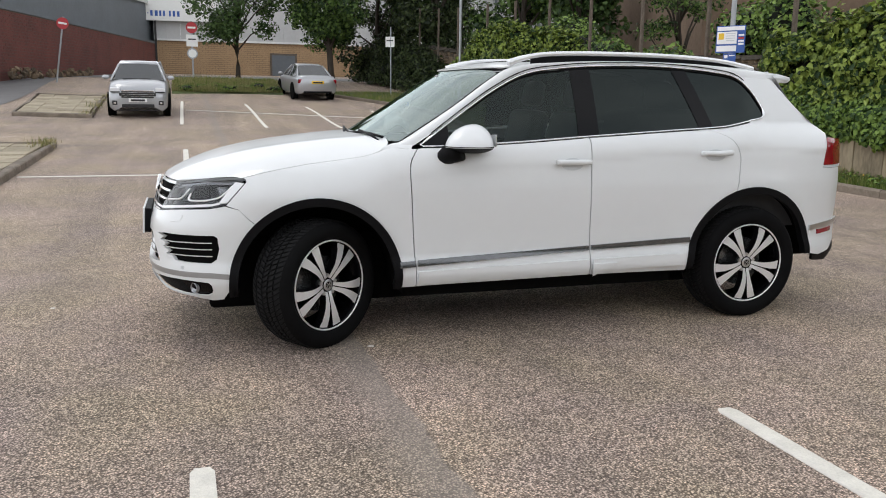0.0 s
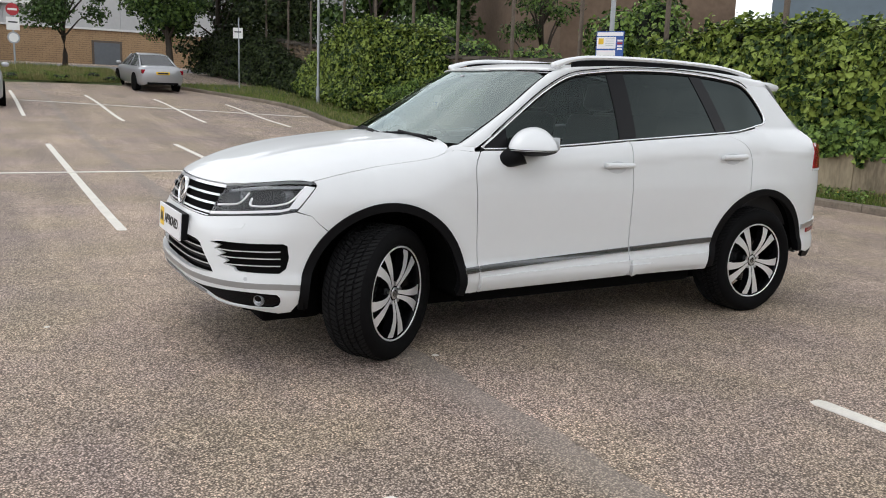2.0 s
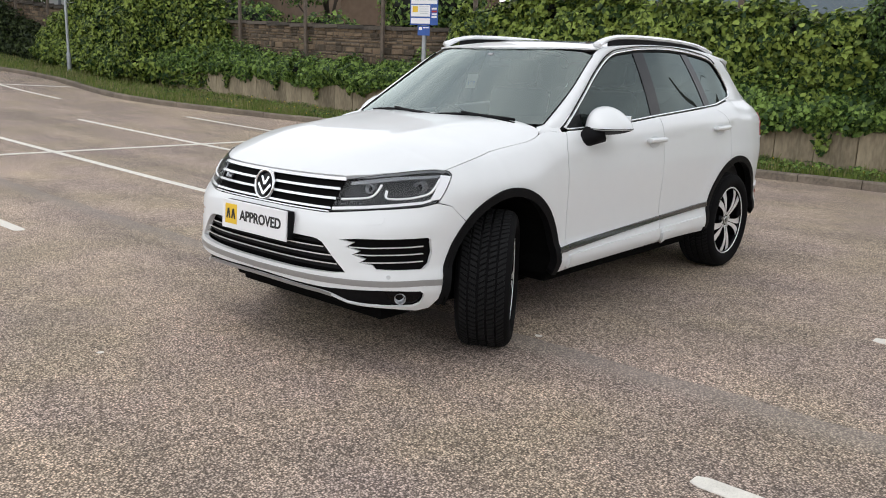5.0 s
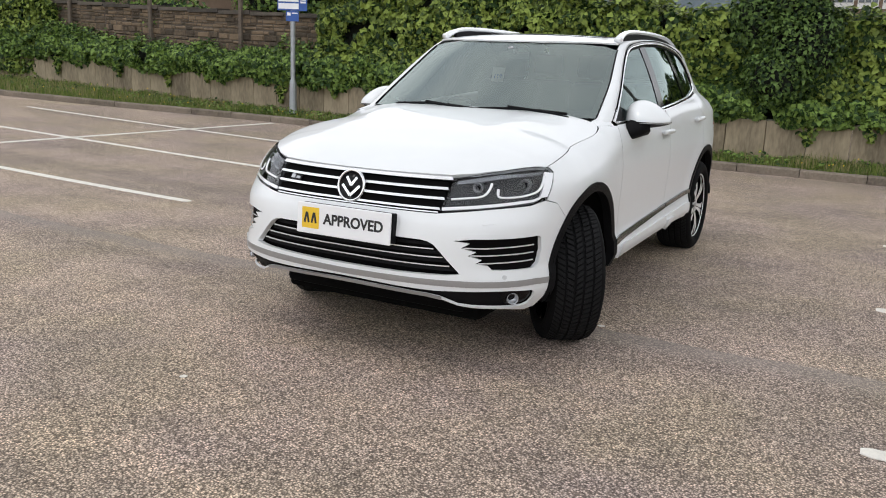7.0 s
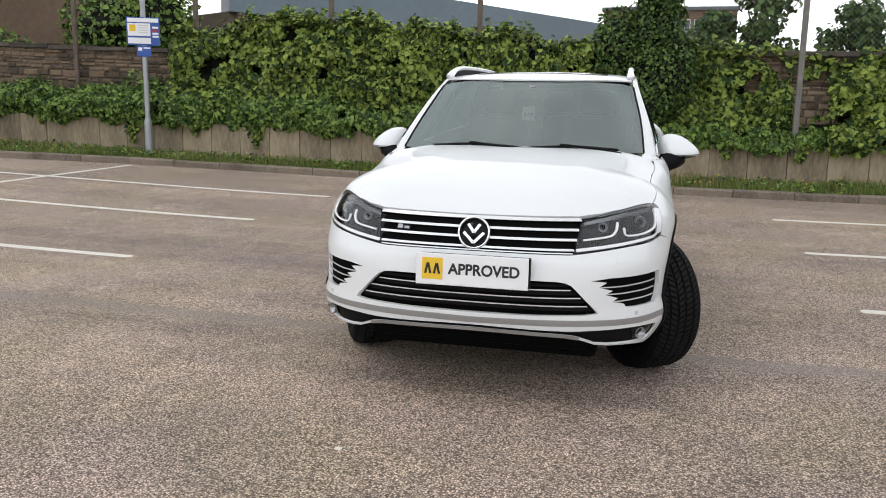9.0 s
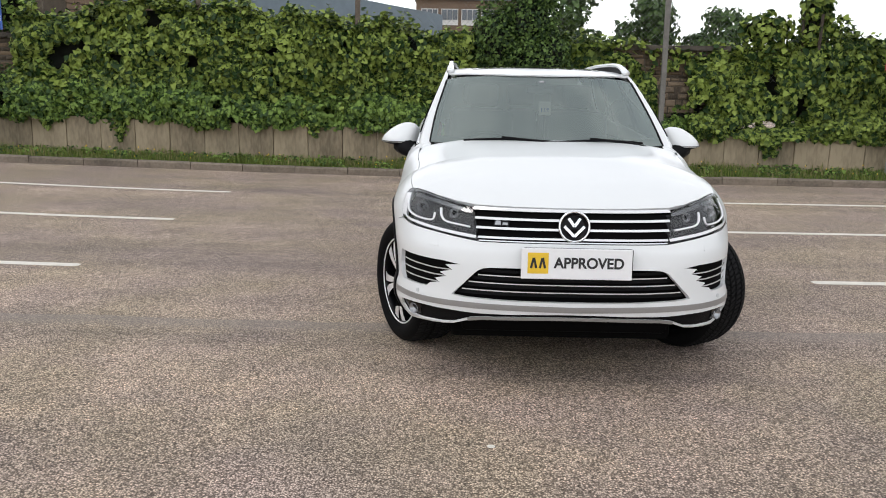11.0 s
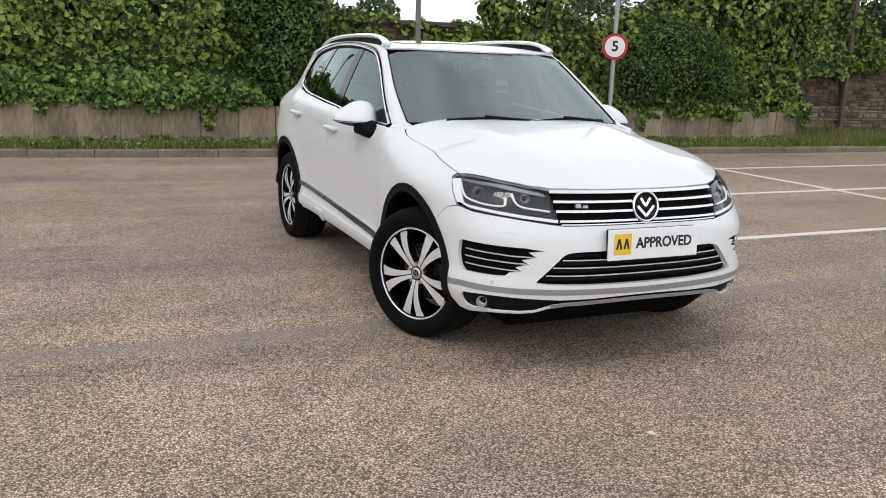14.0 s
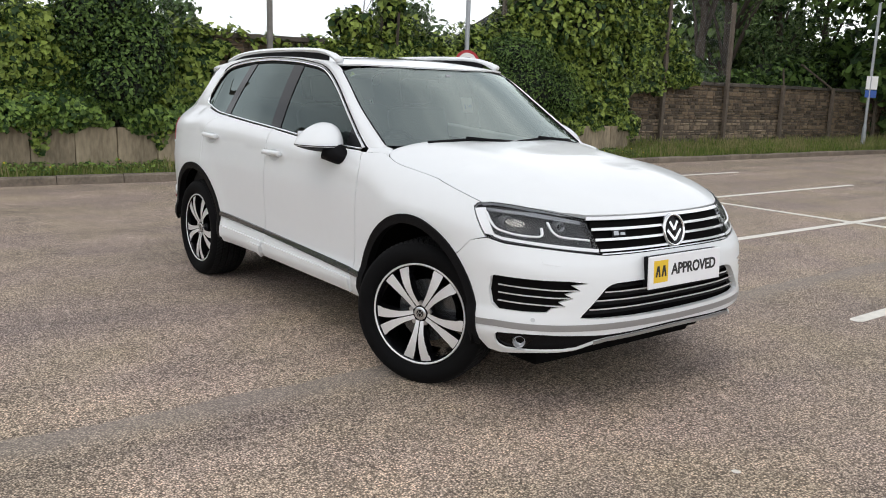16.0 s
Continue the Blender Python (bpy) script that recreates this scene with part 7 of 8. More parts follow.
# car park notice
inf = thing("notice_board", "blue and white car park notice board on a grey steel pole", "sign", m=pose(-8.2, -8.75, ground_z(-8.75) + 0.14, 0, 0, 28))
pole(inf, 0.05, 6.0)
plate_part("notice_panel", 0.60, 0.52, SIGNBLUE, inf, pose(0.055, 0, 2.33), "blue notice panel")
plate_part("notice_header", 0.56, 0.075, CARD, inf, pose(0.0615, 0, 2.535), "white header strip")
plate_part("notice_body", 0.41, 0.235, CARD, inf, pose(0.0615, -0.075, 2.36), "white text area")
plate_part("notice_square", 0.11, 0.12, SIGNYELLOW, inf, pose(0.068, -0.19, 2.39), "yellow symbol square", 0.003)
for k in range(4):
    plate_part("notice_bar", 0.20 - 0.03 * (k % 2), 0.012, CLADPALE, inf, pose(0.068, 0.0, 2.44 - 0.045 * k), "unreadable text bar", 0.003)
for k in range(6):
    plate_part("notice_patch", 0.11, 0.036, (SIGNBLUE, CARD, SIGNRED, CARD, CARD, SIGNBLUE)[k], inf, pose(0.0615, 0.22, 2.46 - 0.056 * k), "small symbol patch", 0.006)
plate_part("notice_footer", 0.41, 0.11, CARD, inf, pose(0.0615, -0.075, 2.155), "white footer strip")
plate_part("small_plate", 0.26, 0.20, SIGNBLUE, inf, pose(0.055, 0, 1.96), "small blue plate")
plate_part("small_plate_bar", 0.07, 0.06, CARD, inf, pose(0.0615, -0.07, 2.0), "white symbol patch", 0.003)
plate_part("small_plate_bar", 0.12, 0.022, CARD, inf, pose(0.0615, 0.05, 2.02), "unreadable text bar", 0.003)
# lamp post and other posts
lp = thing("lamp_post", "slim galvanised lamp post standing in the verge", "lamp post", m=pose(-7.75, -24.4, ground_z(-24.4) + 0.05))
pole(lp, 0.05, 8.0)
bm = bmesh.new()
box(bm, (0, -0.12, 7.95), (0.7, 0.12, 8.05), 0.03)
part("lantern", bm, GALV, lp, "flat lamp head")
ps = thing("small_sign_post", "thin post with a small white sign by the far kerb", "sign", m=pose(-6.9, -31.8, ground_z(-31.8) + 0.1))
pole(ps, 0.03, 3.0, False)
plate_part("sign_plate", 0.42, 0.45, SIGNWHITE, ps, pose(0.035, 0, 2.35, 0, 0, 60), "white sign plate")
plate_part("sign_bar", 0.3, 0.05, SIGNBLACK, ps, pose(0.05, 0.008, 2.4, 0, 0, 60), "unreadable text bar", 0.002)
p2 = thing("small_sign_post", "thin post with a white and blue sign on the grass", "sign", m=pose(-8.0, 23.2, 0.1))
pole(p2, 0.045, 4.4)
plate_part("sign_plate", 0.34, 0.40, SIGNWHITE, p2, pose(0.05, 0, 2.0, 0, 0, -45), "white sign plate")
plate_part("sign_plate", 0.34, 0.22, SIGNBLUE, p2, pose(0.05, 0, 1.66, 0, 0, -45), "blue lower plate")


def no_entry(x, y, z, lean, extra):
    s = thing("no_entry_sign", "red no-entry sign on a grey post" + (" with white plates below" if extra else " leaning over"), "road sign", m=pose(x, y, z, lean, 0, 90))
    pole(s, 0.04, 3.3, False)
    disc("sign_face", 0.26, SIGNRED, s, pose(0.045, 0, 3.0), "red disc")
    plate_part("sign_bar", 0.36, 0.085, SIGNWHITE, s, pose(0.051, 0, 3.0), "white bar", 0.004)
    if extra:
        plate_part("sign_plate", 0.52, 0.55, SIGNWHITE, s, pose(0.045, 0, 2.40), "white plate")
        plate_part("sign_bar", 0.36, 0.06, SIGNBLACK, s, pose(0.053, 0, 2.46), "unreadable text bar", 0.002)
        disc("sign_rim", 0.25, GALV, s, pose(0.045, 0, 1.80), "grey rim")
        disc("sign_face", 0.19, SIGNWHITE, s, pose(0.052, 0, 1.80), "white face")


no_entry(1.63, -36.8, ground_z(-36.8) - 0.33, 0, True)
no_entry(7.75, -37.0, ground_z(-37) - 0.30, -9, False)

# ---- paved islands with kerbs ----
FLAG = mat("paving flag", (0.42, 0.36, 0.26), 0.9, var=0.4, scale=3, bump=0.3, color2=(0.27, 0.23, 0.16), objr=0.4)


def island(label, corners, nx_, ny_):
    isl = tagged(new("traffic_island"), label, "traffic island", kind="structure")
    P = [Vector((*c, 0)) for c in corners]

    def at(u, v):
        q = P[0] * (1 - u) * (1 - v) + P[1] * u * (1 - v) + P[2] * u * v + P[3] * (1 - u) * v
        return Vector((q.x, q.y, ground_z(q.y)))

    N = 14
    for e in range(4):
        for k in range(N):
            a, b = P[e].lerp(P[(e + 1) % 4], k / N), P[e].lerp(P[(e + 1) % 4], (k + 1) / N)
            c = (P[0] + P[1] + P[2] + P[3]) / 4
            v = []
            for q in (a, b):
                inn = q + (c - q).normalized() * 0.16
                for w, h in ((q, -0.1), (q, 0.10), (q.lerp(inn, 0.15), 0.12), (inn, 0.12), (inn, -0.1)):
                    v.append((w.x, w.y, ground_z(w.y) + h))
            link_mesh("kerb_stone", v, [(j, j + 5, (j + 1) % 5 + 5, (j + 1) % 5) for j in range(5)] + [(0, 1, 2, 3, 4), (9, 8, 7, 6, 5)], KERB, isl)
    for i in range(nx_):
        for j in range(ny_):
            g = 0.012
            u0, u1, v0, v1 = 0.05 + 0.9 * i / nx_ + g / 4, 0.05 + 0.9 * (i + 1) / nx_ - g / 4, 0.03 + 0.94 * j / ny_ + g / 4, 0.03 + 0.94 * (j + 1) / ny_ - g / 4
            top = [at(u0, v0), at(u1, v0), at(u1, v1), at(u0, v1)]
            dz = random.uniform(0.095, 0.115)
            v = [q + Vector((0, 0, dz)) for q in top] + [q + Vector((0, 0, 0.02)) for q in top]
            link_mesh("paving_flag", v, [(0, 1, 2, 3), (0, 4, 5, 1), (1, 5, 6, 2), (2, 6, 7, 3), (3, 7, 4, 0)], FLAG, isl)


island("raised island of mossy paving flags behind a kerb", [(4.72, -6.2), (8.4, -5.6), (8.6, -13.6), (4.72, -13.5)], 6, 12)
island("small raised island of weedy paving flags", [(4.75, -21.2), (7.0, -21.8), (7.6, -30.5), (5.0, -29.6)], 4, 12)
grass("island_weeds", "dry weeds along the island kerbs", lambda r: (lambda y: (4.9 + r.normal(0, 0.15), y, ground_z(y) + 0.1))(float(r.choice([-12.9, -13.3, -21.6, -24, -27, -29.4])) + r.normal(0, 0.3)), 500, 0.15, DRYGRASS, 9)

# ---- far road, bank and buildings ----
ASPH = mat("road asphalt", (0.17, 0.165, 0.165), 0.85, var=0.25, scale=1.5, bump=0.2)
rv = [(x, y_, ground_z(y_) + 0.012) for y_ in np.linspace(-52, -43, 6) for x in (-40, -20, 0, 12, 40)]
tagged(link_mesh("road", rv, [(j * 5 + i, j * 5 + i + 1, j * 5 + i + 6, j * 5 + i + 5) for j in range(5) for i in range(4)], ASPH), "grey asphalt side road past the warehouses", "road", kind="structure")
rv = [(5.0 + (x - 5), y_, ground_z(y_) + 0.012) for y_ in np.linspace(-42.9, -17, 14) for x in (8.0, 11.0, 30.0)]
tagged(link_mesh("road_side", rv, [(j * 3 + i, j * 3 + i + 1, j * 3 + i + 4, j * 3 + i + 3) for j in range(13) for i in range(2)], ASPH), "grey asphalt access road beside the islands", "road", kind="structure")
for y_ in (-31.0, -31.6):
    bay_line([(8.6, y_ - 1), (13.5, y_ - 1.4)], 0.25)
# planted bank
bank = []
for i in range(17):
    t = i / 16
    x = 2.6 - 4.7 * t
    yb = -32.6 - 0.4 * math.sin(t * 3)
    for k, (dy, h) in enumerate(((0.5, 0.0), (0.4, 0.06), (-0.6, 0.24), (-2.5, 0.30), (-5.5, 0.25))):
        bank.append((x, yb + dy, ground_z(yb + dy) + h))
tagged(link_mesh("bank", bank, [(i * 5 + k, i * 5 + k + 1, i * 5 + 6 + k, i * 5 + 5 + k) for i in range(16) for k in range(4)], SOIL, smooth=True), "low planted earth bank at the end of the car park", "bank", kind="structure")
grass("bank_grass", "long rough grass and weeds covering the bank", lambda r: (lambda t, d: (2.6 - 4.7 * t, -32.4 - d, ground_z(-32.4 - d) + 0.08 + 0.20 * min(1, d / 0.8)))(r.random(), 4.0 * r.random() ** 1.6), 13000, 0.20, DRYGRASS, 10)
grass("bank_green", "green weeds on the bank", lambda r: (lambda t, d: (2.6 - 4.7 * t, -32.4 - d, ground_z(-32.4 - d) + 0.08 + 0.20 * min(1, d / 0.8)))(r.random(), 4.0 * r.random() ** 1.6), 9000, 0.17, GRASS, 12)

shrub("rough weeds and white-flowering herbs covering the low bank", [(2.0 - 0.62 * k, -32.7 - 0.3 * (k % 3), ground_z(-33) + 0.18, 0.45, 0.5, 0.14 + 0.07 * (k % 3)) for k in range(7)], 2600, 0.07, BRAMBLE, 16, 0.6, "weeds")
BUFF = mat("buff brick", (0.43, 0.29, 0.165), 0.9, var=0.3, scale=1.2, color2=(0.32, 0.21, 0.12), bump=0.2)
REDB = mat("dark red brick", (0.17, 0.055, 0.042), 0.9, var=0.4, scale=1.0, color2=(0.09, 0.032, 0.027), bump=0.2)
BROWNB = mat("brown brick", (0.21, 0.145, 0.10), 0.9, var=0.3, scale=0.8, color2=(0.14, 0.095, 0.065), bump=0.2)
CLADW = mat("white cladding", (0.50, 0.505, 0.50), 0.6, var=0.12, scale=0.6)
CLADG = mat("grey cladding", (0.13, 0.145, 0.16), 0.6, var=0.2, scale=0.6)
CLADB = mat("blue grey fascia", (0.16, 0.21, 0.25), 0.6, var=0.2, scale=0.5)
WINP = mat("far window glass", (0.10, 0.12, 0.14), 0.08, var=0.2)
WINF = mat("white window frame", (0.7, 0.7, 0.68), 0.6, var=0.08)


def brick_courses(bm, p0, p1, z0, z1, course, length, proud, gap=0.012):
    """Brick faces laid in courses on a wall line."""
    p0, p1 = Vector(p0), Vector(p1)
    L = (p1 - p0).length
    d = (p1 - p0).normalized()
    n = Vector((-d.y, d.x, 0)) * proud
    V, F = [], []
    c = 0
    z = z0
    while z < z1 - 0.01:
        s = -length / 2 * (c % 2)
        while s < L:
            a, b = max(s + gap, 0), min(s + length - gap, L)
            if b > a:
                o = len(V)
                for t, zz in ((a, z + gap), (b, z + gap), (b, min(z + course, z1) - gap), (a, min(z + course, z1) - gap)):
                    q = p0 + d * t
                    V.append((q.x + n.x, q.y + n.y, zz))
                for t, zz in ((a, z + gap), (b, z + gap), (b, min(z + course, z1) - gap), (a, min(z + course, z1) - gap)):
                    q = p0 + d * t
                    V.append((q.x, q.y, zz))
                F += [(o, o + 1, o + 2, o + 3), (o + 4, o + 5, o + 1, o), (o + 3, o + 2, o + 6, o + 7), (o + 5, o + 6, o + 2, o + 1), (o + 4, o, o + 3, o + 7)]
            s += length
        z += course
        c += 1
    return V, F


def slab(name, p0, p1, z0, z1, thick, material, parent, label="", back=None):
    """An upright wall between two points, thick towards its back."""
    p0, p1 = Vector((*p0, 0)), Vector((*p1, 0))
    d = (p1 - p0).normalized()
    n = Vector((d.y, -d.x, 0)) * thick
    v = [(q.x, q.y, z) for z in (z0, z1) for q in (p0, p1, p1 + n, p0 + n)]
    return link_mesh(name, v, [(0, 1, 5, 4), (1, 2, 6, 5), (2, 3, 7, 6), (3, 0, 4, 7), (4, 5, 6, 7), (3, 2, 1, 0)], material, parent, label)


# white warehouse with a buff brick base
wh = thing("warehouse", "large white-clad warehouse on a buff brick base", "building")
slab("brick_base", (-26, -62.5), (4.0, -62.5), 2.0, 5.45, 6, MORTAR, wh, "brick wall core")
V, F = brick_courses(None, (-26, -62.5, 0), (4.0, -62.5, 0), 2.2, 5.4, 0.15, 0.45, 0.012, 0.007)
tagged(link_mesh("brickwork", V, F, BUFF, wh, "buff brickwork"), kind="stuff")
for k in range(31):
    x = -26 + k * 0.97
    slab("cladding_sheet", (x, -62.46 + 0.03 * (k % 2)), (x + 0.96, -62.46 + 0.03 * (k % 2)), 5.45, 12.5, 5.5, CLADW, wh)
slab("flashing", (-26, -62.3), (4.0, -62.3), 5.38, 5.52, 0.3, WINF, wh, "pale flashing strip")
slab("steel_door", (-6.5, -62.35), (-4.7, -62.35), 2.8, 4.5, 0.2, CLADG, wh, "grey steel shutter")
slab("door_frame", (-6.65, -62.4), (-4.55, -62.4), 2.8, 4.65, 0.1, OLDSTEEL, wh, "dark door frame")
slab("downpipe", (3.85, -62.2), (4.0, -62.2), 2.6, 12.5, 0.15, SIGNBLACK, wh, "black downpipe")
brd = thing("company_board", "white company sign board with dark blue lettering bars", "sign", m=pose(2.55, -61.9, 7.75))
bm = bmesh.new()
box(bm, (-3.4, -0.1, -0.95), (3.6, 0.0, 0.95), 0.02)
part("board", bm, SIGNWHITE, brd)
for k, (xa, wd) in enumerate(((2.85, 0.42), (2.3, 0.42), (1.72, 0.46), (1.25, 0.2), (0.8, 0.42), (0.2, 0.5), (-0.3, 0.36), (-0.75, 0.36), (-1.5, 0.34), (-2.0, 0.4), (-2.55, 0.44))):
    xa = 2.75 + (xa - 2.85) * 0.57
    bm = bmesh.new()
    box(bm, (xa - wd * 0.20, 0.0, -0.62 if wd > 0.25 else -0.45), (xa + wd * 0.20, 0.02, -0.22 if wd > 0.25 else -0.39), 0.0)
    part("letter_bar", bm, SIGNBLUE, brd, "dark blue bar in place of a letter")
# dark cladding unit behind a red brick wall
un = thing("industrial_unit", "dark grey clad industrial unit with a pale sloping roof", "building")
for k in range(22):
    a, b = k / 20, (k + 1) / 20
    pa, pb = (11.5 - 7.0 * a, -33.0 - 29.0 * a), (11.5 - 7.0 * b, -33.0 - 29.0 * b)
    slab("cladding_sheet", pa, pb, 4.2 + 0.8 * a, 7.3 + 0.9 * a, -5, CLADG, un)
rf = [(11.3, -33, 7.3), (4.3, -62, 8.2), (9.5, -64, 11.5), (22, -33, 11.0)]
link_mesh("roof", rf + [(x, y_, z - 0.2) for x, y_, z in rf], [(0, 1, 2, 3), (7, 6, 5, 4), (0, 4, 5, 1), (1, 5, 6, 2), (2, 6, 7, 3), (3, 7, 4, 0)], CLADW, un, "pale sheet roof")
bw = tagged(new("wall_red_brick"), "dark red brick boundary wall along the side road", "wall", kind="structure")
slab("wall_core", (11.2, -32.0), (3.6, -64.1), 1.2, 5.15, -0.35, MORTAR, bw)
V, F = brick_courses(None, (11.2, -32.0, 0), (3.6, -64.1, 0), 1.4, 5.1, 0.15, 0.45, -0.012, 0.007)
tagged(link_mesh("brickwork", V, F, REDB, bw, "dark red brickwork"), kind="stuff")
slab("coping", (11.15, -32.0), (3.55, -64.1), 5.15, 5.3, -0.45, CLADG, bw, "dark coping")
rr = random.Random(3)
bm = bmesh.new()
for k in range(130):
    t = rr.uniform(0.15, 0.5)
    s_ = rr.uniform(0.03, 0.13)
    box(bm, (-s_, -s_, -s_), (s_, s_, s_), 0.03, Matrix.Translation((10.6 - 7.1 * t, -32 - 30 * t, 1.95 + 0.9 * t + rr.random() ** 2 * 0.34)) @ Euler((rr.random() * 3, rr.random() * 3, 0)).to_matrix().to_4x4())
tagged(part("rubble", bm, STONEJ), "heap of rubble at the foot of the brick wall", "rubble", kind="stuff")

# buildings behind the hedge
bb = thing("brick_building", "long low brown brick building with a blue-grey fascia", "building")
pA, pB = (-30.0, -1.0), (-15.5, -10.6)
pM = ((pA[0] + pB[0]) / 2, (pA[1] + pB[1]) / 2)
for qa, qb, zt_ in ((pB, pM, 3.75), (pM, pA, 3.55)):
    slab("wall", qa, qb, 0, zt_, -8, MORTAR, bb)
    for side_ in (-0.03, 0.03):
        V, F = brick_courses(None, (*qa, 0), (*qb, 0), 1.2, zt_ - 0.1, 0.15, 0.45, side_)
        tagged(link_mesh("brickwork", V, F, BROWNB, bb, "brown brickwork"), kind="stuff")
fv = [(q[0] + dx, q[1] - 0.1 + dy, z) for q, z0_, z1_ in ((pB, 3.70, 4.95), (pA, 3.30, 4.45)) for dx, dy, z in ((0.25, 0, z0_), (0.25, 0, z1_), (-7.5, -4.5, z1_), (-7.5, -4.5, z0_))]
link_mesh("fascia", fv, [(0, 4, 5, 1), (1, 5, 6, 2), (2, 6, 7, 3), (3, 7, 4, 0), (0, 1, 2, 3), (7, 6, 5, 4)], CLADB, bb, "blue-grey fascia")
bb2 = thing("brick_building", "tall windowless brown wall of a works building", "building")
slab("wall", (-12.8, -16.6), (-17.0, -31.0), 0.5, 8.5, 6, BROWNB, bb2)
slab("parapet", (-12.7, -16.5), (-16.9, -31.0), 8.5, 8.8, 6.2, CLADG, bb2, "grey parapet")
wb = thing("white_building", "white rendered building with a fire escape pipe", "building")
slab("wall", (-16.5, -47.5), (-24.0, -43.0), 2, 11, -6, CLADW, wb)
for k in range(3):
    slab("pipe", (-17.5 - 2.4 * k, -46.75 + 1.42 * k), (-17.62 - 2.4 * k, -46.68 + 1.42 * k), 2, 11, 0.12, CLADG, wb, "grey pipe")
sc = thing("school_building", "distant three-storey brick building with white window bands", "building")
slab("wall", (-75, -4.2), (-75, 7.6), 0, 9.4, -12, BROWNB, sc)
slab("roof_edge", (-74.7, -4.4), (-74.7, 7.8), 9.4, 9.7, -12.5, CLADG, sc, "dark roof edge")
for row, z0 in enumerate((7.1, 4.6)):
    for k in range(6):
        ya = -3.7 + 1.9 * k
        wnd = slab("window", (-74.9, ya), (-74.9, ya + 1.6), z0, z0 + 1.5, -0.2, WINF, sc)
        for q in range(3):
            slab("pane", (-74.82, ya + 0.08 + q * 0.51), (-74.82, ya + 0.50 + q * 0.51), z0 + 0.5, z0 + 1.42, -0.1, WINP, wnd)
# lattice tower far away
tw = thing("pylon", "distant grey lattice electricity pylon", "pylon", m=pose(-150, 96, 0))
bm = bmesh.new()
for s1 in (1, -1):
    for s2 in (1, -1):
        tube(bm, [(3 * s1, 3 * s2, 0), (0.5 * s1, 0.5 * s2, 34)], 0.16, 4)
    for z in range(4, 34, 4):
        w = 3 - 2.5 * z / 34
        tube(bm, [(-w, w * s1, z), (w, w * s1, z + 3.4)], 0.1, 4)
        tube(bm, [(w * s1, -w, z), (w * s1, w, z + 3.4)], 0.1, 4)
for z in (22, 27, 32):
    tube(bm, [(0, -6, z), (0, 0, z + 1), (0, 6, z)], 0.15, 4)
part("lattice", bm, GALV, tw)


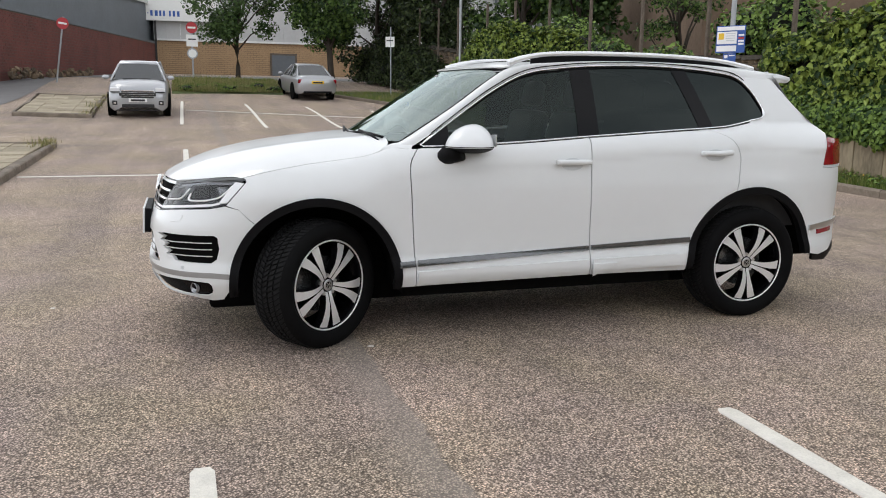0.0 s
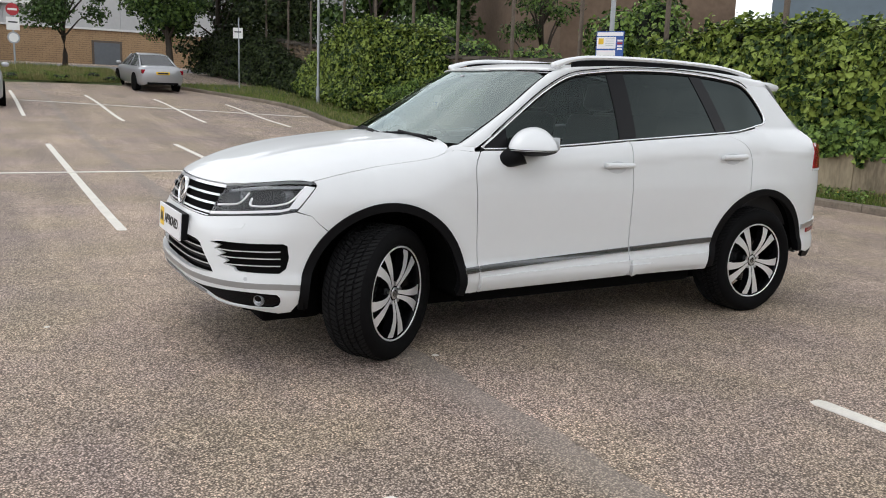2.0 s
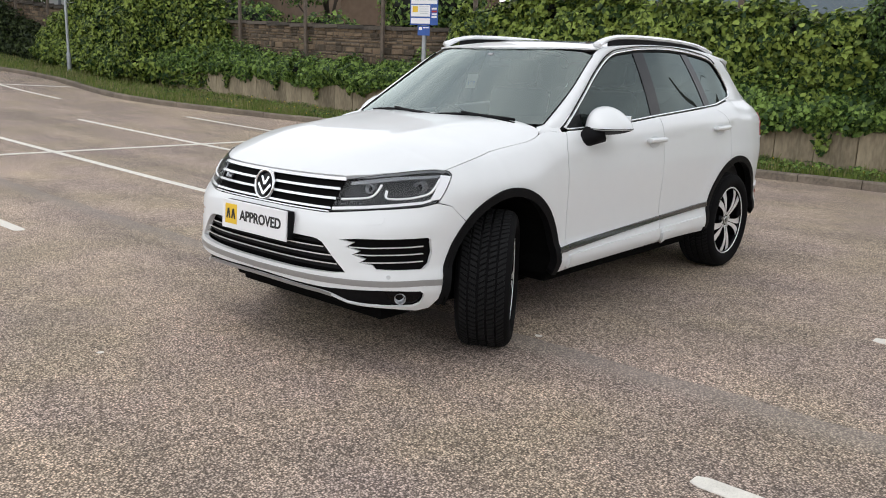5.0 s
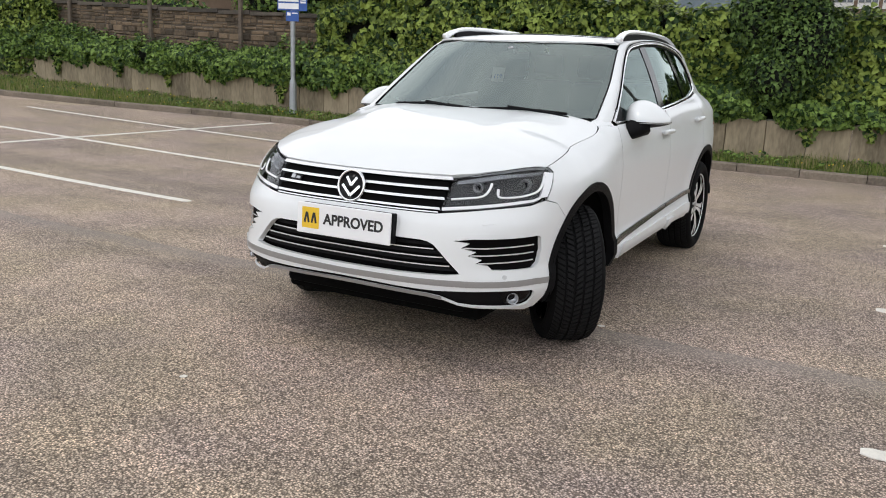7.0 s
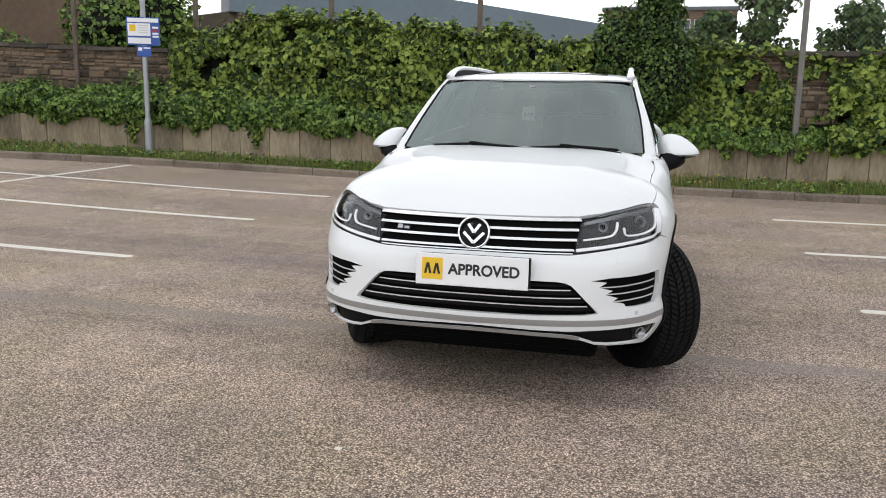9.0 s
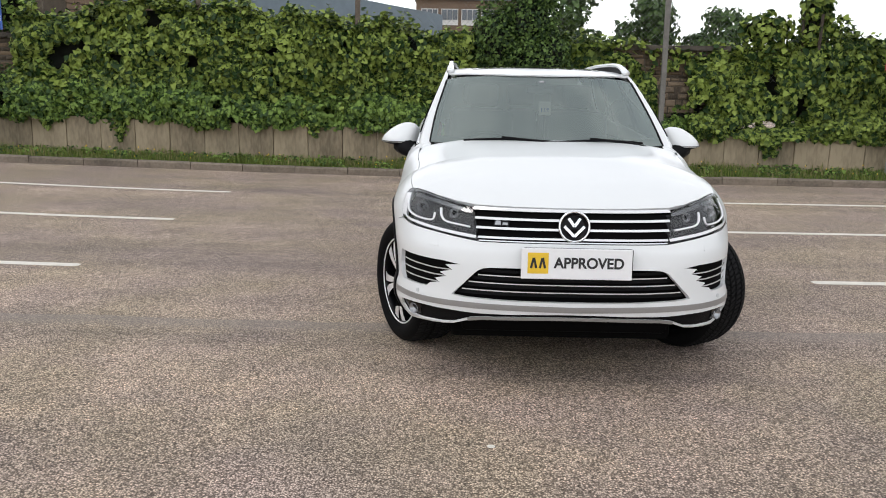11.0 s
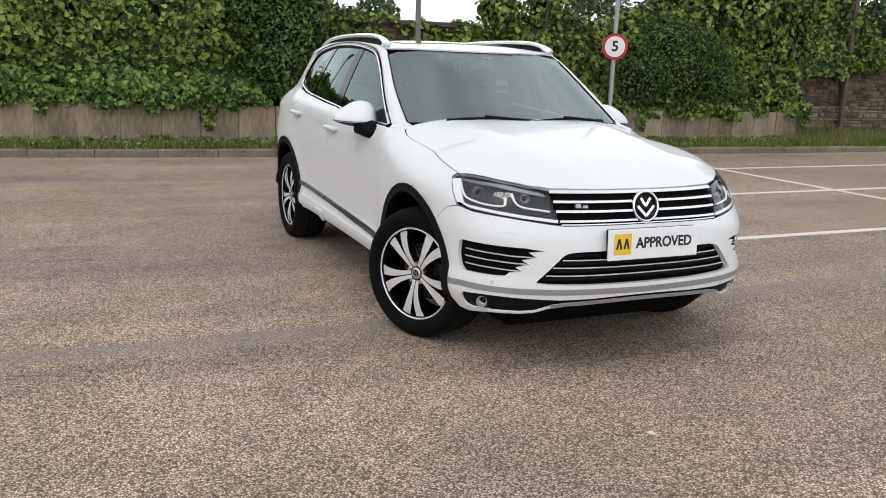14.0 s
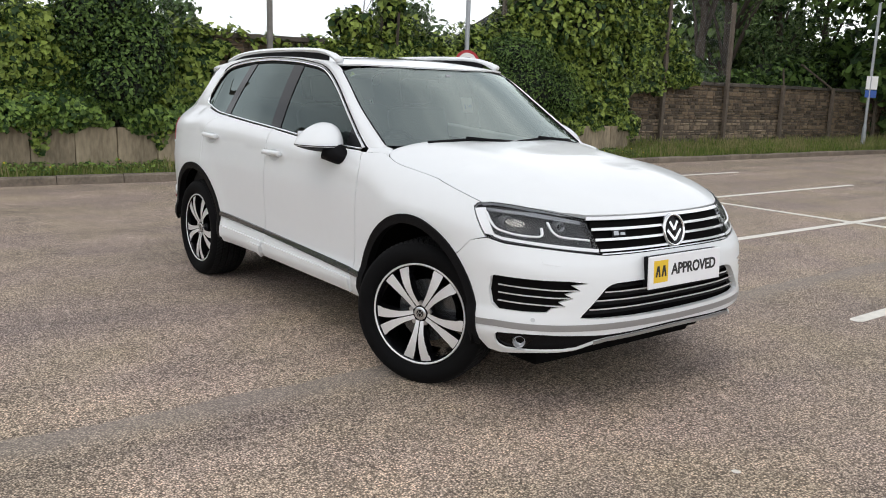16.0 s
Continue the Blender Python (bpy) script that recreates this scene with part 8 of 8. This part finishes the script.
# ---- parked cars ----
CARSILVER = mat("bright silver paint", (0.42, 0.43, 0.45), 0.3, 0.45, var=0.05, coat=0.8)
CARGLASS = mat("parked car glass", (0.035, 0.04, 0.043), 0.12, 0.0, var=0.2, spec=0.8)
def parked_car(label, m, L, W, H, body, stations, roofline, front_cfg, seed=1):
    """A small car: stations are (x, half width, belt height, sill height); roofline (x, height, half width) from screen base to rear base."""
    car = thing("parked_car", label, "car", m=m)

    def ring(x, w, zb, zs):
        return [(x, w * 0.86, zs), (x, w * 0.985, zs + 0.10), (x, w, zs + (zb - zs) * 0.45), (x, w * 0.985, zs + (zb - zs) * 0.8), (x, w * 0.90, zb - 0.01), (x, w * 0.6, zb + 0.035), (x, 0, zb + 0.05)]

    def loft(name, rings, material, label_=""):
        bm = bmesh.new()
        rr_ = [[bm.verts.new(p) for p in r + [(q[0], -q[1], q[2]) for q in r[-2::-1]]] for r in rings]
        for A, B in zip(rr_, rr_[1:]):
            for k in range(len(A) - 1):
                bm.faces.new((A[k], A[k + 1], B[k + 1], B[k]))
        bm.faces.new(rr_[0])
        bm.faces.new(rr_[-1][::-1])
        bmesh.ops.recalc_face_normals(bm, faces=bm.faces)
        return part(name, bm, material, car, label_, smooth=name != "cabin_glass")

    loft("body", [ring(*s) for s in stations], body)
    loft("cabin_glass", [[(x, w_b, zb), (x, w_t + (w_b - w_t) * 0.35, zb + (z - zb) * 0.6), (x, w_t, z - 0.02), (x, 0, z)] for x, z, w_t, w_b, zb in roofline], CARGLASS, "dark windows")
    loft("roof", [[(x, w_t + 0.012, z - 0.035), (x, w_t * 0.9, z + 0.004), (x, 0, z + 0.014)] for x, z, w_t, w_b, zb in roofline[1:-1]], body)
    for s in (1, -1):
        for (x, z, w_t, w_b, zb), (x2, z2, w_t2, w_b2, zb2) in ((roofline[0], roofline[1]), (roofline[-1], roofline[-2])):
            bm = bmesh.new()
            tube(bm, [(x, s * (w_b + 0.004), zb), (x2, s * (w_t2 + 0.008), z2 - 0.02)], 0.035, 6)
            part("pillar", bm, body, car, smooth=True)
        xm = (roofline[1][0] + roofline[-2][0]) / 2
        bm = bmesh.new()
        tube(bm, [(xm, s * (roofline[1][3] + 0.004), roofline[1][4]), (xm - 0.05, s * (roofline[1][2] + 0.008), roofline[1][1] - 0.02)], 0.03, 6)
        part("pillar", bm, body, car, smooth=True)
        bm = bmesh.new()
        bmesh.ops.create_uvsphere(bm, u_segments=14, v_segments=8, radius=1, matrix=Matrix.Translation((roofline[0][0] - 0.22, s * (W / 2 + 0.07), roofline[0][4] + 0.08)) @ Matrix.Diagonal((0.09, 0.11, 0.07, 1)))
        part("door_mirror", bm, body, car, smooth=True)
        for wx in (L * 0.30, -L * 0.29):
            wh_ = new("wheel")
            wh_.parent = car
            wh_.matrix_basis = pose(wx, s * (W / 2 - 0.10), 0.31)
            bm = bmesh.new()
            lathe(bm, [(0.19, s * 0.10), (0.215, s * 0.105), (0.28, s * 0.105), (0.305, s * 0.08), (0.31, 0), (0.305, -s * 0.10), (0.2, -s * 0.1)], 32, "y")
            part("tyre", bm, RUBBER, wh_, smooth=True)
            bm = bmesh.new()
            lathe(bm, [(0.0, s * 0.085), (0.05, s * 0.09), (0.09, s * 0.07), (0.18, s * 0.08), (0.20, s * 0.10)], 32, "y")
            part("rim", bm, ALLOY, wh_, smooth=True)
            bm = bmesh.new()
            bmesh.ops.create_cone(bm, cap_ends=True, segments=28, radius1=0.365, radius2=0.365, depth=0.06, matrix=Matrix.Translation((wx, s * (W / 2 - 0.012), 0.33)) @ pose(0, 0, 0, 90, 0, 0))
            part("wheel_arch", bm, DARK, car, "dark wheel arch")
    for nm, lo, hi, mt, lb in front_cfg:
        bm = bmesh.new()
        ahead = 0.035 if hi[0] > 1.9 and nm != "headlamp" else 0.02 if hi[0] > 1.9 else 0.0
        lo, hi = (lo[0] + ahead, *lo[1:]), (hi[0] + ahead, *hi[1:])
        box(bm, lo, hi, min(0.02, (hi[0] - lo[0]) * 0.3))
        part(nm, bm, mt, car, lb)
    return car


mpv_st = [(2.02, 0.56, 0.58, 0.30), (1.99, 0.70, 0.70, 0.22), (1.90, 0.79, 0.82, 0.19), (1.72, 0.84, 0.93, 0.19), (1.3, 0.87, 1.02, 0.19), (0.95, 0.88, 1.06, 0.19), (0, 0.885, 1.07, 0.19), (-1.2, 0.88, 1.09, 0.19), (-1.8, 0.85, 1.07, 0.2), (-1.98, 0.76, 0.98, 0.25), (-2.02, 0.66, 0.8, 0.3)]
mpv_rf = [(1.10, 1.09, 0.70, 0.79, 1.05), (0.30, 1.53, 0.58, 0.80, 1.05), (-0.3, 1.595, 0.60, 0.80, 1.06), (-1.3, 1.57, 0.59, 0.79, 1.08), (-1.85, 1.12, 0.66, 0.74, 1.07)]
mpv_fc = [("grille", (1.98, -0.52, 0.64), (2.025, 0.52, 0.735), SIGNBLACK, "black grille"), ("grille", (1.98, -0.46, 0.585), (2.03, 0.46, 0.645), SIGNBLACK, "black grille"), ("grille", (1.95, -0.46, 0.73), (2.03, 0.46, 0.785), SIGNBLACK, "black grille"),
          ("grille_rim", (1.96, -0.46, 0.79), (2.02, 0.46, 0.80), CHROME, "chrome grille rim")]
mpv_fc += [("grille_bar", (2.02, -0.48, z_), (2.036, 0.48, z_ + 0.008), CHROME, "chrome bar") for z_ in (0.63, 0.685, 0.74)]
for s_ in (1, -1):
    ya_, yb_ = sorted((0.50 * s_, 0.77 * s_))
    mpv_fc += [("headlamp", (1.70, ya_, 0.76), (1.955, yb_, 0.885), DRL, "clear swept headlamp"), ("lamp_edge", (1.80, ya_, 0.745), (1.965, yb_, 0.765), SIGNBLACK, "dark lamp edge")]
    ya_, yb_ = sorted((0.58 * s_, 0.73 * s_))
    mpv_fc += [("fog_surround", (1.93, ya_, 0.37), (1.985, yb_, 0.50), SIGNBLACK, "black fog lamp surround"), ("fog_lamp", (1.975, ya_ + 0.04, 0.40), (1.99, yb_ - 0.04, 0.46), WARMLENS, "round fog lamp")]
mpv_fc += [("lower_grille", (1.96, -0.46, 0.30), (2.015, 0.46, 0.40), SIGNBLACK, "black lower grille"), ("splitter", (1.94, -0.62, 0.205), (2.0, 0.62, 0.235), SIGNBLACK, "black front splitter"),
           ("number_plate", (2.02, -0.26, 0.46), (2.04, 0.26, 0.57), CARD, "white number plate"), ("plate_bar", (2.04, -0.20, 0.485), (2.044, 0.20, 0.545), SIGNBLACK, "dark bar in place of the number"),
           ("wiper", (1.02, -0.45, 1.105), (1.06, 0.35, 1.12), SIGNBLACK, "black wiper")]
parked_car("silver small family car parked nose towards the aisle", pose(3.45, -23.3, ground_z(-23.3)) @ pose(0, 0, 0, -3.7, 0, 0) @ pose(0, 0, 0, 0, 0, 90), 3.95, 1.77, 1.6, CARSILVER, mpv_st, mpv_rf, mpv_fc)
sal_st = [(2.15, 0.6, 0.60, 0.28), (2.0, 0.78, 0.72, 0.22), (1.4, 0.85, 0.86, 0.2), (0.9, 0.86, 0.90, 0.2), (-1.2, 0.86, 0.93, 0.2), (-1.7, 0.85, 0.98, 0.22), (-2.15, 0.80, 0.96, 0.26), (-2.25, 0.72, 0.86, 0.32)]
sal_rf = [(1.0, 0.92, 0.66, 0.74, 0.89), (0.25, 1.36, 0.54, 0.76, 0.90), (-0.3, 1.42, 0.55, 0.76, 0.91), (-0.9, 1.38, 0.53, 0.75, 0.93), (-1.65, 1.00, 0.60, 0.70, 0.96)]
sal_fc = [("tail_lamp", (-2.24, 0.46, 0.70), (-2.10, 0.80, 0.86), REDLENS, "red tail lamp"), ("tail_lamp", (-2.24, -0.80, 0.70), (-2.10, -0.46, 0.86), REDLENS, "red tail lamp"),
          ("number_plate", (-2.275, -0.26, 0.68), (-2.245, 0.26, 0.79), SIGNYELLOW, "yellow number plate"), ("plate_bar", (-2.279, -0.2, 0.705), (-2.275, 0.2, 0.765), SIGNBLACK, "dark bar in place of the number"),
          ("bumper_insert", (-2.27, -0.6, 0.30), (-2.2, 0.6, 0.38), BLACKP, "dark bumper insert")]
parked_car("silver four-door saloon parked with its tail to the car park", pose(-3.0, -31.6, ground_z(-31.6)) @ pose(0, 0, 0, -4.0, 0, 0) @ pose(0, 0, 0, 0, 0, -85), 4.4, 1.72, 1.42, CARSILVER, sal_st, sal_rf, sal_fc)

# ---- white paint spots dropped on the tarmac ----
for sx_, sy_, r_ in ((3.08, -1.39, 0.045), (1.165, 0.98, 0.022), (2.49, -2.87, 0.02), (3.07, -0.43, 0.018), (2.84, -1.33, 0.016), (2.52, -2.81, 0.014)):
    bm = bmesh.new()
    bmesh.ops.create_circle(bm, cap_ends=True, segments=14, radius=r_, matrix=Matrix.Translation((sx_, sy_, 0.004)))
    for v in bm.verts:
        v.co += (v.co - Vector((sx_, sy_, 0.004))) * 0.35 * noise.noise(v.co * 60)
    tagged(part("paint_spot", bm, LINE), "small pale splash of paint on the tarmac", "paint spot", "paint spots", "structure")

# ---- line of trees on the open side, mirrored in the car's windows ----
for k, tx_ in enumerate((-16, -9.5, -3.5, 3.0, 9.5, 16)):
    tree("dark roadside tree on the open side of the car park", tx_, 27 + 2 * (k % 2), 7.0 + 1.3 * (k % 3), 3.4, 0.2, SHRUB, 60 + k, 0.34, 5200, 0.08, clumps=34, z=-0.05)
